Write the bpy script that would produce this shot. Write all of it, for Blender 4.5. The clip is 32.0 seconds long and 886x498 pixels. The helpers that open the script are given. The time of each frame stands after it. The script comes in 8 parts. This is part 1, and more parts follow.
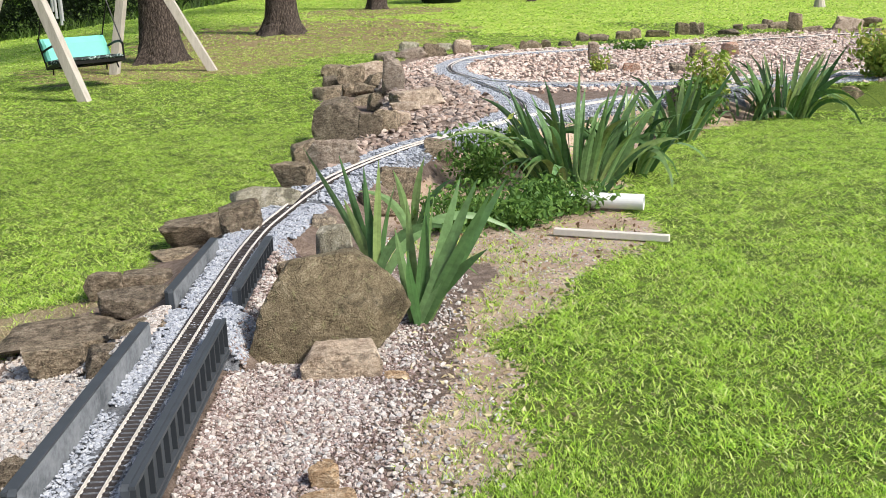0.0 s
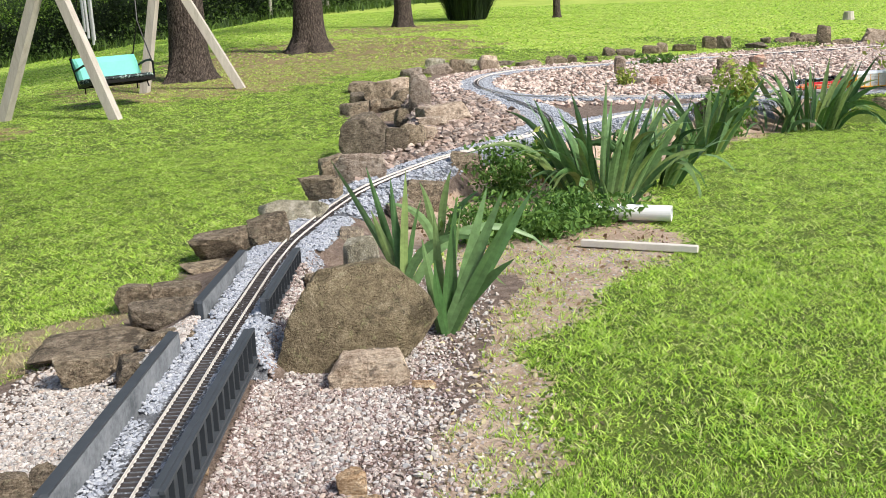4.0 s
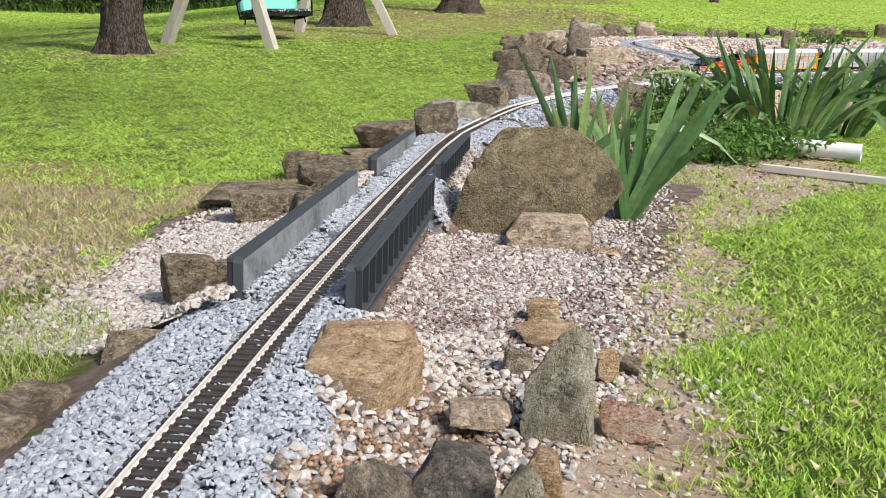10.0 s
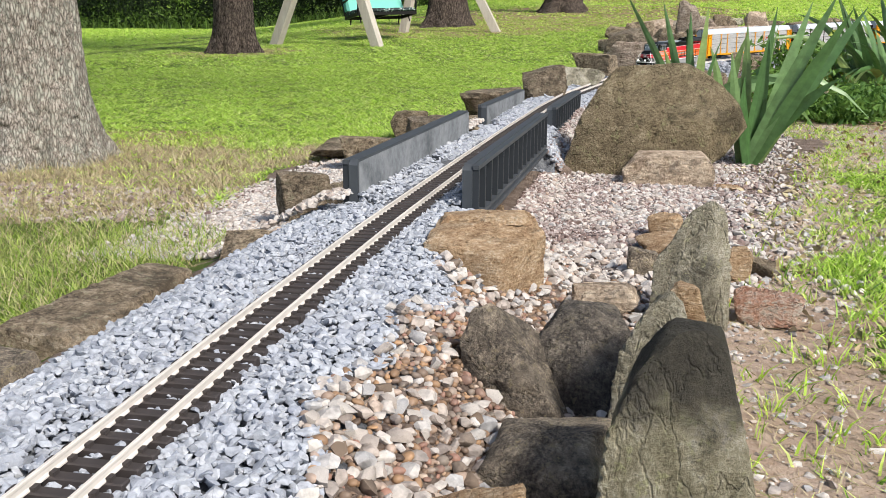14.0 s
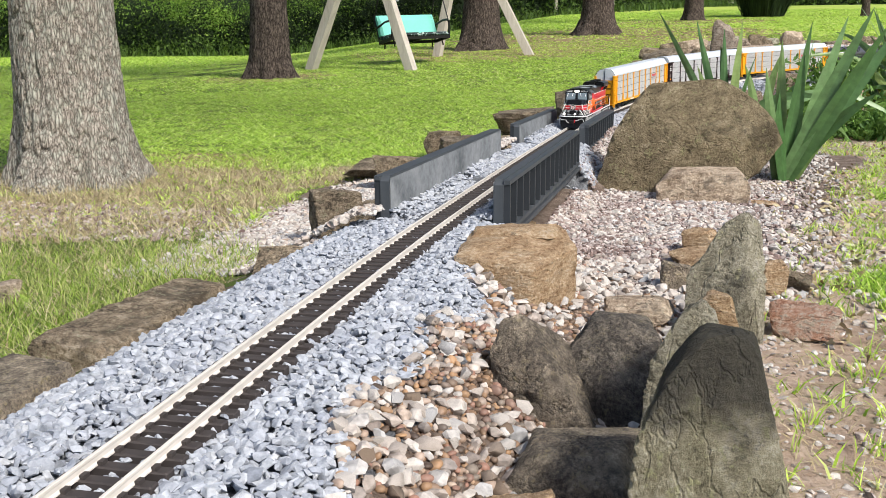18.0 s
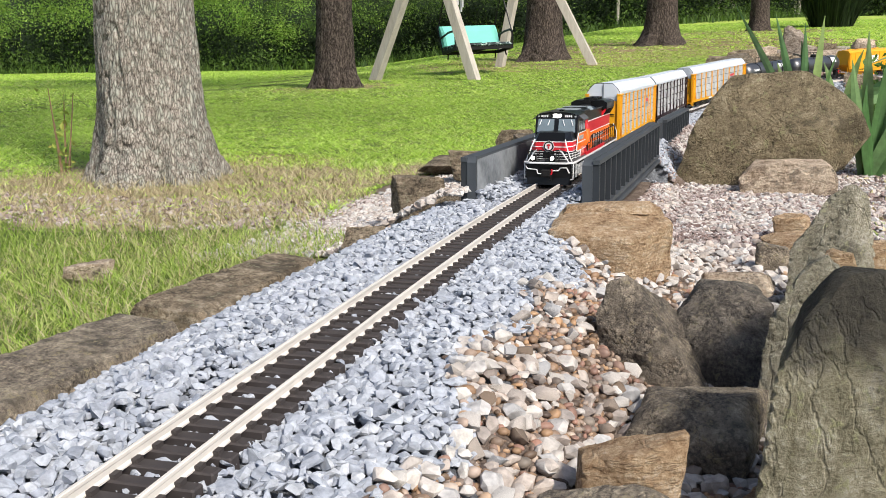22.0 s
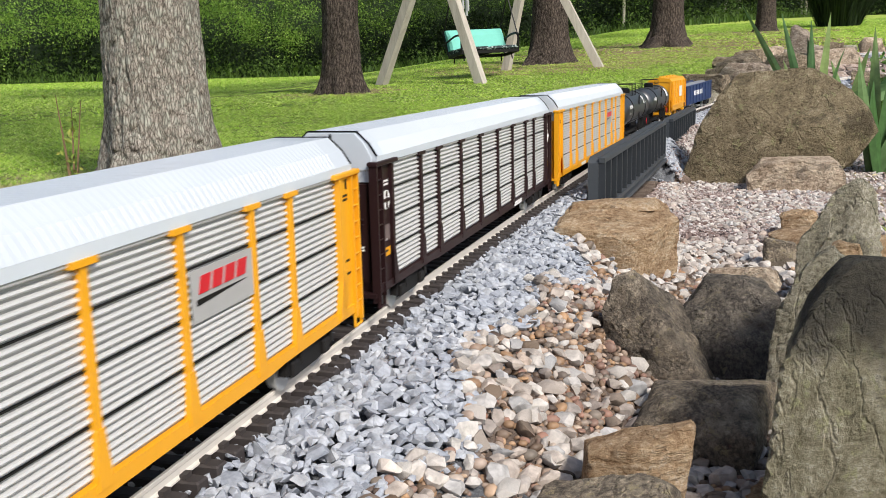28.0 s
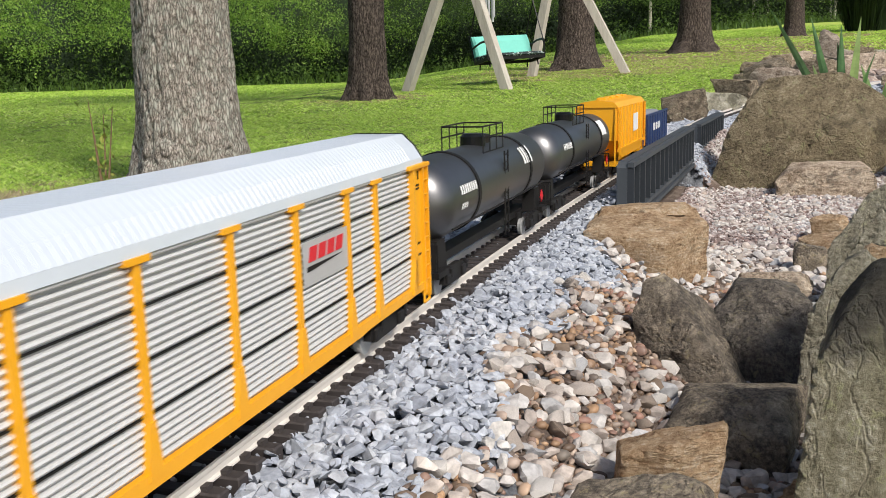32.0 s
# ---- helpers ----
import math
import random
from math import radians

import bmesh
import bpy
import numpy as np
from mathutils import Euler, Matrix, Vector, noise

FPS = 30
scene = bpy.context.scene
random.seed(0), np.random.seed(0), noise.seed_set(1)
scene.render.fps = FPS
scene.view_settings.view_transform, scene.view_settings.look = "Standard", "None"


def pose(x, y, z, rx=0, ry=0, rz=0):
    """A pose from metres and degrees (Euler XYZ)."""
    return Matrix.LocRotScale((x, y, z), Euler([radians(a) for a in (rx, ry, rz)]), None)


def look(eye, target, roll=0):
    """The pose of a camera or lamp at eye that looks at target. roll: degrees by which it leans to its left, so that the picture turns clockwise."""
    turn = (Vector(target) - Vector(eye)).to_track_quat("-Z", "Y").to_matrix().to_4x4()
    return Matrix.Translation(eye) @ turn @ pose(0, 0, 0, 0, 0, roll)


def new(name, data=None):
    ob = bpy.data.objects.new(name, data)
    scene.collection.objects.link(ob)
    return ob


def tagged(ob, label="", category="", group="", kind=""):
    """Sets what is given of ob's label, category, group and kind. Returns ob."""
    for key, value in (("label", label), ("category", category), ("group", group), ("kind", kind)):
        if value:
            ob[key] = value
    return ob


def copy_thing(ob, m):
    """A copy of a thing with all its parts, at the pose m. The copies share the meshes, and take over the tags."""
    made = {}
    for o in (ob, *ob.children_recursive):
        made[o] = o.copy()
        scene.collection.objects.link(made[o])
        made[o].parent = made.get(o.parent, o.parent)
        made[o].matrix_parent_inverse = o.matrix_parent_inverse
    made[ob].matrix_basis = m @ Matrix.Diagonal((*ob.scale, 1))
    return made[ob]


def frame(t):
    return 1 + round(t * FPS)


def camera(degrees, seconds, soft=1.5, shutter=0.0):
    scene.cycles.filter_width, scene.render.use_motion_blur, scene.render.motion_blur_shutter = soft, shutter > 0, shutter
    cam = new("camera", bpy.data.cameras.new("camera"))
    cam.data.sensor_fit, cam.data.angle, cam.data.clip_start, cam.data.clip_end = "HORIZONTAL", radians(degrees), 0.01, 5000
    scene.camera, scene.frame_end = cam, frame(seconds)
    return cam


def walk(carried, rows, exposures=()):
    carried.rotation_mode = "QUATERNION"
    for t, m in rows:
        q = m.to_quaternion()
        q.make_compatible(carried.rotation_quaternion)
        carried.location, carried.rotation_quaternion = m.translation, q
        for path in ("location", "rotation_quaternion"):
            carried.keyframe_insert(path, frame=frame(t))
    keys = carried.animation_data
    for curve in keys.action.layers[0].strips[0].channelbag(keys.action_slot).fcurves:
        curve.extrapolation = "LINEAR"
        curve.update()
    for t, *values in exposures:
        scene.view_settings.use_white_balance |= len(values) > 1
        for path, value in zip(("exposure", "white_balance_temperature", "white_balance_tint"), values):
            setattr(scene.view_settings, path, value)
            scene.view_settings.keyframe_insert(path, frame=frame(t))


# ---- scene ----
UNIT = 1.4      # metres in one unit of the plan: brings the rails to the gauge of a garden railway


def grown(m):
    """A pose of the plan, in metres."""
    out = m.copy()
    out.translation = m.translation * UNIT
    return out


cam = camera(51.0, 32.0, 0.8, 0.3)
PATH = [
    (0.0, pose(0.4219, -1.2335, 0.7643, 75.376, 1.492, -2.911)),
    (0.5, pose(0.4222, -1.2296, 0.7573, 75.369, 1.411, -2.863)),
    (1.0, pose(0.4204, -1.2318, 0.7592, 75.498, 1.515, -2.773)),
    (1.5, pose(0.4244, -1.2319, 0.7617, 75.748, 1.750, -2.702)),
    (2.0, pose(0.4267, -1.2347, 0.7615, 76.017, 1.949, -2.630)),
    (2.5, pose(0.4284, -1.2367, 0.7597, 76.250, 2.052, -2.478)),
    (3.0, pose(0.4297, -1.2402, 0.7599, 76.422, 2.160, -2.243)),
    (3.5, pose(0.4262, -1.2390, 0.7548, 76.516, 2.228, -1.899)),
    (5.5, pose(0.4080, -1.2399, 0.7324, 76.016, 1.281, 0.216)),
    (6.0, pose(0.4050, -1.2312, 0.7266, 75.941, 1.090, 0.311)),
    (6.5, pose(0.3950, -1.2356, 0.7136, 75.833, 0.689, 0.692)),
    (7.0, pose(0.3753, -1.2291, 0.6912, 75.696, 0.192, 1.464)),
    (7.5, pose(0.3617, -1.2158, 0.6583, 75.556, -0.377, 2.383)),
    (8.0, pose(0.3396, -1.2036, 0.6135, 75.428, -0.971, 3.183)),
    (8.5, pose(0.3163, -1.1922, 0.5726, 75.328, -1.382, 3.988)),
    (9.0, pose(0.2930, -1.1900, 0.5271, 75.351, -1.673, 4.888)),
    (9.5, pose(0.2827, -1.1949, 0.4890, 75.407, -1.881, 6.001)),
    (10.0, pose(0.2713, -1.2028, 0.4505, 75.546, -2.138, 7.156)),
    (10.5, pose(0.2706, -1.2089, 0.4222, 75.746, -2.093, 8.160)),
    (11.0, pose(0.2688, -1.2095, 0.3958, 76.121, -1.917, 8.933)),
    (11.5, pose(0.2693, -1.2046, 0.3829, 76.547, -1.694, 9.431)),
    (12.0, pose(0.2711, -1.2060, 0.3697, 76.788, -1.493, 9.829)),
    (12.5, pose(0.2697, -1.2081, 0.3436, 76.643, -1.289, 10.405)),
    (13.0, pose(0.2671, -1.2094, 0.3202, 76.299, -1.049, 11.320)),
    (13.5, pose(0.2577, -1.2127, 0.3062, 76.088, -0.709, 12.373)),
    (14.0, pose(0.2538, -1.2079, 0.2940, 76.122, -0.464, 13.196)),
    (14.5, pose(0.2526, -1.2037, 0.2872, 76.300, -0.289, 13.666)),
    (16.5, pose(0.2569, -1.2071, 0.2867, 77.474, 0.118, 15.019)),
    (17.0, pose(0.2554, -1.2068, 0.2860, 77.606, 0.176, 15.155)),
    (17.5, pose(0.2578, -1.2078, 0.2857, 77.626, 0.227, 15.218)),
    (18.0, pose(0.2587, -1.2083, 0.2829, 77.567, 0.251, 15.235)),
    (18.5, pose(0.2578, -1.2097, 0.2725, 77.510, 0.084, 15.424)),
    (19.0, pose(0.2544, -1.2116, 0.2628, 77.546, 0.010, 15.847)),
    (19.5, pose(0.2488, -1.2136, 0.2559, 77.534, 0.153, 16.333)),
    (20.0, pose(0.2408, -1.2162, 0.2479, 77.475, 0.326, 16.834)),
    (20.5, pose(0.2315, -1.2182, 0.2430, 77.556, 0.399, 17.441)),
    (21.0, pose(0.2251, -1.2200, 0.2392, 77.834, 0.449, 18.104)),
    (21.5, pose(0.2219, -1.2214, 0.2365, 78.179, 0.513, 18.600)),
    (22.0, pose(0.2211, -1.2205, 0.2373, 78.478, 0.612, 18.807)),
    (22.5, pose(0.2216, -1.2204, 0.2367, 78.708, 0.707, 18.821)),
    (23.0, pose(0.2228, -1.2203, 0.2362, 78.920, 0.657, 18.787)),
    (23.5, pose(0.2234, -1.2204, 0.2348, 79.021, 0.685, 18.778)),
    (24.0, pose(0.2226, -1.2191, 0.2346, 79.020, 0.773, 18.783)),
    (24.5, pose(0.2230, -1.2185, 0.2350, 78.934, 0.898, 18.820)),
    (25.0, pose(0.2241, -1.2189, 0.2347, 78.924, 0.906, 18.894)),
    (25.5, pose(0.2244, -1.2183, 0.2342, 79.002, 0.888, 19.025)),
    (27.5, pose(0.2234, -1.2190, 0.2308, 78.729, 1.244, 19.196)),
    (28.0, pose(0.2240, -1.2207, 0.2307, 78.766, 1.324, 19.200)),
    (28.5, pose(0.2237, -1.2211, 0.2301, 78.786, 1.343, 19.302)),
    (29.0, pose(0.2228, -1.2230, 0.2293, 78.744, 1.361, 19.442)),
    (29.5, pose(0.2228, -1.2240, 0.2293, 78.732, 1.440, 19.552)),
    (30.0, pose(0.2236, -1.2241, 0.2305, 78.829, 1.488, 19.666)),
    (30.5, pose(0.2238, -1.2267, 0.2297, 78.985, 1.434, 19.917)),
    (31.0, pose(0.2225, -1.2281, 0.2311, 79.073, 1.351, 20.258)),
    (31.5, pose(0.2221, -1.2292, 0.2301, 79.116, 1.352, 20.543)),
    (32.0, pose(0.2219, -1.2296, 0.2300, 79.179, 1.534, 20.737)),
]
walk(cam, [(t, grown(m)) for t, m in PATH], [(0.0, 0.70), (6.0, 0.68), (9.0, 0.58), (13.0, 0.60), (20.0, 0.64), (24.0, 0.60), (28.0, 0.43), (32.0, 0.40)])

# ---- light ----
SUN_ELEV, SUN_AZ = 44.0, 126.0      # degrees; azimuth clockwise from +y
world = bpy.data.worlds.new("world")
scene.world = world
world.use_nodes = True
wn = world.node_tree.nodes
sky = wn.new("ShaderNodeTexSky")
sky.sky_type = "NISHITA"
sky.sun_disc = False
sky.sun_elevation, sky.sun_rotation = radians(SUN_ELEV), radians(SUN_AZ)
sky.air_density, sky.dust_density = 1.0, 2.5
world.node_tree.links.new(sky.outputs[0], wn["Background"].inputs[0])
wn["Background"].inputs[1].default_value = 0.092
sun = new("sun", bpy.data.lights.new("sun", "SUN"))
sun.data.energy, sun.data.angle, sun.data.color = 3.15, radians(10), (1.0, 0.95, 0.87)
_e, _a = radians(SUN_ELEV), radians(SUN_AZ)
sun_from = Vector((math.sin(_a) * math.cos(_e), math.cos(_a) * math.cos(_e), math.sin(_e)))
sun.matrix_world = look(sun_from * 20, (0, 0, 0))

# ---- materials ----
def shader(name, rough=0.7, metal=0.0, spec=0.4):
    m = bpy.data.materials.new(name)
    m.use_nodes = True
    b = m.node_tree.nodes["Principled BSDF"]
    b.inputs["Roughness"].default_value = rough
    b.inputs["Metallic"].default_value = metal
    b.inputs["Specular IOR Level"].default_value = spec
    return m, m.node_tree, b


def ramp(nt, source, stops):
    r = nt.nodes.new("ShaderNodeValToRGB")
    while len(r.color_ramp.elements) < len(stops):
        r.color_ramp.elements.new(0.5)
    for e, (p, c) in zip(r.color_ramp.elements, stops):
        e.position, e.color = p, (*c, 1)
    nt.links.new(source, r.inputs[0])
    return r.outputs[0]


def coords(nt, stretch=(1, 1, 1)):
    c = nt.nodes.new("ShaderNodeTexCoord")
    mp = nt.nodes.new("ShaderNodeMapping")
    mp.inputs["Scale"].default_value = [k / UNIT for k in stretch]
    nt.links.new(c.outputs["Object"], mp.inputs[0])
    return mp.outputs[0]


def noise_of(nt, vec, scale, detail=6, rough=0.6):
    n = nt.nodes.new("ShaderNodeTexNoise")
    n.inputs["Scale"].default_value, n.inputs["Detail"].default_value, n.inputs["Roughness"].default_value = scale, detail, rough
    nt.links.new(vec, n.inputs["Vector"])
    return n.outputs["Fac"]


def mixed(nt, a, b, fac, kind="MIX"):
    m = nt.nodes.new("ShaderNodeMix")
    m.data_type, m.blend_type = "RGBA", kind
    for sock, v in ((m.inputs[0], fac), (m.inputs[6], a), (m.inputs[7], b)):
        if isinstance(v, (int, float)):
            sock.default_value = v
        elif isinstance(v, tuple):
            sock.default_value = (*v, 1)
        else:
            nt.links.new(v, sock)
    return m.outputs[2]


def bumped(nt, b, height, strength, distance):
    n = nt.nodes.new("ShaderNodeBump")
    n.inputs["Strength"].default_value, n.inputs["Distance"].default_value = strength, distance * UNIT
    nt.links.new(height, n.inputs["Height"])
    nt.links.new(n.outputs[0], b.inputs["Normal"])


def grained(name, stops, big=3.0, fine=40.0, rough=0.85, metal=0.0, bump=0.5, depth=0.004, stretch=(1, 1, 1), spec=0.35, stain=None, per=""):
    """Two scales of noise over a ramp of colours; stain: a colour laid on in patches; per: 'object' or 'island' varies the shade."""
    m, nt, b = shader(name, rough, metal, spec)
    v = coords(nt, stretch)
    n1, n2 = noise_of(nt, v, big), noise_of(nt, v, fine, 8, 0.7)
    mx = nt.nodes.new("ShaderNodeMath")
    mx.operation = "MULTIPLY_ADD"
    mx.inputs[1].default_value = 0.55
    nt.links.new(n1, mx.inputs[0])
    ml = nt.nodes.new("ShaderNodeMath")
    ml.operation = "MULTIPLY"
    ml.inputs[1].default_value = 0.45
    nt.links.new(n2, ml.inputs[0])
    nt.links.new(ml.outputs[0], mx.inputs[2])
    col = ramp(nt, mx.outputs[0], stops)
    if stain:
        s = ramp(nt, noise_of(nt, v, big * 1.7, 4), [(stain[1], (0, 0, 0)), (stain[1] + 0.12, (1, 1, 1))])
        col = mixed(nt, col, stain[0], s)
    if per:
        node = nt.nodes.new("ShaderNodeObjectInfo" if per == "object" else "ShaderNodeNewGeometry")
        val = ramp(nt, node.outputs["Random" if per == "object" else "Random Per Island"], [(0, (0.62, 0.62, 0.62)), (1, (1.25, 1.25, 1.25))])
        col = mixed(nt, col, val, 1.0, "MULTIPLY")
    nt.links.new(col, b.inputs["Base Color"])
    bumped(nt, b, n2, bump, depth)
    return m


def plain(name, colour, rough=0.5, metal=0.0, wear=0.12, fine=60.0, spec=0.5, bump=0.08):
    """Paint, plastic or metal with slight uneven shade."""
    dark = tuple(c * (1 - wear) for c in colour)
    light = tuple(min(1, c * (1 + wear)) for c in colour)
    return grained(name, [(0.3, dark), (0.7, light)], 9.0, fine, rough, metal, bump, 0.0006, spec=spec)


def varied(name, colours, rough=0.8, bump=0.4, fine=120.0, per="island", spec=0.35, shade=0.25, thin=0.0):
    """Pebbles and leaves: each piece takes one of the colours at random."""
    m, nt, b = shader(name, rough, 0, spec)
    node = nt.nodes.new("ShaderNodeObjectInfo" if per == "object" else "ShaderNodeNewGeometry")
    r = node.outputs["Random" if per == "object" else "Random Per Island"]
    col = ramp(nt, r, [(i / (len(colours) - 1), c) for i, c in enumerate(colours)])
    v = coords(nt)
    n = noise_of(nt, v, fine, 5)
    col = mixed(nt, col, ramp(nt, n, [(0.3, (1 - shade,) * 3), (0.7, (1 + shade,) * 3)]), 1.0, "MULTIPLY")
    nt.links.new(col, b.inputs["Base Color"])
    bumped(nt, b, n, bump, 0.001)
    if thin:                                  # leaves let light through
        tr = nt.nodes.new("ShaderNodeBsdfTranslucent")
        nt.links.new(col, tr.inputs["Color"])
        mx = nt.nodes.new("ShaderNodeMixShader")
        mx.inputs[0].default_value = thin
        nt.links.new(b.outputs[0], mx.inputs[1])
        nt.links.new(tr.outputs[0], mx.inputs[2])
        nt.links.new(mx.outputs[0], nt.nodes["Material Output"].inputs["Surface"])
    return m


def bark_of(name, dark, mid, light, scale, lichen=None, long=0.30):
    """Small plates of bark between dark cracks, with speckled lichen."""
    m, nt, b = shader(name, 0.95, 0, 0.2)
    v = coords(nt, (1, 1, long))
    warp = nt.nodes.new("ShaderNodeTexNoise")
    warp.inputs["Scale"].default_value, warp.inputs["Detail"].default_value = scale * 0.5, 4
    nt.links.new(v, warp.inputs["Vector"])
    add = nt.nodes.new("ShaderNodeVectorMath")
    add.operation = "MULTIPLY_ADD"
    add.inputs[1].default_value = (1.1 / scale,) * 3
    nt.links.new(warp.outputs["Color"], add.inputs[0])
    nt.links.new(v, add.inputs[2])
    cells = nt.nodes.new("ShaderNodeTexVoronoi")
    cells.feature = "DISTANCE_TO_EDGE"
    cells.inputs["Scale"].default_value = scale * 0.55
    nt.links.new(add.outputs[0], cells.inputs["Vector"])
    fine = noise_of(nt, coords(nt, (1, 1, 0.4)), scale * 1.5, 8, 0.75)
    plates = ramp(nt, cells.outputs["Distance"], [(0.0, (0.15, 0.15, 0.15)), (0.10, (0.5, 0.5, 0.5)), (0.35, (1, 1, 1))])
    height = mixed(nt, plates, ramp(nt, fine, [(0.34, (0, 0, 0)), (0.66, (1, 1, 1))]), 0.62)
    col = ramp(nt, height, [(0.18, dark), (0.46, mid), (0.82, light)])
    if lichen:
        spots = mixed(nt, noise_of(nt, coords(nt), scale * 0.16, 4), noise_of(nt, coords(nt), scale * 1.1, 6, 0.7), 0.55)
        col = mixed(nt, col, mixed(nt, dark, lichen, plates), ramp(nt, spots, [(0.48, (0, 0, 0)), (0.54, (0.75, 0.75, 0.75))]))
    nt.links.new(col, b.inputs["Base Color"])
    bumped(nt, b, height, 1.0, 0.55 / scale)
    return m


def rock_of(name, stops, big, fine, lichen=None, weather=0.5, bed=2.5, per="", rough=0.9, cap=None):
    """Broken stone: grain, bedding, thin cracks, dark weathered patches and spots of lichen."""
    m, nt, b = shader(name, rough, 0, 0.3)
    v, layered = coords(nt), coords(nt, (1, 1, bed))
    n1, n2, n3 = noise_of(nt, v, big, 5), noise_of(nt, layered, big * 2.6, 6, 0.65), noise_of(nt, v, fine, 8, 0.75)
    grain = mixed(nt, mixed(nt, n1, n2, 0.5), n3, 0.45)
    stops = [(0.5 + (p - 0.51) * 0.62, c) for p, c in stops]
    col = ramp(nt, grain, stops)
    # dark weathering in broad patches
    dark = tuple(c * 0.38 for c in stops[1][1])
    patch = mixed(nt, noise_of(nt, v, big * 0.7, 3), n3, 0.30)
    col = mixed(nt, col, dark, ramp(nt, patch, [(weather - 0.02, (0, 0, 0)), (weather + 0.02, (0.8, 0.8, 0.8))]))
    if lichen:
        spots = mixed(nt, noise_of(nt, v, big * 3.0, 4, 0.8), n3, 0.35)
        col = mixed(nt, col, lichen, ramp(nt, spots, [(0.55, (0, 0, 0)), (0.60, (0.8, 0.8, 0.8))]))
    if cap:                                   # an old black stain over the upper part
        at = nt.nodes.new("ShaderNodeSeparateXYZ")
        nt.links.new(v, at.inputs[0])
        edge = nt.nodes.new("ShaderNodeMath")
        edge.operation = "MULTIPLY_ADD"
        edge.inputs[1].default_value = 0.11
        nt.links.new(mixed(nt, noise_of(nt, v, 14, 4), n3, 0.2), edge.inputs[0])
        nt.links.new(at.outputs[2], edge.inputs[2])
        col = mixed(nt, col, (0.035, 0.032, 0.030), ramp(nt, edge.outputs[0], [(cap, (0, 0, 0)), (cap + 0.012, (0.85, 0.85, 0.85))]))
    # thin cracks where a warped noise passes its middle
    crack = ramp(nt, noise_of(nt, layered, big * 0.9, 5, 0.55), [(0.487, (1, 1, 1)), (0.497, (0.12, 0.12, 0.12)), (0.503, (0.12, 0.12, 0.12)), (0.515, (1, 1, 1))])
    lines_ = ramp(nt, n2, [(0.46, (1, 1, 1)), (0.485, (0.5, 0.5, 0.5)), (0.50, (1, 1, 1))])
    col = mixed(nt, col, crack, 0.16, "MULTIPLY")
    col = mixed(nt, col, lines_, 0.3, "MULTIPLY")
    if per:
        node = nt.nodes.new("ShaderNodeObjectInfo")
        col = mixed(nt, col, ramp(nt, node.outputs["Random"], [(0, (0.62, 0.63, 0.66)), (0.5, (1, 0.97, 0.93)), (1, (1.25, 1.22, 1.16))]), 1.0, "MULTIPLY")
    nt.links.new(col, b.inputs["Base Color"])
    height = mixed(nt, mixed(nt, n3, n2, 0.5), crack, 0.2)
    bumped(nt, b, height, 1.0, 0.45 / big)
    return m


M = {}
M["soil"] = grained("soil", [(0.32, (0.21, 0.145, 0.10)), (0.46, (0.37, 0.27, 0.20)), (0.58, (0.50, 0.39, 0.31)), (0.7, (0.60, 0.50, 0.42))], 7, 90, 0.95, bump=0.8, depth=0.01)
# kept dark: the shade in the gaps between blades is in this colour
M["turf"] = grained("turf", [(0.3, (0.042, 0.066, 0.010)), (0.5, (0.095, 0.145, 0.02)), (0.7, (0.19, 0.24, 0.04))], 3.0, 70, 0.95, bump=0.9, depth=0.02)
M["dry_turf"] = grained("dry_turf", [(0.3, (0.13, 0.10, 0.06)), (0.5, (0.24, 0.19, 0.12)), (0.7, (0.38, 0.32, 0.22))], 6, 90, 0.95, bump=0.8, depth=0.01)
M["needles"] = grained("needles", [(0.3, (0.17, 0.12, 0.06)), (0.5, (0.24, 0.18, 0.09)), (0.7, (0.20, 0.22, 0.07))], 3, 80, 0.95, bump=0.8, depth=0.01)
M["grit"] = grained("grit", [(0.32, (0.07, 0.052, 0.043)), (0.48, (0.17, 0.125, 0.10)), (0.62, (0.28, 0.22, 0.18)), (0.75, (0.40, 0.34, 0.29))], 30, 160, 0.9, bump=1.0, depth=0.008)
M["ballast_bed"] = grained("ballast_bed", [(0.32, (0.06, 0.063, 0.075)), (0.5, (0.15, 0.16, 0.18)), (0.7, (0.30, 0.32, 0.35))], 60, 220, 0.85, bump=1.0, depth=0.006)
M["ballast"] = varied("ballast", [(0.235, 0.256, 0.302), (0.336, 0.361, 0.412), (0.403, 0.428, 0.475), (0.294, 0.319, 0.37), (0.445, 0.462, 0.496), (0.311, 0.336, 0.395), (0.37, 0.395, 0.445)], 0.7, fine=200.0, shade=0.30)
M["pebble"] = varied("pebble", [(0.396, 0.344, 0.31), (0.499, 0.473, 0.447), (0.55, 0.525, 0.499), (0.31, 0.267, 0.241), (0.464, 0.404, 0.361), (0.533, 0.499, 0.473), (0.206, 0.172, 0.155), (0.499, 0.456, 0.421), (0.361, 0.361, 0.37), (0.533, 0.499, 0.473), (0.396, 0.301, 0.241)], 0.75, fine=140.0, shade=0.34)
M["pebble_single"] = varied("pebble_single", [(0.464, 0.43, 0.396), (0.516, 0.49, 0.464), (0.361, 0.31, 0.275), (0.533, 0.507, 0.482), (0.172, 0.125, 0.0903), (0.473, 0.439, 0.413), (0.31, 0.318, 0.335)], 0.75, per="object", fine=90.0, shade=0.3)
M["dark_pebble"] = varied("dark_pebble", [(0.20, 0.15, 0.12), (0.30, 0.22, 0.18), (0.45, 0.36, 0.31), (0.16, 0.13, 0.12), (0.52, 0.44, 0.38)], 0.75)
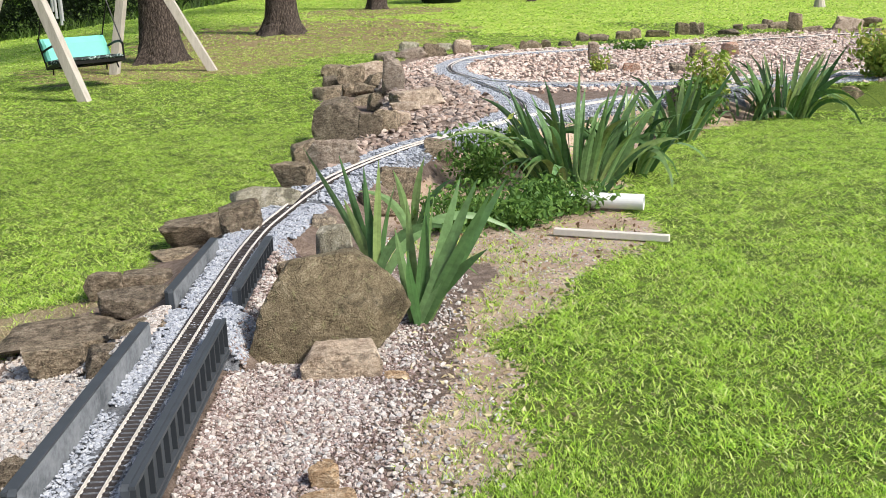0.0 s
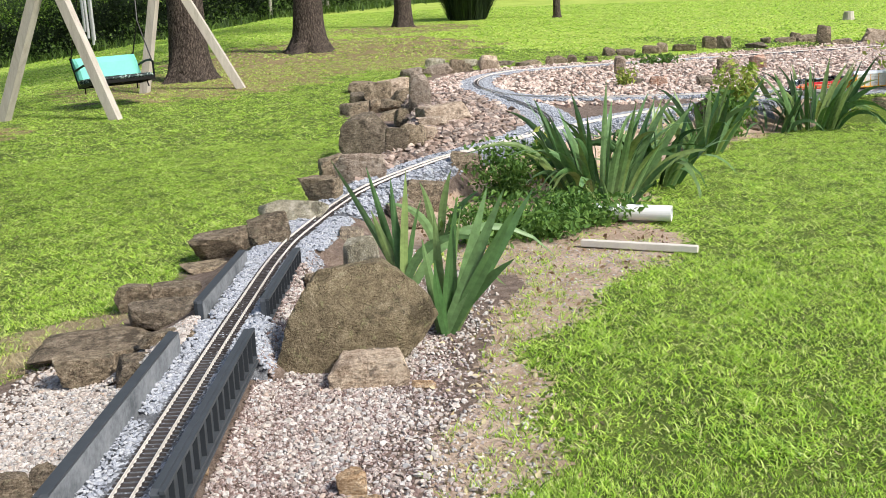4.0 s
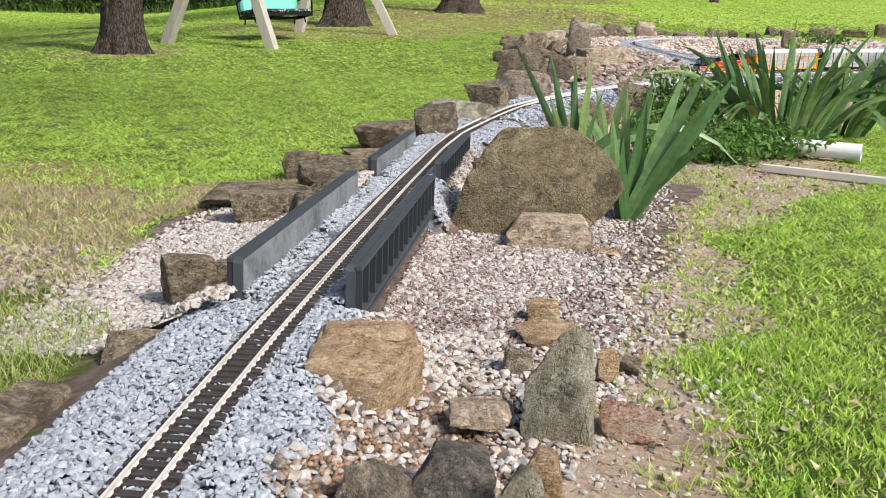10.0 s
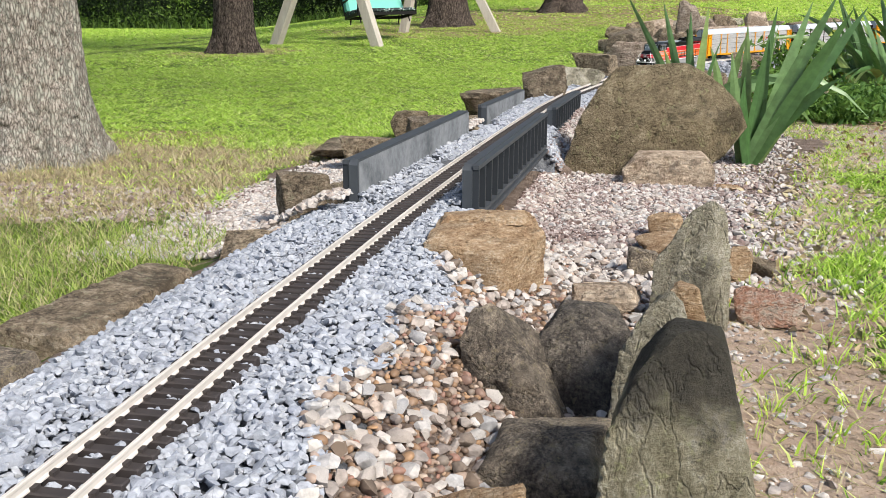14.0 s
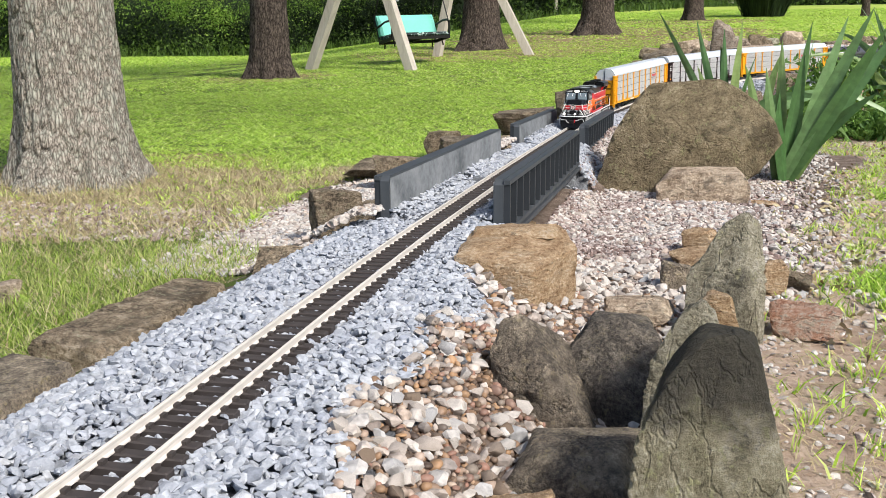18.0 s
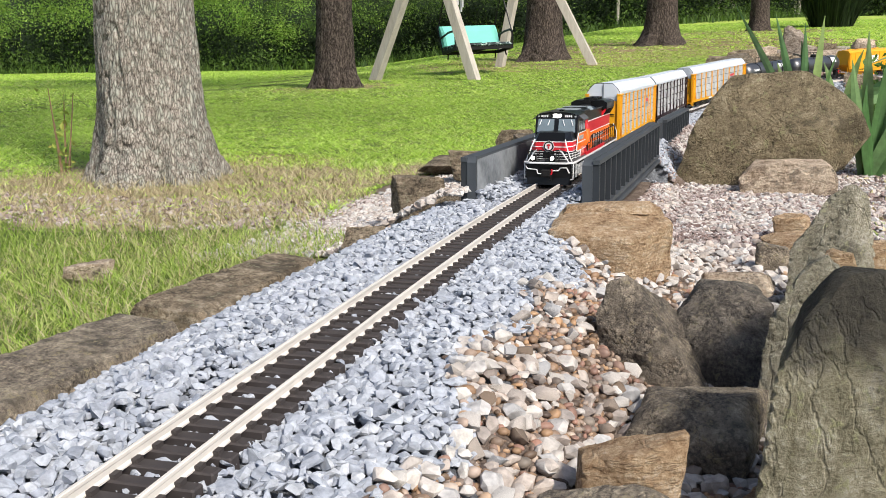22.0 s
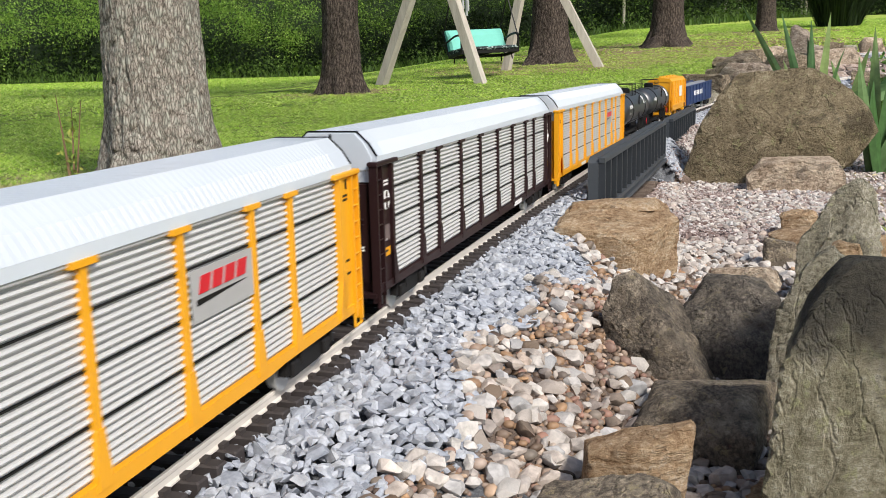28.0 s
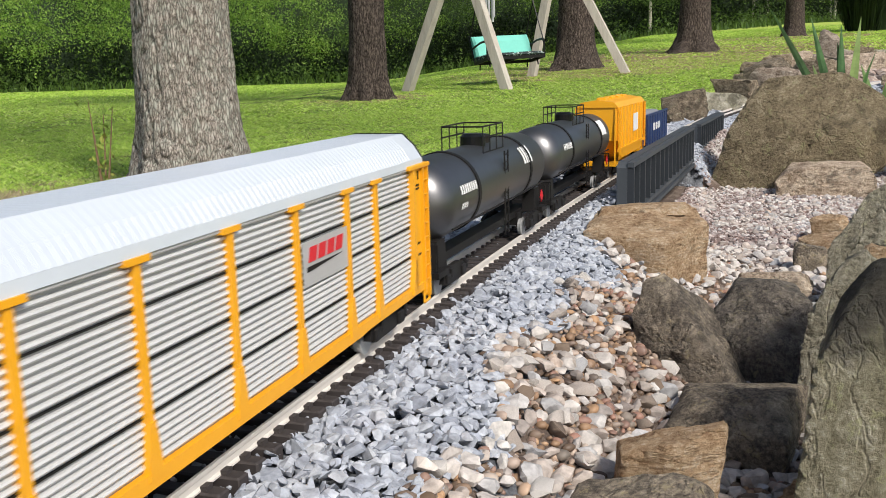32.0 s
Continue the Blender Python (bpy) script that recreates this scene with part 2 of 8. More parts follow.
M["pink_gravel"] = varied("pink_gravel", [(0.42, 0.30, 0.25), (0.58, 0.46, 0.40), (0.66, 0.57, 0.51), (0.36, 0.25, 0.20), (0.72, 0.65, 0.60)], 0.85)
M["rock"] = rock_of("rock", [(0.36, (0.062, 0.050, 0.038)), (0.46, (0.18, 0.145, 0.105)), (0.56, (0.32, 0.26, 0.19)), (0.66, (0.52, 0.45, 0.36))], 24, 210, (0.30, 0.285, 0.20), 0.575, 2.2, "object")
M["tan_rock"] = rock_of("tan_rock", [(0.36, (0.25, 0.148, 0.080)), (0.46, (0.43, 0.285, 0.165)), (0.56, (0.57, 0.41, 0.26)), (0.66, (0.70, 0.57, 0.42))], 30, 260, None, 0.62, 4.0)
M["grey_rock"] = rock_of("grey_rock", [(0.33, (0.12, 0.108, 0.08)), (0.45, (0.31, 0.285, 0.21)), (0.57, (0.48, 0.445, 0.35)), (0.69, (0.68, 0.65, 0.57))], 20, 300, (0.46, 0.44, 0.28), 0.575, 0.3)
M["capped_rock"] = rock_of("capped_rock", [(0.33, (0.11, 0.10, 0.065)), (0.45, (0.26, 0.24, 0.16)), (0.57, (0.40, 0.37, 0.27)), (0.69, (0.62, 0.59, 0.50))], 24, 300, (0.36, 0.36, 0.20), 0.60, 0.4, cap=0.075)
M["dark_rock"] = rock_of("dark_rock", [(0.33, (0.055, 0.048, 0.042)), (0.45, (0.165, 0.142, 0.118)), (0.56, (0.32, 0.275, 0.22)), (0.68, (0.58, 0.50, 0.39))], 30, 330, (0.36, 0.31, 0.20), 0.60, 1.0, "object", 0.8)
M["pale_rock"] = rock_of("pale_rock", [(0.36, (0.20, 0.15, 0.105)), (0.46, (0.38, 0.30, 0.235)), (0.56, (0.54, 0.45, 0.36)), (0.66, (0.70, 0.62, 0.53))], 20, 170, None, 0.60, 2.2, "object")
M["pink_rock"] = rock_of("pink_rock", [(0.36, (0.30, 0.13, 0.08)), (0.46, (0.50, 0.28, 0.19)), (0.56, (0.60, 0.42, 0.33)), (0.66, (0.66, 0.58, 0.48))], 18, 190, (0.55, 0.50, 0.42), 0.62)
M["mossy_rock"] = rock_of("mossy_rock", [(0.34, (0.095, 0.072, 0.042)), (0.45, (0.215, 0.170, 0.105)), (0.57, (0.32, 0.26, 0.165)), (0.68, (0.48, 0.41, 0.29))], 15, 190, (0.30, 0.285, 0.15), 0.59, 1.2)
M["bark"] = bark_of("bark", (0.035, 0.030, 0.026), (0.20, 0.172, 0.145), (0.56, 0.51, 0.45), 230, (0.54, 0.56, 0.48), 0.26)
M["pine_bark"] = bark_of("pine_bark", (0.008, 0.007, 0.006), (0.050, 0.039, 0.033), (0.16, 0.13, 0.11), 75, None, 0.24)
M["rail"] = plain("rail", (0.70, 0.66, 0.61), 0.40, 0.12, 0.12)
M["tie"] = plain("tie", (0.040, 0.033, 0.032), 0.65, 0, 0.3)
M["girder"] = plain("girder", (0.048, 0.056, 0.066), 0.6, 0, 0.25, 30)
M["girder_end"] = plain("girder_end", (0.022, 0.027, 0.034), 0.55)
M["black"] = plain("black", (0.006, 0.006, 0.007), 0.30, spec=0.3)
M["black_frame"] = plain("black_frame", (0.010, 0.009, 0.009), 0.6, spec=0.3)
M["orange"] = plain("orange", (0.86, 0.16, 0.012), 0.35, 0, 0.05)
M["red"] = plain("red", (0.58, 0.015, 0.028), 0.35, 0, 0.05)
M["white"] = plain("white", (0.80, 0.80, 0.80), 0.4, 0, 0.04)
M["silver"] = plain("silver", (0.55, 0.56, 0.57), 0.4, 0.5, 0.1)
M["truck_grey"] = plain("truck_grey", (0.42, 0.43, 0.44), 0.45, 0.2, 0.15)
M["yellow"] = plain("yellow", (0.78, 0.36, 0.012), 0.4, 0, 0.05)
M["maroon"] = plain("maroon", (0.022, 0.009, 0.010), 0.45, 0, 0.12, spec=0.3)
M["roof_white"] = plain("roof_white", (0.56, 0.61, 0.68), 0.32, 0.05, 0.05)
M["panel"] = plain("panel", (0.60, 0.60, 0.60), 0.40, 0.15, 0.08)
M["panel_grey"] = plain("panel_grey", (0.44, 0.44, 0.445), 0.5, 0.15, 0.06)
M["tank_black"] = plain("tank_black", (0.17, 0.17, 0.175), 0.38, 0.9, 0.1, spec=0.8)
M["deck_grey"] = plain("deck_grey", (0.075, 0.075, 0.078), 0.5, 0, 0.15)
M["fan_plate"] = plain("fan_plate", (0.42, 0.46, 0.48), 0.3, 0.4, 0.08)
M["pale_red"] = plain("pale_red", (0.70, 0.24, 0.20), 0.4, 0, 0.05)
M["stencil_grey"] = plain("stencil_grey", (0.16, 0.12, 0.12), 0.5, 0, 0.2)
M["blue"] = plain("blue", (0.02, 0.04, 0.12), 0.45, 0, 0.1)
M["coal"] = plain("coal", (0.20, 0.21, 0.23), 0.9)
M["glass"], _nt, _b = shader("glass", 0.05, 0.0, 0.8)
_b.inputs["Base Color"].default_value = (0.10, 0.13, 0.15, 1)
M["screen_glass"], _nt, _b = shader("screen_glass", 0.03, 0.0, 1.0)
_b.inputs["Base Color"].default_value = (0.16, 0.20, 0.22, 1)
_b.inputs["Coat Weight"].default_value = 1.0
M["lamp"], _nt, _b = shader("lamp", 0.3)
_b.inputs["Emission Color"].default_value = (1.0, 0.97, 0.88, 1)
_b.inputs["Emission Strength"].default_value = 3.0
M["teal"] = plain("teal", (0.17, 0.53, 0.45), 0.85, 0, 0.08)
M["print_cloth"] = grained("print_cloth", [(0.40, (0.015, 0.016, 0.02)), (0.52, (0.03, 0.05, 0.05)), (0.58, (0.50, 0.62, 0.58)), (0.64, (0.03, 0.03, 0.035))], 22, 60, 0.9, bump=0.2)
M["post"] = grained("post", [(0.3, (0.30, 0.27, 0.23)), (0.5, (0.46, 0.42, 0.37)), (0.7, (0.58, 0.54, 0.49))], 3, 30, 0.85, bump=0.4, depth=0.003, stretch=(6, 6, 0.6))
M["metal_black"] = plain("metal_black", (0.010, 0.010, 0.010), 0.45, 0.2, spec=0.3)
M["pvc"] = plain("pvc", (0.78, 0.79, 0.80), 0.45, 0, 0.06)
M["plank"] = plain("plank", (0.62, 0.58, 0.53), 0.7, 0, 0.15)
M["iris_single"] = varied("iris_single", [(0.07, 0.16, 0.05), (0.13, 0.26, 0.09), (0.22, 0.37, 0.15), (0.10, 0.22, 0.08), (0.30, 0.40, 0.13), (0.16, 0.31, 0.13)], 0.38, 0.25, 45, per="object", spec=0.6, thin=0.3)
M["weed"] = varied("weed", [(0.06, 0.14, 0.03), (0.11, 0.22, 0.045), (0.17, 0.31, 0.06), (0.08, 0.17, 0.035)], 0.6, thin=0.35)
M["yellow_weed"] = varied("yellow_weed", [(0.28, 0.38, 0.06), (0.42, 0.50, 0.10), (0.18, 0.30, 0.06), (0.50, 0.46, 0.10)], 0.6, thin=0.35)
M["grass"] = varied("grass", [(0.08, 0.18, 0.03), (0.50, 0.75, 0.09), (0.71, 0.88, 0.19), (0.29, 0.53, 0.05), (0.75, 0.80, 0.34), (0.52, 0.77, 0.10), (0.11, 0.24, 0.04)], 0.42, 0.1, 30, shade=0.15, thin=0.45)
M["straw"] = varied("straw", [(0.44, 0.36, 0.21), (0.30, 0.24, 0.13), (0.54, 0.47, 0.31), (0.24, 0.24, 0.09)], 0.8, 0.1, 30)
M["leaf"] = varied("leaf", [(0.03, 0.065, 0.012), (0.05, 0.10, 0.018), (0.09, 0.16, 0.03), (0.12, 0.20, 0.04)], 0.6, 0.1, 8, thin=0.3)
# the woods' inner shade and sunlit fringe are put into these two leaf colours
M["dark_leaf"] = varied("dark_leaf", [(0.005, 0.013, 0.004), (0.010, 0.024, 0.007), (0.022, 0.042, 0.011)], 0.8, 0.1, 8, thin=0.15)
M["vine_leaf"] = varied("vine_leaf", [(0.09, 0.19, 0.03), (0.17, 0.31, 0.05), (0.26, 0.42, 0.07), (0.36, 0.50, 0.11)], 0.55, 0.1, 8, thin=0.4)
M["pale_trunk"] = plain("pale_trunk", (0.40, 0.37, 0.33), 0.9, 0, 0.3)
M["dead_leaf"] = plain("dead_leaf", (0.24, 0.155, 0.085), 0.85, 0, 0.3)
M["fine_gravel"] = varied("fine_gravel", [(0.282, 0.207, 0.185), (0.132, 0.088, 0.0792), (0.44, 0.387, 0.37), (0.176, 0.123, 0.11), (0.37, 0.299, 0.277), (0.51, 0.471, 0.458), (0.229, 0.163, 0.145), (0.422, 0.37, 0.361)], 0.8, shade=0.3)
M["brown_pebble"] = varied("brown_pebble", [(0.171, 0.113, 0.072), (0.072, 0.0522, 0.0432), (0.288, 0.18, 0.108), (0.126, 0.104, 0.09), (0.324, 0.18, 0.135), (0.162, 0.14, 0.117), (0.414, 0.324, 0.27), (0.216, 0.14, 0.09), (0.396, 0.243, 0.135), (0.45, 0.378, 0.324)], 0.5, shade=0.18)
# brighter copy of the turf, with the far lawn's sunlight in its colour
M["far_turf"] = grained("far_turf", [(0.3, (0.20, 0.29, 0.04)), (0.5, (0.34, 0.45, 0.07)), (0.7, (0.50, 0.59, 0.14))], 0.9, 20, 0.95, bump=0.9, depth=0.03)
M["dull_grass"] = varied("dull_grass", [(0.13, 0.22, 0.03), (0.28, 0.42, 0.06), (0.42, 0.55, 0.12), (0.52, 0.54, 0.22), (0.20, 0.33, 0.04)], 0.5, 0.1, 30, shade=0.15, thin=0.4)
M["girder_inner"] = grained("girder_inner", [(0.35, (0.09, 0.10, 0.11)), (0.5, (0.19, 0.205, 0.22)), (0.65, (0.28, 0.295, 0.31))], 14, 80, 0.75, bump=0.1, depth=0.001)

# ---- building helpers ----
class Geo:
    """Gathers vertices and faces of one part."""

    def __init__(self):
        self.v, self.f = [], []

    def add(self, v, f):
        n = len(self.v)
        self.v += [tuple(p) for p in v]
        self.f += [tuple(i + n for i in q) for q in f]
        return self

    def box(self, x0, x1, y0, y1, z0, z1, c=0.0):
        """A box, its long edges cut by c."""
        (x0, x1), (y0, y1), (z0, z1) = sorted((x0, x1)), sorted((y0, y1)), sorted((z0, z1))
        if c <= 0:
            v = [(x, y, z) for z in (z0, z1) for x, y in ((x0, y0), (x1, y0), (x1, y1), (x0, y1))]
            return self.add(v, [(3, 2, 1, 0), (4, 5, 6, 7), (0, 1, 5, 4), (1, 2, 6, 5), (2, 3, 7, 6), (3, 0, 4, 7)])
        ring = [(x0 + c, y0), (x1 - c, y0), (x1, y0 + c), (x1, y1 - c), (x1 - c, y1), (x0 + c, y1), (x0, y1 - c), (x0, y0 + c)]
        mx, my = (x0 + x1) / 2, (y0 + y1) / 2
        sx, sy = 1 - 2 * c / max(x1 - x0, 1e-6), 1 - 2 * c / max(y1 - y0, 1e-6)
        inner = [(mx + (x - mx) * sx, my + (y - my) * sy) for x, y in ring]
        v = [(*p, z0) for p in inner] + [(*p, z0 + c) for p in ring] + [(*p, z1 - c) for p in ring] + [(*p, z1) for p in inner]
        f = [tuple(reversed(range(8))), tuple(range(24, 32))]
        for k in range(3):
            f += [(k * 8 + i, k * 8 + (i + 1) % 8, k * 8 + 8 + (i + 1) % 8, k * 8 + 8 + i) for i in range(8)]
        return self.add(v, f)

    def tube(self, a, b, r0, r1=None, n=8, caps=True):
        a, b = Vector(a), Vector(b)
        r1 = r0 if r1 is None else r1
        d = (b - a).normalized()
        u = d.orthogonal().normalized()
        w = d.cross(u)
        v = []
        for p, r in ((a, r0), (b, r1)):
            v += [p + (u * math.cos(2 * math.pi * i / n) + w * math.sin(2 * math.pi * i / n)) * r for i in range(n)]
        f = [(i, (i + 1) % n, n + (i + 1) % n, n + i) for i in range(n)]
        if caps:
            f += [tuple(reversed(range(n))), tuple(range(n, 2 * n))]
        return self.add(v, f)

    def line(self, pts, r, n=6):
        for a, b in zip(pts, pts[1:]):
            self.tube(a, b, r, r, n)
        return self

    def beam(self, a, b, w, h, up=(0, 0, 1)):
        """A square bar from a to b."""
        a, b = Vector(a), Vector(b)
        d = (b - a).normalized()
        s = d.cross(Vector(up)).normalized()
        t = s.cross(d)
        v = [p + s * (i * w / 2) + t * (j * h / 2) for p in (a, b) for i, j in ((-1, -1), (1, -1), (1, 1), (-1, 1))]
        return self.add(v, [(3, 2, 1, 0), (4, 5, 6, 7), (0, 1, 5, 4), (1, 2, 6, 5), (2, 3, 7, 6), (3, 0, 4, 7)])

    def prism(self, outline, y0, y1, axis="y"):
        """An outline of (a, z) drawn out along one axis."""
        n = len(outline)
        if axis == "y":
            v = [(a, y, z) for y in (y0, y1) for a, z in outline]
        elif axis == "x":
            v = [(x, a, z) for x in (y0, y1) for a, z in outline]
        else:
            v = [(a, b, z) for z in (y0, y1) for a, b in outline]
        f = [(i, (i + 1) % n, n + (i + 1) % n, n + i) for i in range(n)] + [tuple(reversed(range(n))), tuple(range(n, 2 * n))]
        return self.add(v, f)

    def lathe(self, profile, centre, axis="z", n=16):
        """Profile of (radius, height) turned round an axis through centre."""
        v, k = [], len(profile)
        for i in range(n):
            c, s = math.cos(2 * math.pi * i / n), math.sin(2 * math.pi * i / n)
            for r, h in profile:
                p = {"z": (r * c, r * s, h), "y": (r * c, h, r * s), "x": (h, r * c, r * s)}[axis]
                v.append(tuple(a + b for a, b in zip(p, centre)))
        f = [(i * k + j, ((i + 1) % n) * k + j, ((i + 1) % n) * k + j + 1, i * k + j + 1) for i in range(n) for j in range(k - 1)]
        return self.add(v, f)


def make_mesh(name, v, f, mats, smooth=False, index=None):
    me = bpy.data.meshes.new(name)
    me.from_pydata([tuple(p) for p in v] if not isinstance(v, np.ndarray) else v.tolist(), [], f if isinstance(f, list) else f.tolist())
    for m in mats if isinstance(mats, (list, tuple)) else [mats]:
        me.materials.append(m)
    if index is not None:
        me.polygons.foreach_set("material_index", np.asarray(index, dtype=np.int32))
    if smooth:
        me.polygons.foreach_set("use_smooth", np.ones(len(me.polygons), dtype=bool))
    me.update()
    return me


def fix_normals(me):
    bm = bmesh.new()
    bm.from_mesh(me)
    bmesh.ops.recalc_face_normals(bm, faces=bm.faces)
    bm.to_mesh(me)
    bm.free()


def part(name, g, material, parent=None, label="", smooth=False):
    """Links gathered geometry as one mesh object under a thing or a part."""
    me = make_mesh(name, g.v, g.f, material, smooth)
    fix_normals(me)
    ob = new(name, me)
    ob.parent = parent
    if label:
        tagged(ob, label)
    return ob


def thing(name, label, category, m=None, group="", kind=""):
    ob = new(name)
    ob.empty_display_size = 0.05
    if m is not None:
        ob.matrix_basis = m
    return tagged(ob, label, category, group, kind)


def shared(name, me, parent, m):
    ob = new(name, me)
    ob.parent = parent
    ob.matrix_basis = m
    return ob


rng = np.random.default_rng(7)


def sphere_dirs(level):
    bm = bmesh.new()
    bmesh.ops.create_icosphere(bm, subdivisions=level, radius=1)
    v = np.array([p.co[:] for p in bm.verts])
    f = [tuple(p.index for p in q.verts) for q in bm.faces]
    bm.free()
    return v / np.linalg.norm(v, axis=1)[:, None], f


ICO = {k: sphere_dirs(k) for k in (1, 2, 3, 4, 5)}


def rock_shape(size, seed, level=4, planes=8, rough=0.035, top=None):
    """A broken stone: a ball cut by random planes, with ridges; size in metres; top: how flat it is cut."""
    r = np.random.default_rng(seed)
    v, f = ICO[level]
    n = r.normal(size=(planes, 3))
    n /= np.linalg.norm(n, axis=1)[:, None]
    d = r.uniform(0.60, 0.92, planes)
    box = np.array([(1, 0, 0), (-1, 0, 0), (0, 1, 0), (0, -1, 0), (0, 0, 1), (0, 0, -1)], float)
    box += r.normal(size=box.shape) * 0.2
    box /= np.linalg.norm(box, axis=1)[:, None]
    n = np.vstack([n, box])
    d = np.concatenate([d, r.uniform(0.52, 0.72, 6)])
    if top:
        d[-2] = top
    dots = v @ n.T
    rad = np.min(np.where(dots > 0.05, d / np.maximum(dots, 0.05), 9.0), axis=1)
    rad = np.minimum(rad, 1.3)
    off = r.uniform(0, 50, 3)
    nz = np.array([noise.fractal(Vector(p * 1.7 + off), 1.0, 2.1, 5) for p in v])
    fine = np.array([noise.noise(Vector(p * 7 + off)) for p in v])
    step = np.array([noise.noise(Vector((p[0] * 0.8, p[1] * 0.8, p[2] * 5.5)) + Vector(off)) for p in v])
    cut = np.array([abs(noise.noise(Vector(p * 2.6 + off * 1.3))) for p in v])
    rad = rad * (1 + rough * 1.3 * nz + rough * 0.5 * fine + rough * 0.6 * np.round(step * 3) / 3 - rough * 0.5 * np.clip(1 - cut / 0.05, 0, 1))
    out = v * rad[:, None]
    return out / (out.max(0) - out.min(0)) * np.array(size) * 1.04, f


def rock(x, y, z, sx, sy, sz, turn=0, tilt=0, lean=0, mat="rock", seed=1, label="rough brown sandstone rock beside the track", name="rock", level=4, top=None, group="", planes=8, rough=0.035):
    v, f = rock_shape((sx, sy, sz), seed, level, planes, rough, top)
    me = make_mesh(name, v, f, M[mat], True)
    me.set_sharp_from_angle(angle=radians(18))
    ob = new(name, me)
    ob.matrix_basis = pose(x, y, z, tilt, lean, turn)
    return tagged(ob, label, "rock", group)


# ---- the lie of the land ----
def softplus(v, k=0.8):
    return k * np.log1p(np.exp(np.clip(v / k, -40, 40)))


def land(x, y):
    """Height of the ground: level by the track, lower on its west side, rising to the north east."""
    x, y = np.asarray(x, float), np.asarray(y, float)
    q = y - 4.8 - 0.35 * np.maximum(-x, 0) - 2.1 * np.maximum(-x - 4, 0)
    far = np.maximum(y - 60, 0)
    z = -0.03 + 0.053 * softplus(q) - 0.05 * np.clip((5 - y) / 2.5, 0, 1) / (1 + np.exp(np.clip((x + 0.55) / 0.12, -40, 40))) - 0.053 * far
    # raised bed of the loop
    inside = bed_amount(x, y)
    return z + inside * (bed_height(y) - z)


def bed_height(y):
    return np.interp(y, [2.0, 3.2, 4.0, 7.7, 11.0, 14], [-0.02, 0.06, 0.145, 0.21, 0.27, 0.36])


BED_EDGE_W = ([1.9, 2.6, 3.3, 4.2, 5.4, 6.6, 7.6, 8.6, 9.6], [-0.15, -0.03, 0.05, 0.22, 0.28, 0.20, 0.30, 0.55, 1.2])


def bed_amount(x, y):
    west = np.interp(y, *BED_EDGE_W)
    east = np.interp(y, [1.9, 2.4, 3.3, 4.0, 5.0, 5.6, 14], [0.10, 0.16, 0.62, 1.15, 2.2, 9, 9])
    north = 9.55 + 0.42 * np.clip(x - 1.6, 0, 12)
    a = np.clip((x - west) / 0.10, 0, 1) * np.clip((east - x) / 0.12, 0, 1) * np.clip((north + 0.25 - y) / 0.2, 0, 1) * np.clip((y - 2.0) / 0.5, 0, 1)
    return a


def spline(pts, step=0.02):
    """A smooth line through points, sampled at even steps."""
    p = np.array(pts, float)
    p = np.vstack([2 * p[0] - p[1], p, 2 * p[-1] - p[-2]])
    out = []
    for i in range(1, len(p) - 2):
        s = np.linspace(0, 1, 40, endpoint=False)[:, None]
        a, b, c, d = p[i - 1], p[i], p[i + 1], p[i + 2]
        out.append(0.5 * (2 * b + (c - a) * s + (2 * a - 5 * b + 4 * c - d) * s**2 + (3 * b - a - 3 * c + d) * s**3))
    q = np.vstack(out + [p[-2][None]])
    cum = np.concatenate([[0], np.cumsum(np.linalg.norm(np.diff(q, axis=0), axis=1))])
    even = np.arange(0, cum[-1], step)
    return np.stack([np.interp(even, cum, q[:, k]) for k in range(q.shape[1])], 1)


def rail_height(y):
    return np.interp(y, [-3, 1.2, 1.7, 4, 7.7, 11, 20], [0.055, 0.055, 0.058, 0.17, 0.235, 0.29, 0.35])


TRAIN_WAY = [(0.10, -3.2), (0.02, -1.8), (-0.024, -1.15), (-0.043, -0.88), (-0.0515, -0.72), (-0.0625, -0.5), (-0.072, -0.2), (-0.075, 0.0), (-0.078, 0.5), (-0.077, 1.1), (-0.062, 1.7), (0.0, 2.06), (0.094, 2.43), (0.173, 2.65),
             (0.31, 2.92), (0.494, 3.22), (0.70, 3.46), (0.93, 3.70), (1.25, 4.05), (1.70, 4.50), (2.25, 4.90), (2.85, 5.17), (3.6, 5.38), (4.6, 5.60), (6.0, 5.9), (9.0, 6.5), (13, 7.3)]
LOOP_WAY = [(0.80, 3.56), (0.97, 3.79), (1.11, 4.09), (1.18, 4.46), (1.17, 4.98), (1.085, 5.63), (0.975, 6.40), (0.90, 7.12), (0.965, 7.86), (1.21, 8.60), (1.68, 9.07), (2.68, 9.51), (3.76, 9.93), (5.86, 10.8), (8.5, 11.8)]
SPUR_WAY = [(0.94, 6.7), (1.08, 6.15), (1.36, 5.80), (1.75, 5.62), (2.3, 5.58), (3.0, 5.68), (4.2, 5.95), (6.5, 6.5)]


def way3(pts):
    q = spline(pts)
    return np.column_stack([q, rail_height(q[:, 1])])


WAYS = [way3(TRAIN_WAY), way3(LOOP_WAY), way3(SPUR_WAY)]
ALL_WAY = np.vstack([w[::4] for w in WAYS])


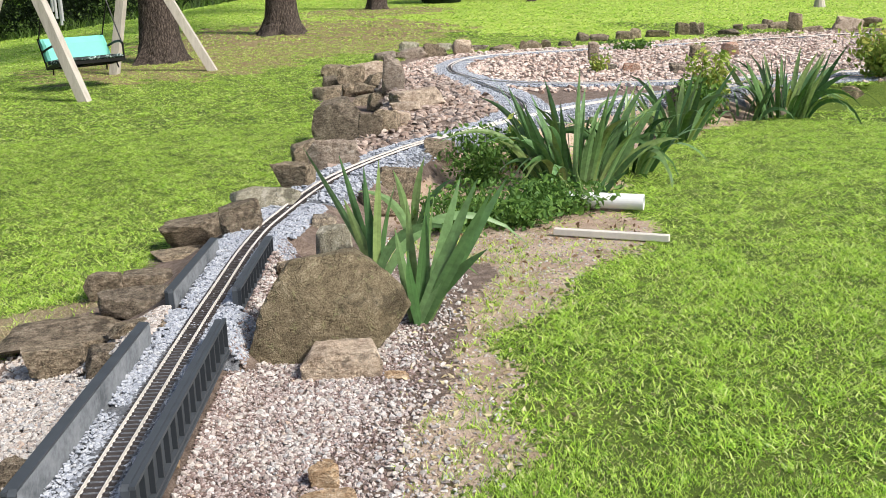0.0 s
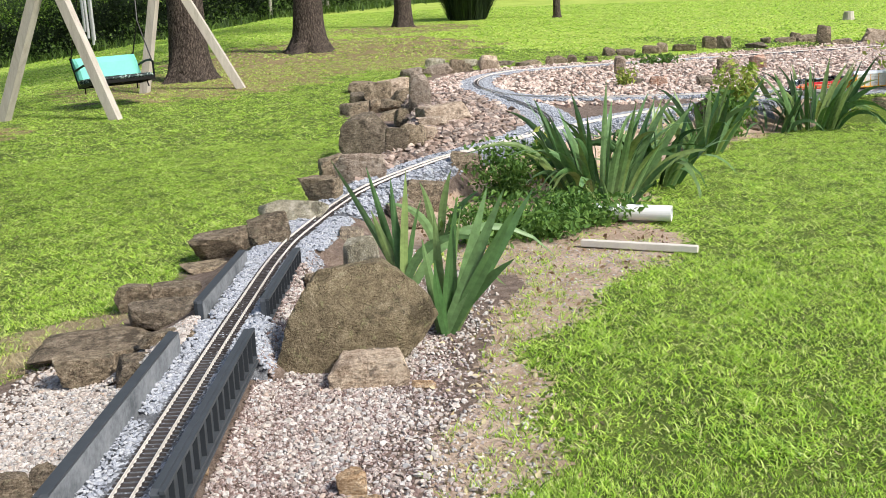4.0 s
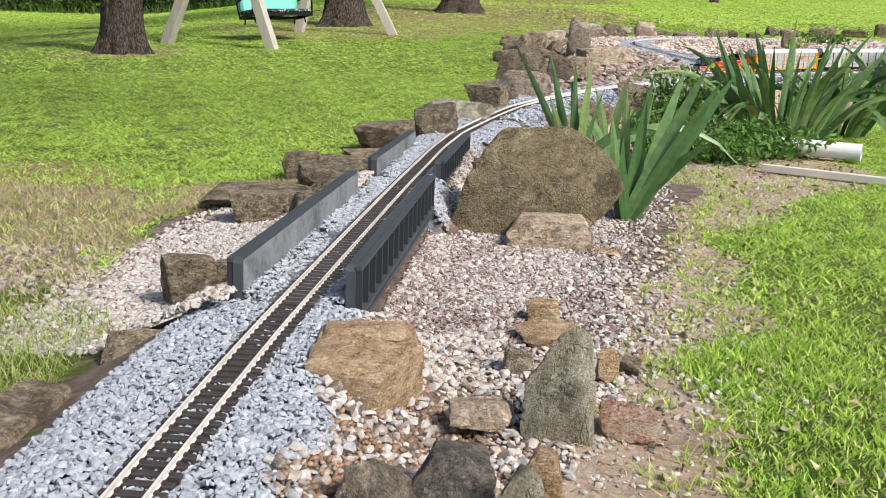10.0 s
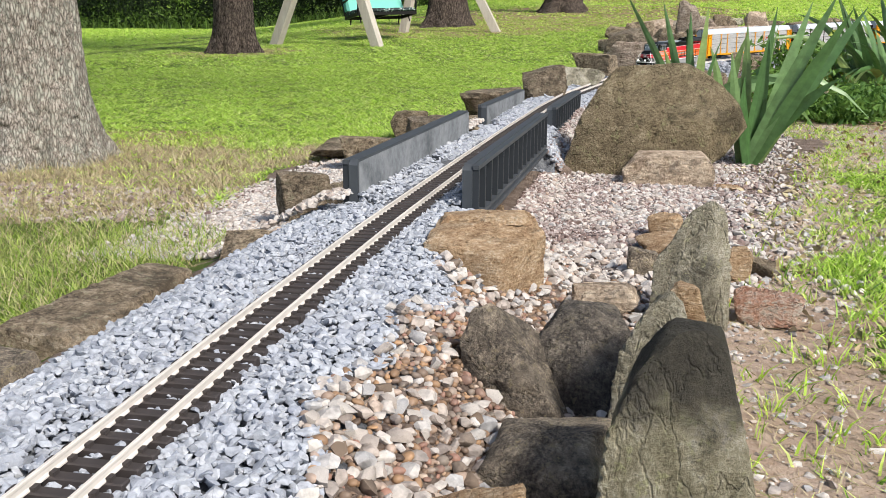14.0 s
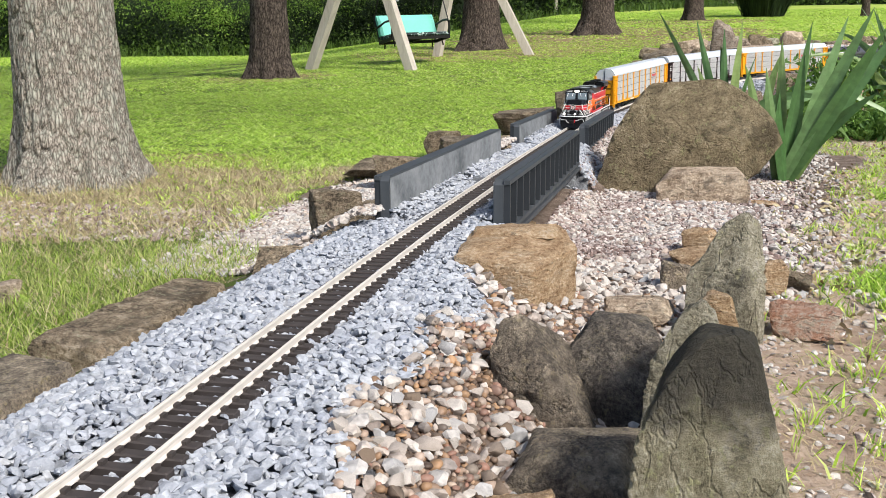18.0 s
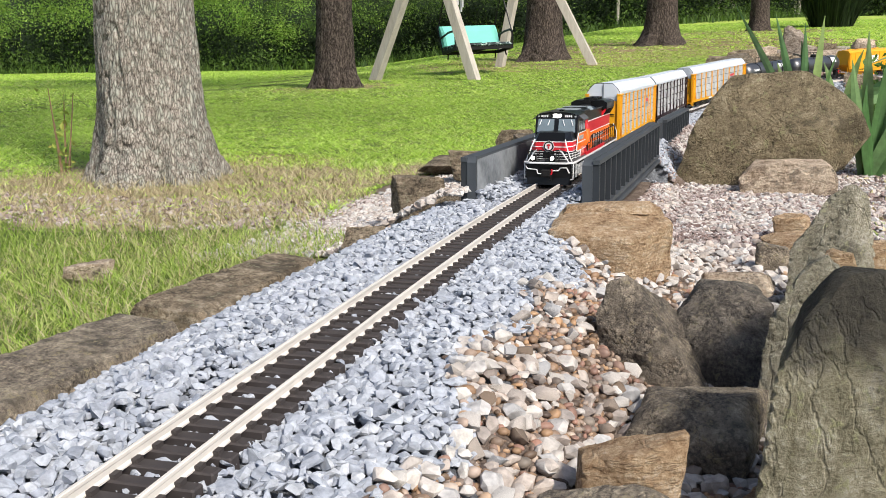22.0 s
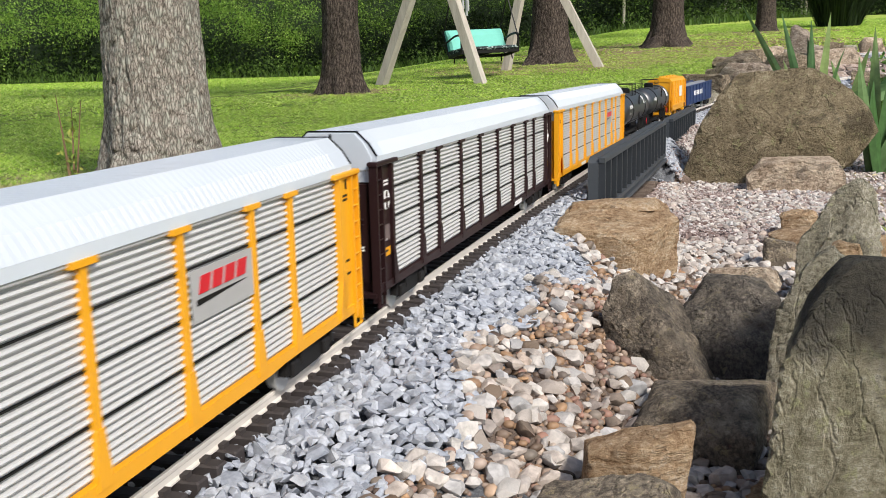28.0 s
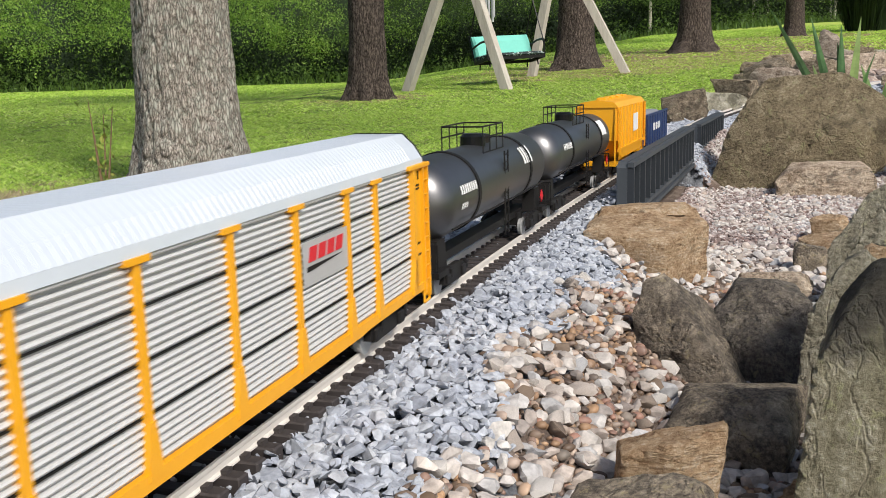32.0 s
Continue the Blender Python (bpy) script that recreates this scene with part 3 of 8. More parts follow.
def from_track(x, y):
    """Distance of points from the nearest track line, and the rail height there."""
    x, y = np.ravel(x), np.ravel(y)
    best, h = np.full(len(x), 9.0), np.zeros(len(x))
    near = (y > -3.5) & (x > -2) & (y < 13)
    idx = np.where(near)[0]
    for k in range(0, len(idx), 4000):
        i = idx[k:k + 4000]
        d = np.hypot(x[i][:, None] - ALL_WAY[None, :, 0], y[i][:, None] - ALL_WAY[None, :, 1])
        j = d.argmin(1)
        best[i], h[i] = d[np.arange(len(i)), j], ALL_WAY[j, 2]
    return best, h


def surface(x, y):
    """The finished ground: land with the ballast bank under the track."""
    x, y = np.atleast_1d(np.asarray(x, float)), np.atleast_1d(np.asarray(y, float))
    shape = x.shape
    z = land(x, y).ravel()
    d, h = from_track(x, y)
    gap = (y.ravel() > 0.005) & (y.ravel() < 0.76)          # under the long bridge
    w = 0.11
    xr, yr = x.ravel(), y.ravel()
    broad = np.where((xr > -0.07) & (yr < 0.9), np.clip((0.02 - yr) / 0.10, 0, 1), 0)      # the pebble bank by the near track
    steep = (xr > -0.07) & (yr > 0.0) & (yr < 1.75)          # the bank falls off steeply beside the bridges
    bank = np.clip(1 - (d - w + 0.02 * steep) / np.where(steep, 0.055, 0.16 - 0.045 * broad), 0, 1)
    bank = np.where(gap, bank * 0.15, bank)
    top = h - 0.016
    z = np.where(top > z, z + bank * (top - z), z)
    return z.reshape(shape)

# ---- ground ----
def lines(*spans):
    return np.concatenate([np.arange(a, b, s) for a, b, s in spans])


GX = lines((-120, -40, 20), (-40, -12, 4), (-12, -4, 1), (-4, -1, 0.2), (-1, 0.2, 0.04), (0.2, 1.4, 0.013), (1.4, 2.6, 0.03), (2.6, 6, 0.15), (6, 14, 0.8), (14, 40, 4), (40, 141, 20))
GY = lines((-40, -8, 8), (-8, -2, 1), (-2, -1.1, 0.04), (-1.1, 2.3, 0.013), (2.3, 4.2, 0.03), (4.2, 11.4, 0.10), (11.4, 20, 0.5), (20, 60, 3), (60, 161, 20))


def lawn_edge(y):
    """West limit of the east lawn: the bare strip and the flower bed lie between it and the track."""
    return np.interp(y, [-3, -1.2, -0.6, 0.0, 0.4, 0.8, 1.2, 1.55, 1.85, 2.2, 2.7, 3.3, 4.0, 4.6, 5.2, 5.8, 14],
                     [0.55, 0.50, 0.50, 0.53, 0.58, 0.66, 0.80, 1.05, 1.30, 1.35, 1.32, 1.55, 2.0, 2.6, 3.3, 4.6, 30])


def west_edge(y):
    """East limit of the west lawn."""
    return np.interp(y, [-3, -1.0, -0.45, 0.05, 0.25, 0.9, 1.4, 1.9, 2.5, 3.3, 4.2, 5.4, 6.6, 7.6, 8.6, 9.6, 10], [-0.26, -0.27, -0.31, -0.36, -0.52, -0.62, -0.50, -0.40, -0.27, -0.12, 0.02, -0.05, -0.25, 0.0, 0.3, 0.6, 2])


def region(x, y):
    """0 turf, 1 soil, 2 grit, 3 ballast, 4 dry turf, 5 pine needles, 6 far turf in a sunlit colour."""
    x, y = np.asarray(x, float), np.asarray(y, float)
    wob = 0.05 * np.sin(x * 9 + y * 5) + 0.04 * np.sin(y * 17 - x * 6) + 0.07 * (np.modf(np.abs(np.sin(x * 127.1 + y * 311.7) * 437.58))[0] - 0.5) * (y < 3)
    r = np.zeros(x.shape, int)
    between = (x > west_edge(y) + wob * 0.5) & (x < lawn_edge(y) + wob) & (y < 9.7 + 0.42 * np.clip(x - 1.6, 0, 20))
    r[between] = 2
    r[between & (x > np.where(y < -0.1, 0.29, 0.35) + 0.22 * np.clip(y, 0, 2) + wob * 0.4) & (y < 2.4)] = 1
    bed = between & (y > 1.6) & (y < 5.4) & (x > np.interp(y, [1.6, 2.5, 3.3, 4.2, 5.2], [0.25, 0.35, 0.75, 1.5, 2.7]))
    r[bed] = 1
    d, _ = from_track(x, y)
    d = d.reshape(x.shape)
    span = ((y > 0.0) & (y < 0.76)) | ((y > 1.03) & (y < 1.58))
    r[(d < np.where(y < 0, 0.150, np.where(y < 2.2, 0.115, 0.15))) & (y < 13) & ~span] = 3
    r[(x < west_edge(y) + wob) & (x > -1.9 + wob * 3) & (y > 0.28 + wob) & (y < 1.15 + 0.35 * (x + 1.9) * 0.4 + wob * 2)] = 4
    for cx, cy, rad in ((-2.1, 10.2, 1.6), (-1.0, 13.6, 2.4), (-0.2, 11.5, 1.2), (0.0, 19.0, 1.6), (-1.3, 1.15, 0.42), (-3.3, 6.2, 0.5)):
        r[(np.hypot(x - cx, (y - cy) * 0.8) < rad * (1 + 2.5 * wob)) & (r == 0)] = 5
    r[(r == 0) & (np.hypot(x - 0.3, y + 1.2) > 13.5 + 2 * np.sin(x * 1.7 + y))] = 6
    return r


gx, gy = np.meshgrid(GX, GY)
gz = surface(gx, gy)
_nx, _ny = len(GX), len(GY)
_i = (np.arange(_ny - 1)[:, None] * _nx + np.arange(_nx - 1)[None, :]).ravel()
_f = np.stack([_i, _i + 1, _i + _nx + 1, _i + _nx], 1)
_c = np.stack([gx.ravel(), gy.ravel()], 1)[_f].mean(1)
ground_me = make_mesh("ground", np.stack([gx.ravel(), gy.ravel(), gz.ravel()], 1), _f,
                      [M["turf"], M["soil"], M["grit"], M["ballast_bed"], M["dry_turf"], M["needles"], M["far_turf"]], True, region(_c[:, 0], _c[:, 1]))
ground = tagged(new("ground", ground_me), "mown lawn with bare soil and gravel by the track", "ground", kind="structure")


# ---- track ----
def offset(way, side, up=0.0):
    t = np.gradient(way[:, :2], axis=0)
    t /= np.linalg.norm(t, axis=1)[:, None]
    return np.column_stack([way[:, 0] + t[:, 1] * side, way[:, 1] - t[:, 0] * side, way[:, 2] + up])


RAIL = [(-0.0021, -0.0075), (0.0021, -0.0075), (0.0021, -0.0066), (0.0007, -0.0056), (0.0007, -0.0028), (0.0012, -0.0019), (0.0012, -0.0004), (0.0008, 0.0), (-0.0008, 0.0), (-0.0012, -0.0004), (-0.0012, -0.0019), (-0.0007, -0.0028), (-0.0007, -0.0056), (-0.0021, -0.0066)]


def sweep(way, outline):
    t = np.gradient(way[:, :2], axis=0)
    t /= np.linalg.norm(t, axis=1)[:, None]
    n, k = len(way), len(outline)
    o = np.array(outline)
    v = np.stack([way[:, None, 0] + t[:, None, 1] * o[None, :, 0], way[:, None, 1] - t[:, None, 0] * o[None, :, 0], way[:, None, 2] + o[None, :, 1]], 2).reshape(-1, 3)
    f = [(i * k + j, i * k + (j + 1) % k, (i + 1) * k + (j + 1) % k, (i + 1) * k + j) for i in range(n - 1) for j in range(k)]
    return v, f


GAUGE = 0.0340
TIE_STEP = 0.0177


def tie_mesh():
    g = Geo()
    g.box(-0.0295, 0.0295, -0.0046, 0.0046, -0.019, -0.0074, 0.0009)
    for s in (-1, 1):                       # spike plates
        for e in (-0.0034, 0.0034):
            g.box(s * GAUGE / 2 + e - 0.0016, s * GAUGE / 2 + e + 0.0016, -0.0028, 0.0028, -0.0078, -0.0050)
    return g


_tg = tie_mesh()
TIE = make_mesh("tie", _tg.v, _tg.f, M["tie"])
fix_normals(TIE)
for way, label, near in ((WAYS[0], "model railway track with silver rails on dark plastic ties", True), (WAYS[1], "curved loop of model railway track with silver rails", False), (WAYS[2], "branch of model railway track with silver rails", False)):
    track = thing("railway_track", label, "track", group="tracks of the garden railway", kind="")
    for side in (-GAUGE / 2, GAUGE / 2):
        v, f = sweep(offset(way, side), RAIL)
        ob = new("rail", make_mesh("rail", v, f, M["rail"]))
        ob.parent = track
    heading = np.gradient(way[:, :2], axis=0)
    cum = np.arange(len(way)) * 0.02
    at = np.arange(0.3, cum[-1], TIE_STEP)
    far = Geo()
    count = 0
    for s in at:
        x, y, z = (np.interp(s, cum, way[:, k]) for k in range(3))
        a = math.degrees(math.atan2(np.interp(s, cum, heading[:, 1]), np.interp(s, cum, heading[:, 0]))) - 90
        m = pose(x, y, z, 0, 0, a)
        if near and y > -1.5 and count < 230:
            shared("tie", TIE, track, m)
            count += 1
        elif y > -3.0 or not near:
            far.add([m @ Vector(p) for p in _tg.v[:32]], _tg.f[:26])
    tagged(part("tie", far, M["tie"], track), kind="stuff")


# ---- bridges ----
def girder(length, height, thick, ribs_side, ribs):
    """One plate girder along +y, its top at z 0; ribs on one side."""
    g = Geo()
    c = 0.008
    outline = [(0, -height), (length, -height), (length, -c), (length - c, 0), (c, 0), (0, -c)]
    g.prism(outline, -thick / 2, thick / 2, "x")
    return g


def bridge(y0, length, xl, xr, top, height, ribs, label, turn=0.0):
    b = thing("plate_girder_bridge", label, "bridge", pose((xl + xr) / 2, y0, top, 0, 0, turn), "bridges of the garden railway")
    half = (xr - xl) / 2
    thick = 0.013
    for s in (-1, 1):
        holder = part("girder", girder(length, height, thick, s, ribs), M["girder"], b)
        holder.matrix_basis = pose(s * half, 0, 0)
        pitch = length / ribs
        # the ribs' darker colour stands in for the shadow lines they throw
        rib = Geo().box(-0.0050, 0.0050, -0.0024, 0.0024, -height + 0.016, -0.007, 0.0006)
        me = make_mesh("rib", rib.v, rib.f, M["girder_end"])
        for k in range(ribs + 1):
            shared("rib", me, holder, pose(s * (thick / 2 + 0.0042), min(max(k * pitch, 0.004), length - 0.004), 0))
        fl = Geo().box(s * (thick / 2 + 0.0005), s * (thick / 2 + 0.009), 0, length, -0.007, -0.001)
        fl.box(s * (thick / 2 + 0.0005), s * (thick / 2 + 0.010), 0, length, -height + 0.010, -height + 0.016)
        fl.box(s * (thick / 2 + 0.0005), s * (thick / 2 + 0.012), 0, length, -height, -height + 0.006)
        part("flange", fl, M["girder"], holder)
        # thin added sheet that gives the inner face a lighter grey
        part("inner_plate", Geo().box(-s * (thick / 2 + 0.0004), -s * (thick / 2 + 0.0014), 0.003, length - 0.003, -height + 0.012, -0.004), M["girder_inner"], holder, "lighter grey inner face")
    deck = Geo().box(-half + thick / 2, half - thick / 2, 0, length, -height + 0.004, -0.071)
    part("deck", deck, M["girder_end"], b)
    part("ballast_fill", Geo().box(-half + thick / 2 + 0.001, half - thick / 2 - 0.001, 0.002, length - 0.002, -0.0705, -0.060), M["ballast_bed"], b, "dark bed of crushed stone between the girders")
    return b


bridge(0.0, 0.755, -0.155, 0.006, 0.106, 0.083, 15, "long dark grey plate girder model bridge carrying ballasted track")
bridge(1.025, 0.56, -0.166, -0.006, 0.094, 0.072, 12, "short dark grey plate girder model bridge carrying ballasted track", -1.0)

# ---- rocks ----
rock(-0.465, 1.106, -0.033, 0.319, 0.214, 0.043, turn=20, mat="rock", seed=11, label="flat brown sandstone slab on the gravel bank", level=4, group="rocks along the track")
rock(-0.403, 0.857, -0.012, 0.154, 0.118, 0.096, turn=21, mat="rock", seed=12, label="brown sandstone rock among pale gravel", level=5, group="rocks along the track")
rock(-0.340, 0.930, -0.013, 0.180, 0.104, 0.069, turn=19, mat="rock", seed=13, label="rusty brown rock stacked beside the bridge", level=5, group="rocks along the track")
rock(-0.257, 0.786, 0.003, 0.127, 0.085, 0.102, turn=18, mat="rock", seed=14, label="brown stone leaning against the bridge bank", level=4, group="rocks along the track")
rock(-0.464, 1.439, -0.014, 0.115, 0.088, 0.105, turn=18, mat="rock", seed=15, label="dark weathered stone with a pale chip", level=4, group="rocks along the track")
rock(-0.367, 1.511, -0.016, 0.160, 0.123, 0.072, turn=16, mat="rock", seed=16, label="reddish brown rock above the bank", level=4, group="rocks along the track")
rock(-0.313, 1.226, 0.000, 0.186, 0.125, 0.069, turn=16, mat="rock", seed=17, label="long brown rock lying by the short bridge", level=4, group="rocks along the track")
rock(-0.211, 0.912, 0.040, 0.151, 0.087, 0.041, turn=16, mat="rock", seed=18, label="low brown stone under the bank", level=5, group="rocks along the track")
rock(-0.352, 1.893, -0.032, 0.172, 0.149, 0.022, turn=14, mat="rock", seed=19, label="flat brown stone beside the track", level=4, group="rocks along the track")
rock(-0.321, 2.043, 0.002, 0.234, 0.157, 0.128, turn=13, mat="rock", seed=20, label="blocky brown sandstone at the lawn edge", level=4, group="rocks along the track")
rock(-0.125, 1.875, 0.084, 0.143, 0.110, 0.120, turn=10, mat="rock", seed=21, label="brown sandstone block at the lawn edge", level=4, group="rocks along the track")
rock(-0.097, 2.211, 0.084, 0.254, 0.171, 0.106, turn=8, mat="grey_rock", seed=22, label="flat grey weathered stone at the lawn edge", level=4, group="rocks along the track")
rock(0.001, 2.491, 0.113, 0.176, 0.136, 0.124, turn=6, mat="rock", seed=23, label="rounded brown stone at the lawn edge", level=4, group="rocks along the track")
rock(-0.046, 3.497, 0.036, 0.164, 0.126, 0.198, turn=5, mat="rock", seed=24, label="upright square brown stone at the lawn edge", level=4, group="rocks along the track")
rock(0.142, 2.903, 0.134, 0.229, 0.132, 0.157, turn=4, mat="pale_rock", seed=25, label="flat tan stone behind the upright one", level=4, group="rocks along the track")
rock(0.067, 4.376, 0.089, 0.305, 0.205, 0.337, turn=3, mat="rock", seed=26, label="tall leaning sandstone block at the lawn edge", level=4, group="rocks along the track")
rock(0.267, 3.698, 0.159, 0.130, 0.100, 0.174, turn=2, mat="rock", seed=27, label="small brown stone beside dark gravel", level=4, group="rocks along the track")
rock(0.350, 3.807, 0.164, 0.145, 0.112, 0.146, turn=1, mat="rock", seed=28, label="brown stone beside dark gravel", level=4, group="rocks along the track")
rock(0.441, 3.941, 0.163, 0.117, 0.090, 0.104, turn=-0, mat="pale_rock", seed=29, label="pale brown stone beside dark gravel", level=4, group="rocks along the track")
rock(-0.160, 8.076, 0.178, 0.321, 0.278, 0.142, turn=3, mat="rock", seed=30, label="brown stone on the stacked wall", level=3, group="stones round the bed")
rock(-0.141, 7.173, 0.132, 0.203, 0.156, 0.135, turn=4, mat="rock", seed=31, label="brown stone in the stacked wall", level=3, group="stones round the bed")
rock(-0.129, 6.476, 0.093, 0.239, 0.184, 0.129, turn=4, mat="rock", seed=32, label="low brown stone at the foot of the wall", level=3, group="stones round the bed")
rock(0.046, 6.984, 0.168, 0.235, 0.158, 0.277, turn=3, mat="rock", seed=33, label="brown stone in the stacked wall", level=3, group="stones round the bed")
rock(0.136, 7.144, 0.177, 0.311, 0.209, 0.284, turn=2, mat="pale_rock", seed=34, label="large pale stone in the stacked wall", level=3, group="stones round the bed")
rock(0.263, 6.545, 0.181, 0.222, 0.149, 0.159, turn=1, mat="rock", seed=35, label="rounded brown stone in the stacked wall", level=3, group="stones round the bed")
rock(0.394, 5.642, 0.267, 0.163, 0.078, 0.310, turn=0, mat="pale_rock", seed=36, label="pale slab standing upright in the wall", level=3, group="stones round the bed")
rock(0.036, 6.546, 0.104, 0.145, 0.112, 0.139, turn=3, mat="rock", seed=37, label="small stone in the stacked wall", level=3, group="stones round the bed")
rock(0.234, 6.539, 0.121, 0.317, 0.214, 0.105, turn=1, mat="rock", seed=38, label="flat brown stone in the stacked wall", level=3, group="stones round the bed")
rock(0.158, 6.079, 0.071, 0.182, 0.140, 0.104, turn=2, mat="rock", seed=39, label="low stone at the foot of the wall", level=3, group="stones round the bed")
rock(0.279, 5.710, 0.093, 0.173, 0.133, 0.150, turn=1, mat="rock", seed=40, label="brown stone at the foot of the wall", level=3, group="stones round the bed")
rock(0.544, 4.663, 0.195, 0.356, 0.274, 0.140, turn=-1, mat="pale_rock", seed=41, label="wide pale flat stone on the bed", level=4, group="rocks along the track")
rock(0.470, 4.446, 0.174, 0.191, 0.147, 0.083, turn=-1, mat="pale_rock", seed=42, label="pale stone at the bed edge", level=4, group="rocks along the track")
rock(0.272, 9.312, 0.242, 0.241, 0.185, 0.128, turn=1, mat="pale_rock", seed=43, label="pale stone in the curved border", level=3, group="stones round the bed")
rock(0.404, 9.452, 0.242, 0.152, 0.117, 0.103, turn=0, mat="rock", seed=44, label="small stone in the curved border", level=3, group="stones round the bed")
rock(0.599, 9.447, 0.253, 0.355, 0.205, 0.145, turn=-1, mat="pale_rock", seed=45, label="wide pale stone in the curved border", level=3, group="stones round the bed")
rock(0.601, 10.266, 0.299, 0.241, 0.162, 0.144, turn=-1, mat="grey_rock", seed=46, label="grey capstone in the curved border", level=3, group="stones round the bed")
rock(0.809, 9.535, 0.279, 0.193, 0.130, 0.199, turn=-2, mat="rock", seed=47, label="dark stone in the curved border", level=3, group="stones round the bed")
rock(0.909, 9.673, 0.260, 0.202, 0.155, 0.119, turn=-3, mat="rock", seed=48, label="stone in the curved border", level=3, group="stones round the bed")
rock(0.989, 10.211, 0.283, 0.254, 0.171, 0.109, turn=-3, mat="grey_rock", seed=49, label="grey stone in the curved border", level=3, group="stones round the bed")
rock(1.178, 9.486, 0.296, 0.271, 0.156, 0.212, turn=-4, mat="pale_rock", seed=50, label="pointed pale stone in the curved border", level=3, group="stones round the bed")
rock(1.372, 10.154, 0.268, 0.350, 0.202, 0.073, turn=-5, mat="pale_rock", seed=51, label="low flat stone in the curved border", level=3, group="stones round the bed")
rock(1.591, 9.915, 0.260, 0.179, 0.120, 0.076, turn=-6, mat="rock", seed=52, label="low stone in the border row", level=3, group="stones round the bed")
rock(1.714, 10.058, 0.268, 0.292, 0.168, 0.082, turn=-7, mat="rock", seed=53, label="flat stone in the border row", level=3, group="stones round the bed")
rock(1.902, 9.717, 0.291, 0.095, 0.064, 0.150, turn=-8, mat="rock", seed=54, label="small upright stone in the border row", level=3, group="stones round the bed")
rock(2.061, 10.045, 0.284, 0.208, 0.140, 0.134, turn=-8, mat="rock", seed=55, label="brown stone in the border row", level=3, group="stones round the bed")
rock(2.236, 10.179, 0.293, 0.127, 0.085, 0.130, turn=-9, mat="rock", seed=56, label="small upright stone in the border row", level=3, group="stones round the bed")
rock(2.483, 10.250, 0.277, 0.191, 0.129, 0.078, turn=-10, mat="rock", seed=57, label="low stone in the border row", level=3, group="stones round the bed")
rock(2.826, 10.863, 0.328, 0.179, 0.120, 0.137, turn=-11, mat="rock", seed=58, label="leaning stone in the border row", level=3, group="stones round the bed")
rock(3.026, 10.841, 0.317, 0.245, 0.165, 0.108, turn=-12, mat="rock", seed=59, label="flat stone in the border row", level=3, group="stones round the bed")
rock(3.375, 10.911, 0.333, 0.239, 0.161, 0.144, turn=-14, mat="rock", seed=60, label="brown stone in the border row", level=3, group="stones round the bed")
rock(3.553, 11.046, 0.341, 0.151, 0.102, 0.149, turn=-14, mat="rock", seed=61, label="dark stone in the border row", level=3, group="stones round the bed")
rock(3.880, 11.166, 0.340, 0.311, 0.210, 0.127, turn=-16, mat="rock", seed=62, label="flat stone in the border row", level=3, group="stones round the bed")
rock(4.287, 11.394, 0.381, 0.209, 0.141, 0.216, turn=-17, mat="rock", seed=63, label="upright stone in the border row", level=3, group="stones round the bed")
rock(4.407, 11.338, 0.380, 0.155, 0.104, 0.217, turn=-18, mat="rock", seed=64, label="upright stone in the border row", level=3, group="stones round the bed")
rock(4.515, 11.407, 0.373, 0.132, 0.089, 0.182, turn=-18, mat="rock", seed=65, label="small upright stone in the border row", level=3, group="stones round the bed")
rock(4.854, 11.284, 0.334, 0.284, 0.191, 0.084, turn=-20, mat="rock", seed=66, label="low flat stone in the border row", level=3, group="stones round the bed")
rock(5.182, 11.808, 0.373, 0.136, 0.092, 0.111, turn=-20, mat="rock", seed=67, label="small stone in the border row", level=3, group="stones round the bed")
rock(5.502, 11.918, 0.369, 0.298, 0.200, 0.099, turn=-21, mat="rock", seed=68, label="flat stone in the border row", level=3, group="stones round the bed")
rock(5.675, 11.985, 0.397, 0.154, 0.104, 0.161, turn=-22, mat="rock", seed=69, label="stone in the border row", level=3, group="stones round the bed")
rock(5.837, 11.905, 0.379, 0.297, 0.200, 0.127, turn=-22, mat="rock", seed=70, label="pale flat stone in the border row", level=3, group="stones round the bed")
rock(5.896, 11.592, 0.410, 0.189, 0.109, 0.306, turn=-23, mat="rock", seed=71, label="tall upright stone in the border row", level=3, group="stones round the bed")
rock(6.162, 11.642, 0.325, 0.299, 0.202, 0.096, turn=-24, mat="rock", seed=72, label="low flat stone in the border row", level=3, group="stones round the bed")
rock(6.686, 11.755, 0.362, 0.422, 0.284, 0.240, turn=-26, mat="pale_rock", seed=73, label="large pale stone in the border row", level=3, group="stones round the bed")
rock(7.169, 12.066, 0.372, 0.317, 0.213, 0.191, turn=-27, mat="rock", seed=74, label="stone in the border row", level=3, group="stones round the bed")
rock(2.350, 7.950, 0.285, 0.108, 0.073, 0.233, turn=-12, mat="pale_rock", seed=75, label="upright pale stone inside the loop", level=3, group="rocks along the track")
rock(3.295, 7.610, 0.262, 0.202, 0.136, 0.186, turn=-18, mat="rock", seed=76, label="brown upright stone inside the loop", level=3, group="rocks along the track")
rock(3.749, 8.090, 0.266, 0.167, 0.112, 0.171, turn=-20, mat="pink_rock", seed=77, label="reddish stone inside the loop", level=3, group="rocks along the track")
rock(2.255, 6.864, 0.215, 0.150, 0.101, 0.076, turn=-13, mat="dark_rock", seed=78, label="low dark stone inside the loop", level=3, group="rocks along the track")
rock(2.413, 6.660, 0.221, 0.156, 0.105, 0.108, turn=-14, mat="pink_rock", seed=79, label="reddish brown stone inside the loop", level=3, group="rocks along the track")
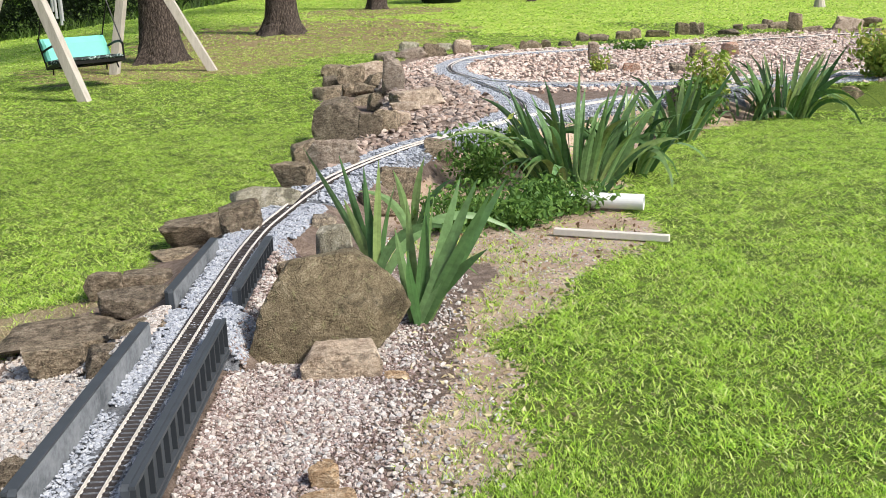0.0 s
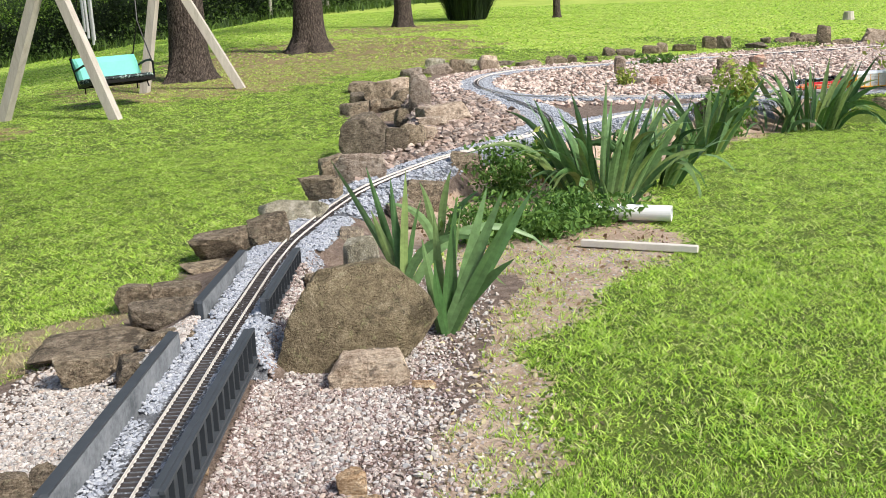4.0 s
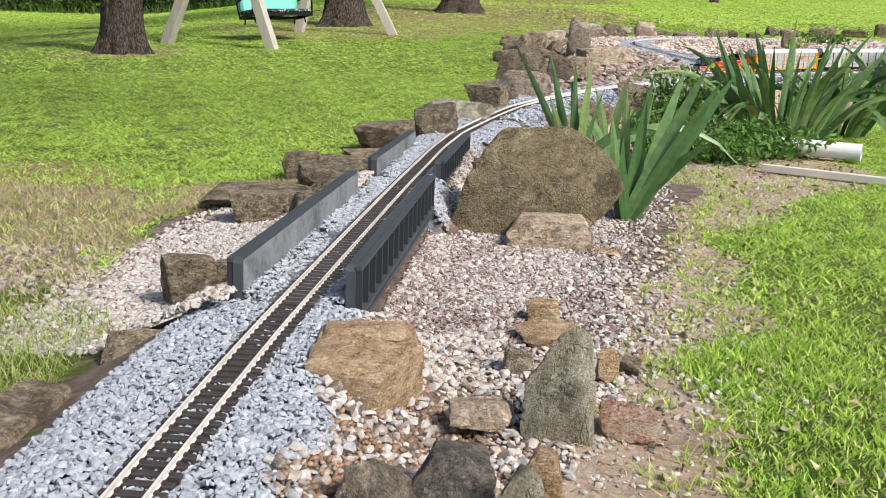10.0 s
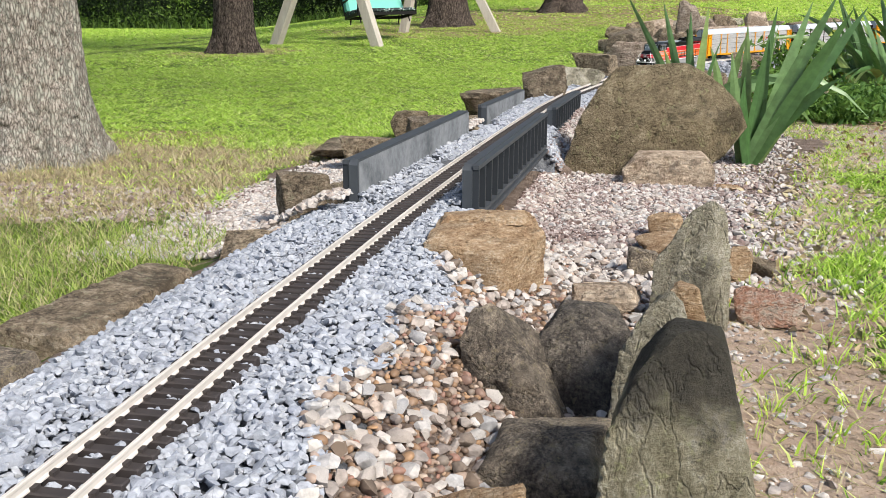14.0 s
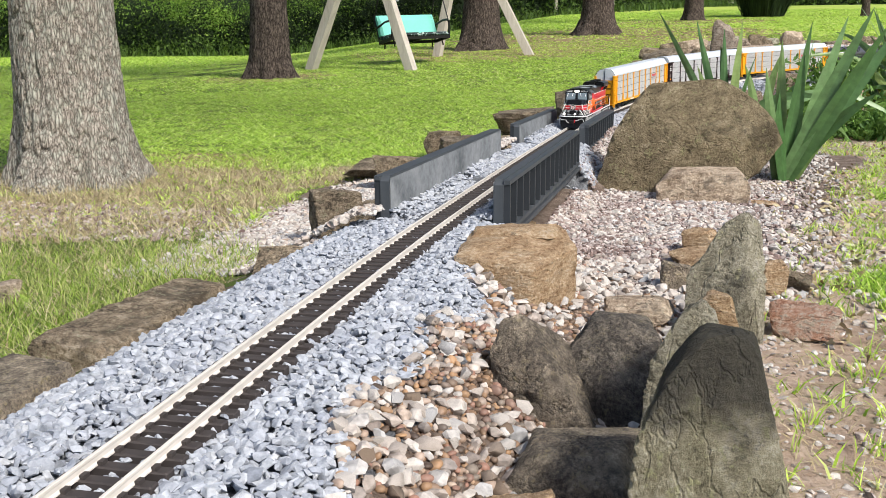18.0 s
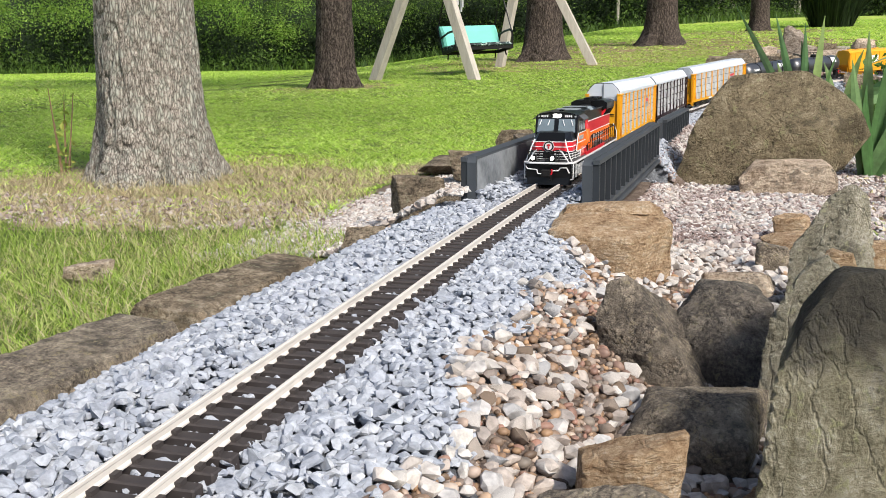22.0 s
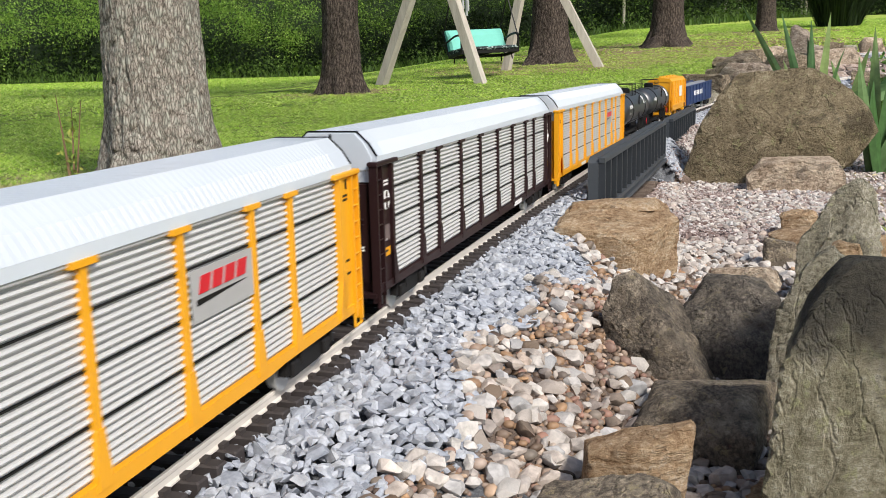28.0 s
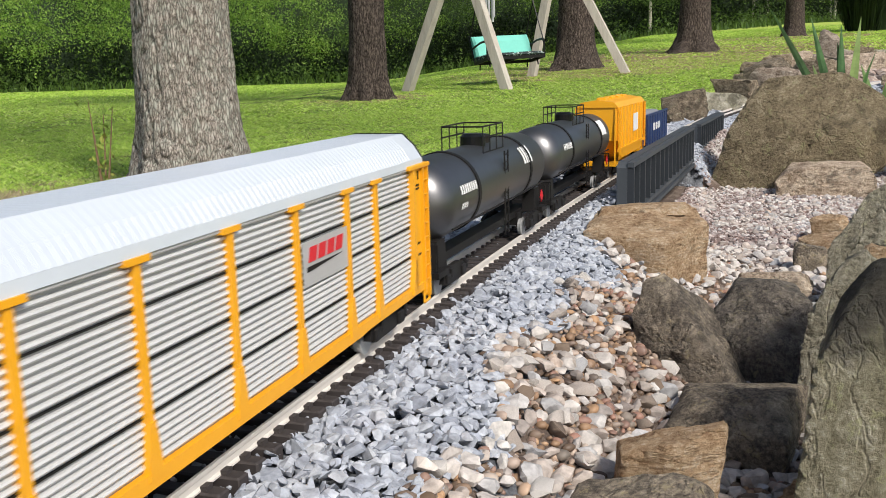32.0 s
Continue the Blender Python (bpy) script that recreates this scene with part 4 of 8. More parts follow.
rock(2.754, 6.465, 0.215, 0.162, 0.109, 0.099, turn=-17, mat="dark_rock", seed=80, label="dark stone inside the loop", level=3, group="rocks along the track")
rock(0.202, 1.650, 0.019, 0.125, 0.072, 0.160, turn=4, mat="grey_rock", seed=81, label="upright grey stone beside the iris", level=4, group="rocks along the track")
rock(0.145, 1.962, 0.038, 0.086, 0.066, 0.067, turn=5, mat="dark_rock", seed=82, label="small dark stone by the ballast", level=4, group="rocks along the track")
rock(0.113, 1.465, 0.017, 0.136, 0.104, 0.042, turn=6, mat="rock", seed=83, label="low brown stone under the short bridge", level=4, group="rocks along the track")
rock(0.620, 3.133, 0.089, 0.154, 0.118, 0.139, turn=-3, mat="rock", seed=84, label="square brown stone propping the bank", level=4, group="rocks along the track")
rock(0.404, 2.659, 0.044, 0.168, 0.113, 0.144, turn=0, mat="rock", seed=85, label="brown stone in the flower bed", level=4, group="rocks along the track")
rock(0.344, 2.360, 0.011, 0.165, 0.111, 0.133, turn=1, mat="rock", seed=86, label="flat brown stone in the flower bed", level=4, group="rocks along the track")
rock(2.218, 4.691, 0.132, 0.144, 0.097, 0.182, turn=-17, mat="dark_rock", seed=87, label="dark stone behind the iris clump", level=4, group="rocks along the track")
rock(2.008, 4.520, 0.071, 0.226, 0.152, 0.107, turn=-16, mat="dark_rock", seed=88, label="low dark stone behind the iris clump", level=4, group="rocks along the track")
rock(3.581, 5.200, 0.099, 0.205, 0.138, 0.130, turn=-26, mat="rock", seed=89, label="grey brown stone at the bed edge", level=3, group="rocks along the track")
rock(2.543, 4.811, 0.028, 0.192, 0.148, 0.079, turn=-19, mat="dark_rock", seed=90, label="low dark stone in the flower bed", level=4, group="rocks along the track")
rock(0.391, 0.701, -0.027, 0.064, 0.050, 0.012, turn=0, mat="tan_rock", seed=91, label="small tan stone beside the flat rock", level=4, group="rocks along the track")
rock(0.293, 0.124, -0.022, 0.100, 0.086, 0.034, turn=5, mat="tan_rock", seed=92, label="tan stone half buried in gravel", level=4, group="rocks along the track")
rock(0.273, 0.226, -0.017, 0.054, 0.042, 0.044, turn=-1, mat="tan_rock", seed=93, label="brown stone behind the upright rock", level=4, group="rocks along the track")
rock(0.241, -0.004, -0.016, 0.041, 0.031, 0.048, turn=1, mat="dark_rock", seed=94, label="small black stone in the pebbles", level=4, group="rocks along the track")
rock(0.363, -0.007, -0.012, 0.031, 0.024, 0.058, turn=-5, mat="tan_rock", seed=95, label="rusty brown stone beside the upright rock", level=4, group="rocks along the track")
rock(0.390, 0.031, -0.020, 0.042, 0.033, 0.032, turn=-6, mat="rock", seed=96, label="brown stone beside the upright rock", level=4, group="rocks along the track")
rock(0.377, -0.162, -0.018, 0.073, 0.056, 0.044, turn=-7, mat="pink_rock", seed=97, label="pink and cream patchy stone on bare soil", level=4, group="rocks along the track")
rock(0.205, -0.198, -0.004, 0.076, 0.059, 0.033, turn=3, mat="pale_rock", seed=98, label="pale broken stone among the pebbles", level=4, group="rocks along the track")
rock(-0.299, 0.174, 0.005, 0.086, 0.058, 0.107, turn=22, mat="rock", seed=100, label="dark brown stone at the bridge end", level=4, group="rocks along the track")
rock(-0.267, 0.267, -0.010, 0.065, 0.044, 0.063, turn=19, mat="rock", seed=101, label="brown stone tucked by the bridge", level=4, group="rocks along the track")
rock(-0.261, -0.082, -0.015, 0.110, 0.064, 0.050, turn=25, mat="rock", seed=102, label="low brown stone beside the ballast", level=4, group="rocks along the track")
rock(0.165, -0.745, 0.012, 0.058, 0.045, 0.056, turn=7, mat="tan_rock", seed=103, label="brown stone low among pebbles", level=4, group="rocks along the track")
rock(0.160, -0.825, 0.010, 0.085, 0.052, 0.072, turn=9, mat="dark_rock", seed=104, label="dark brown stone at the path edge", level=4, group="rocks along the track")
rock(0.261, -0.696, -0.019, 0.067, 0.045, 0.031, turn=-4, mat="tan_rock", seed=105, label="tan and brown stone beside the large rock", level=4, group="rocks along the track")
rock(-0.013, 0.301, -0.015, 0.045, 0.039, 0.021, turn=10, mat="tan_rock", seed=106, label="small orange stone at the bridge end", level=4, group="rocks along the track")
rock(-0.658, -0.177, -0.051, 0.068, 0.046, 0.037, turn=40, mat="pale_rock", seed=107, label="weathered stone sunk in the grass", level=4, group="rocks along the track")

# ---- the boulder and the largest near rocks ----
def cut_rock(name, centre, planes, mat, label, seed, level=5, rough=0.012, turn=0, group="rocks along the track"):
    """A rock given by the planes that bound it: rows of normal and distance in metres."""
    v, f = ICO[level]
    p = np.array(planes, float)
    n = p[:, :3] / np.linalg.norm(p[:, :3], axis=1)[:, None]
    dots = v @ n.T
    rad = -np.log(np.sum(np.exp(-1600 * np.where(dots > 0.04, p[:, 3] / np.maximum(dots, 0.04), 2.0)), axis=1)) / 1600
    off = np.random.default_rng(seed).uniform(0, 40, 3)
    nz = np.array([noise.fractal(Vector(q * 2.6 + off), 0.9, 2.1, 6) for q in v])
    crack = np.array([abs(noise.noise(Vector(q * np.array((1.6, 1.6, 3.6)) + off))) for q in v])
    ledge = np.array([noise.noise(Vector(q * np.array((0.9, 0.9, 4.5)) + off * 1.7)) for q in v])
    rad = rad + rough * 0.6 * nz + rough * 0.35 * np.round(ledge * 3) / 3 - rough * 0.5 * np.clip(1 - crack / 0.035, 0, 1)
    me = make_mesh(name, v * rad[:, None], f, M[mat], True)
    me.set_sharp_from_angle(angle=radians(26))
    ob = new(name, me)
    ob.matrix_basis = pose(*centre, 0, 0, turn)
    return tagged(ob, label, "rock", group)


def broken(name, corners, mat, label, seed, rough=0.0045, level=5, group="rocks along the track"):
    """A rock with flat broken faces between the given corners, set to fit its outline from the camera."""
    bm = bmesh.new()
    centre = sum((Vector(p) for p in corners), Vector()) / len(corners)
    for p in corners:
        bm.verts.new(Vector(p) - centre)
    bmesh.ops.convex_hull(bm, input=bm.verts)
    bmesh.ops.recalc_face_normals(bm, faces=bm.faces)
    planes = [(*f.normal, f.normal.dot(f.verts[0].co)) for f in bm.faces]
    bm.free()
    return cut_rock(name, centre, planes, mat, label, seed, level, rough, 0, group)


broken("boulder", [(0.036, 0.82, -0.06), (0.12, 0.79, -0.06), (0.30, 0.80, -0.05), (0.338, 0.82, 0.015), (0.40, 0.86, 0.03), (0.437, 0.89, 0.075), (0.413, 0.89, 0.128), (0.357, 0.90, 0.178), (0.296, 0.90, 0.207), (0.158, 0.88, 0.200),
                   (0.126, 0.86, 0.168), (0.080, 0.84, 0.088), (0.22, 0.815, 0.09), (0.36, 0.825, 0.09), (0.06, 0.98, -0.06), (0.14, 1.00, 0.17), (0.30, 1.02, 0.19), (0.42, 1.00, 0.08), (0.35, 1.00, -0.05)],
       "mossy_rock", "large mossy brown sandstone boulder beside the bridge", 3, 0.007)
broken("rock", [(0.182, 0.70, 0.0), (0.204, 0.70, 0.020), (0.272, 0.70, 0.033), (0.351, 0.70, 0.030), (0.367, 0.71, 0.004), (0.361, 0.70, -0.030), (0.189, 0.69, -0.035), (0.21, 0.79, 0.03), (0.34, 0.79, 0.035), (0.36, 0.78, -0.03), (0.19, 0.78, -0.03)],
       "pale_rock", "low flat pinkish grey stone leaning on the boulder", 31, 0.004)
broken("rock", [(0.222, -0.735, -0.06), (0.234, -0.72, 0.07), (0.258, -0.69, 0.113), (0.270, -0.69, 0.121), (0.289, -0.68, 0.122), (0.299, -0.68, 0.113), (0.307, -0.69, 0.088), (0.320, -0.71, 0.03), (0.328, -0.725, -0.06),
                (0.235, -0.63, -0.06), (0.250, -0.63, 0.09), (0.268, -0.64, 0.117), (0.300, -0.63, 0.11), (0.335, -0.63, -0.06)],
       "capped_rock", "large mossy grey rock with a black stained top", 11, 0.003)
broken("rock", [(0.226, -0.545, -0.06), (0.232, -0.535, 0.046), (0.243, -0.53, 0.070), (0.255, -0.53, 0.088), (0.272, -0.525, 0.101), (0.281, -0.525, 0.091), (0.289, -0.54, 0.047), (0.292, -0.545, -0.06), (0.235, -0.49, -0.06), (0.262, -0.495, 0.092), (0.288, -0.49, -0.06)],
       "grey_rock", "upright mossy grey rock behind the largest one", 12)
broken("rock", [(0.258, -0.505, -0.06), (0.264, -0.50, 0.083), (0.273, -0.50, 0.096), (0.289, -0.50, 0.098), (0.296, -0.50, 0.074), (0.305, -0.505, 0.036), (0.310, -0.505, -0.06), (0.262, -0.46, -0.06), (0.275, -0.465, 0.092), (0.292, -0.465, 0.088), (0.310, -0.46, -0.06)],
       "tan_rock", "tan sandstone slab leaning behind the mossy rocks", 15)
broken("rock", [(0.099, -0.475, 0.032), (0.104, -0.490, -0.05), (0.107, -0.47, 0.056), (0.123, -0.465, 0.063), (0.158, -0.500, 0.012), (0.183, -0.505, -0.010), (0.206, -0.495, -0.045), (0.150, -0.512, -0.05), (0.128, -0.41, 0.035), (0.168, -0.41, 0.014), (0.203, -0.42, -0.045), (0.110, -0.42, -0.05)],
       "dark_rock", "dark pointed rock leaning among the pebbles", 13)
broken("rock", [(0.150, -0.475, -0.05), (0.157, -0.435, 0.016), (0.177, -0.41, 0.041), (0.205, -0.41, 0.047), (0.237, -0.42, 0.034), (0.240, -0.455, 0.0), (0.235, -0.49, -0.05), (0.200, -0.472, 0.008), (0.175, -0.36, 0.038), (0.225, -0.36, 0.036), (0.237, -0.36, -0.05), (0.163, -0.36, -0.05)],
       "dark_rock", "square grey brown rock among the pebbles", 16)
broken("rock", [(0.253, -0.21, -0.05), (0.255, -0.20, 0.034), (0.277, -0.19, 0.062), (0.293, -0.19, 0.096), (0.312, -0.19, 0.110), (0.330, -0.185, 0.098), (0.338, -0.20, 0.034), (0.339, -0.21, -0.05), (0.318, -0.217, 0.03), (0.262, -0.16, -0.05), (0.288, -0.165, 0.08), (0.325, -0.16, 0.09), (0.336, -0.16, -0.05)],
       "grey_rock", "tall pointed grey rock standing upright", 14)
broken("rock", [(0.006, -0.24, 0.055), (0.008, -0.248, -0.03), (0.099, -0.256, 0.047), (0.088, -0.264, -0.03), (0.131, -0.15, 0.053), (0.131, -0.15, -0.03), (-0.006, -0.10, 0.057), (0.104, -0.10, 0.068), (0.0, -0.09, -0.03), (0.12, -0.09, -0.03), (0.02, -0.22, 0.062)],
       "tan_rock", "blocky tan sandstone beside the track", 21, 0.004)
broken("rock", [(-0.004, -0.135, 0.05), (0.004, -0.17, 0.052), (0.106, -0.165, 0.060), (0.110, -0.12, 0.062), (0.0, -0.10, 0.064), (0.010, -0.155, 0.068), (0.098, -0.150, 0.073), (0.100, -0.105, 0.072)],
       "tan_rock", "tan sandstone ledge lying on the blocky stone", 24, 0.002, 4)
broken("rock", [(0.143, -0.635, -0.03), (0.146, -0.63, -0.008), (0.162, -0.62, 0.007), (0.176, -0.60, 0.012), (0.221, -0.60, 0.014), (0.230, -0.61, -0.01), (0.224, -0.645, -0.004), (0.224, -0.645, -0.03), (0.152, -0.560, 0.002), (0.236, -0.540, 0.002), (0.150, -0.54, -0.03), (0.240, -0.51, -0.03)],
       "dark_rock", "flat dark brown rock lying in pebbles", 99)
cut_rock("rock", (-0.300, -0.375, -0.018), [(-1, 0, 0.2, 0.045), (1, 0.1, 0.3, 0.042), (0.05, -1, 0.1, 0.125), (0, 1, 0.1, 0.13), (0.05, 0, 1, 0.030), (0.5, 0, 0.8, 0.042), (-0.6, 0, 0.75, 0.046), (0, 0, -1, 0.05)], "rock", "long flat brown stone at the lawn edge", 22, 5, 0.004, -3)
cut_rock("rock", (-0.285, -0.700, -0.014), [(-1, 0, 0.2, 0.055), (1, 0.1, 0.3, 0.045), (0.05, -1, 0.1, 0.16), (0, 1, 0.1, 0.15), (0.05, 0, 1, 0.030), (0.5, 0, 0.8, 0.045), (-0.6, 0, 0.75, 0.052), (0, 0, -1, 0.05)], "dark_rock", "long dark flat stone at the lawn edge", 23, 5, 0.004, -4)


# ---- loose stones ----
def fast_mesh(name, v, tris, mats, index=None, smooth=False):
    me = bpy.data.meshes.new(name)
    v, tris = np.asarray(v, np.float32).reshape(-1, 3), np.asarray(tris, np.int32).reshape(-1, 3)
    me.vertices.add(len(v))
    me.vertices.foreach_set("co", v.ravel())
    me.loops.add(tris.size)
    me.loops.foreach_set("vertex_index", tris.ravel())
    me.polygons.add(len(tris))
    me.polygons.foreach_set("loop_start", np.arange(0, tris.size, 3, dtype=np.int32))
    me.polygons.foreach_set("loop_total", np.full(len(tris), 3, dtype=np.int32))
    for m in mats if isinstance(mats, (list, tuple)) else [mats]:
        me.materials.append(m)
    if index is not None:
        me.polygons.foreach_set("material_index", np.asarray(index, np.int32))
    me.polygons.foreach_set("use_smooth", np.full(len(tris), smooth))
    me.update(calc_edges=True)
    return me


def turns(n, flat=1.0):
    """Random rotations."""
    q = rng.normal(size=(n, 4))
    q /= np.linalg.norm(q, axis=1)[:, None]
    w, x, y, z = q.T
    return np.stack([np.stack([1 - 2 * (y * y + z * z), 2 * (x * y - z * w), 2 * (x * z + y * w)], 1), np.stack([2 * (x * y + z * w), 1 - 2 * (x * x + z * z), 2 * (y * z - x * w)], 1), np.stack([2 * (x * z - y * w), 2 * (y * z + x * w), 1 - 2 * (x * x + y * y)], 1)], 1)


def hull_stone(count, rnd):
    """A broken stone of few facets round random points."""
    bm = bmesh.new()
    q = rnd.normal(size=(count, 3))
    q /= np.linalg.norm(q, axis=1)[:, None]
    for p in q * rnd.uniform(0.85, 1.12, (count, 1)):
        bm.verts.new(p)
    bmesh.ops.convex_hull(bm, input=bm.verts)
    bmesh.ops.delete(bm, geom=[w for w in bm.verts if not w.link_faces], context="VERTS")
    bmesh.ops.triangulate(bm, faces=bm.faces)
    bm.verts.index_update()
    out = np.array([w.co[:] for w in bm.verts]), [tuple(w.index for w in f.verts) for f in bm.faces]
    bm.free()
    return out


SHARP = [hull_stone(15, np.random.default_rng(k)) for k in range(24)]
BLUNT = [hull_stone(24, np.random.default_rng(50 + k)) for k in range(24)]
ROUND = [(ICO[2][0] * (1 + 0.10 * np.random.default_rng(90 + k).normal(size=(1, 3)) + 0.035 * np.random.default_rng(190 + k).normal(size=(len(ICO[2][0]), 1))), ICO[2][1]) for k in range(10)]


def stones(name, x, y, z, size, mat, label, category="gravel", shapes=None, flat=0.7, smooth=False, slim=0.5):
    """Many loose stones in one mesh; size: the mean radius of each."""
    pool = shapes or SHARP
    vs, ts, n0 = [], [], 0
    for k, (v, f) in enumerate(pool):
        i = np.arange(k, len(x), len(pool))
        if not len(i):
            continue
        shape = v[None] * size[i, None, None] * rng.uniform(slim, 1.45, (len(i), 1, 3))
        shape = np.einsum("nij,nkj->nki", turns(len(i)), shape)
        shape[:, :, 2] *= flat
        shape += np.stack([x[i], y[i], z[i]], 1)[:, None, :]
        vs.append(shape.reshape(-1, 3))
        ts.append((np.array(f)[None] + (n0 + np.arange(len(i)) * len(v))[:, None, None]).reshape(-1, 3))
        n0 += len(i) * len(v)
    ob = new(name, fast_mesh(name, np.vstack(vs), np.vstack(ts), M[mat], smooth=smooth))
    return tagged(ob, label, category, kind="stuff")


def scatter(n, x0, x1, y0, y1):
    return rng.uniform(x0, x1, n), rng.uniform(y0, y1, n)


def patchy(x, y, s, seed):
    """Soft uneven patches between 0 and 1."""
    total = 0
    for k in range(7):
        a, f = 0.4 + 2.4 * k, s * (0.7 + 0.31 * k)
        total = total + np.sin(f * (x * math.cos(a) + y * math.sin(a)) + seed * (1 + 1.7 * k))
    return np.clip(0.5 + 0.13 * total, 0, 1)


def side_of_track(x, y):
    return from_track(x, y)[0]


BRIDGES = ((0.0, 0.757), (1.022, 1.588))


def ballast(y0, y1, per_m, radius, x0=-0.6, x1=1.6, reach=0.16, ways=(0,)):
    pts = []
    for w in ways:
        way = WAYS[w]
        sel = way[(way[:, 1] > y0) & (way[:, 1] < y1)]
        n = int(len(sel) * 0.02 * per_m)
        i = rng.integers(1, len(sel) - 1, n)
        t = sel[i] - sel[i - 1]
        t /= np.linalg.norm(t[:, :2], axis=1)[:, None]
        d = rng.uniform(-reach, reach, n)
        step = rng.uniform(-0.01, 0.01, n)
        pts.append(np.column_stack([sel[i, 0] + t[:, 1] * d + t[:, 0] * step, sel[i, 1] - t[:, 0] * d + t[:, 1] * step, sel[i, 2], d]))
    p = np.vstack(pts)
    x, y, h, d = p.T
    on = np.zeros(len(x), bool)
    for a, b in BRIDGES:
        on |= (y > a) & (y < b)
    keep = ~(on & (np.abs(d) > 0.071)) & ~((np.abs(np.abs(d) - GAUGE / 2) < 0.0045)) & ~((np.abs(d) < 0.031) & (rng.uniform(size=len(x)) < 0.35))
    x, y, h, d, on = x[keep], y[keep], h[keep], d[keep], on[keep]
    size = rng.uniform(0.6, 1.3, len(x)) * radius
    far = np.clip((np.abs(d) - 0.031) / 0.03, 0, 1)
    z = np.where(on, h - 0.0150 + 0.012 * far * rng.uniform(0.2, 1, len(x)), surface(x, y))
    low = np.abs(d) < 0.032
    size = np.where(low, size * 0.8, size)
    z = np.where(low, h - 0.0125 + rng.uniform(-0.002, 0.0015, len(x)), z + size * 0.35 + 0.007 * far * np.clip((0.10 - np.abs(d)) / 0.03, 0, 1) * rng.uniform(0.3, 1, len(x)))
    return x, y, z, size


def packed(x, y, r, close):
    """Which of the stones to keep, in order, so that none lies nearer than close times the sum of both radii to another."""
    cell = 2 * close * float(r.max())
    grid, keep = {}, np.zeros(len(x), bool)
    for k, (a, b, c) in enumerate(zip(x.tolist(), y.tolist(), r.tolist())):
        i, j = int(a // cell), int(b // cell)
        if all((a - p) ** 2 + (b - q) ** 2 > (close * (c + w)) ** 2 for di in (-1, 0, 1) for dj in (-1, 0, 1) for p, q, w in grid.get((i + di, j + dj), ())):
            grid.setdefault((i, j), []).append((a, b, c))
            keep[k] = True
    return keep


x, y, z, r = ballast(-1.3, 0.4, 38000, 0.0046, reach=0.155)
ok = packed(x, y, r, 0.40) & ((x < -0.05) | (side_of_track(x, y) < 0.118 + 0.012 * np.sin(y * 31) + 0.01 * np.sin(y * 13)))
x, y, z, r = x[ok], y[ok], z[ok], r[ok]
z = z + r * rng.uniform(-0.2, 0.5, len(r)) * (np.abs(side_of_track(x, y)) > 0.032)
stones("ballast", x, y, z, r, "ballast", "pale blue grey crushed stone ballast along the track", "ballast")
x, y, z, r = ballast(0.4, 2.2, 9500, 0.0055, reach=0.13)
stones("ballast", x, y, z, r, "ballast", "pale blue grey crushed stone ballast along the track", "ballast")
x, y, z, r = ballast(2.2, 10.0, 2400, 0.0085, reach=0.16, ways=(0, 1, 2))
stones("ballast", x, y, z, r, "ballast", "pale blue grey crushed stone ballast round the loop", "ballast")

# pebbles on the near bank: broken white stones over small rounded brown ones
x, y = scatter(52000, -0.03, 0.48, -1.15, 0.12)
d = side_of_track(x, y)
ok = (d > 0.108 + 0.012 * np.sin(y * 31) + 0.01 * np.sin(y * 13)) & (x < np.where(y < -0.1, 0.30, 0.40) + 0.02 * np.sin(y * 19)) & (rng.uniform(size=len(x)) < np.clip((0.44 - x) / 0.10, 0.10, 1))
x, y = x[ok], y[ok]
patch = patchy(x, y, 17.0, 2.0) + 0.30 * np.exp(-((x - 0.105) / 0.05) ** 2 - ((y + 0.52) / 0.16) ** 2) + 0.28 * np.exp(-((x - 0.17) / 0.05) ** 2 - ((y + 0.27) / 0.07) ** 2)
pick = rng.uniform(size=len(x))
brown = pick < np.clip(0.20 + 0.75 * patch, 0.3, 0.93)
r = np.where(brown, rng.uniform(0.0021, 0.0046, len(x)), 0.0036 + 0.0042 * rng.uniform(size=len(x)) ** 1.6)
order = np.argsort(rng.uniform(size=len(x)) - 0.45 * (r > 0.0055))
x, y, r, brown = x[order], y[order], r[order], brown[order]
ok = packed(x, y, r, 0.66)
fx, fy = x[~ok][:9000], y[~ok][:9000]
x, y, r, brown = x[ok], y[ok], r[ok], brown[ok]
fr = rng.uniform(0.0016, 0.0034, len(fx))
stones("pebbles", fx, fy, surface(fx, fy) - fr * 0.1, fr, "brown_pebble", "small rounded brown river pebbles beside the track", "pebbles", ROUND, 0.85, True, 0.7)
stones("pebbles", x[brown], y[brown], surface(x[brown], y[brown]) + r[brown] * rng.uniform(0.3, 0.9, brown.sum()), r[brown], "brown_pebble", "rounded brown red and grey river pebbles beside the track", "pebbles", ROUND, 0.75, True, 0.62)
white = ~brown
stones("pebbles", x[white], y[white], surface(x[white], y[white]) + r[white] * rng.uniform(0.3, 0.9, white.sum()), r[white], "pebble", "mixed white pink and grey broken pebbles beside the track", "pebbles", BLUNT, 0.72)
big = rng.uniform(size=len(x)) < 0.06
bank = thing("pebble_bank", "bank of loose white and brown river pebbles", "pebbles")
PEBBLES = []
for k in range(14):
    v, f = hull_stone(15, np.random.default_rng(700 + k))
    me = make_mesh("pebble", v * np.array((1.25, 0.9, 0.68)), f, M["pebble_single"], True)
    me.set_sharp_from_angle(angle=radians(48))
    PEBBLES.append(me)
order = np.where(big)[0]
order = order[np.argsort(np.abs(y[order] + 0.65))][:300]
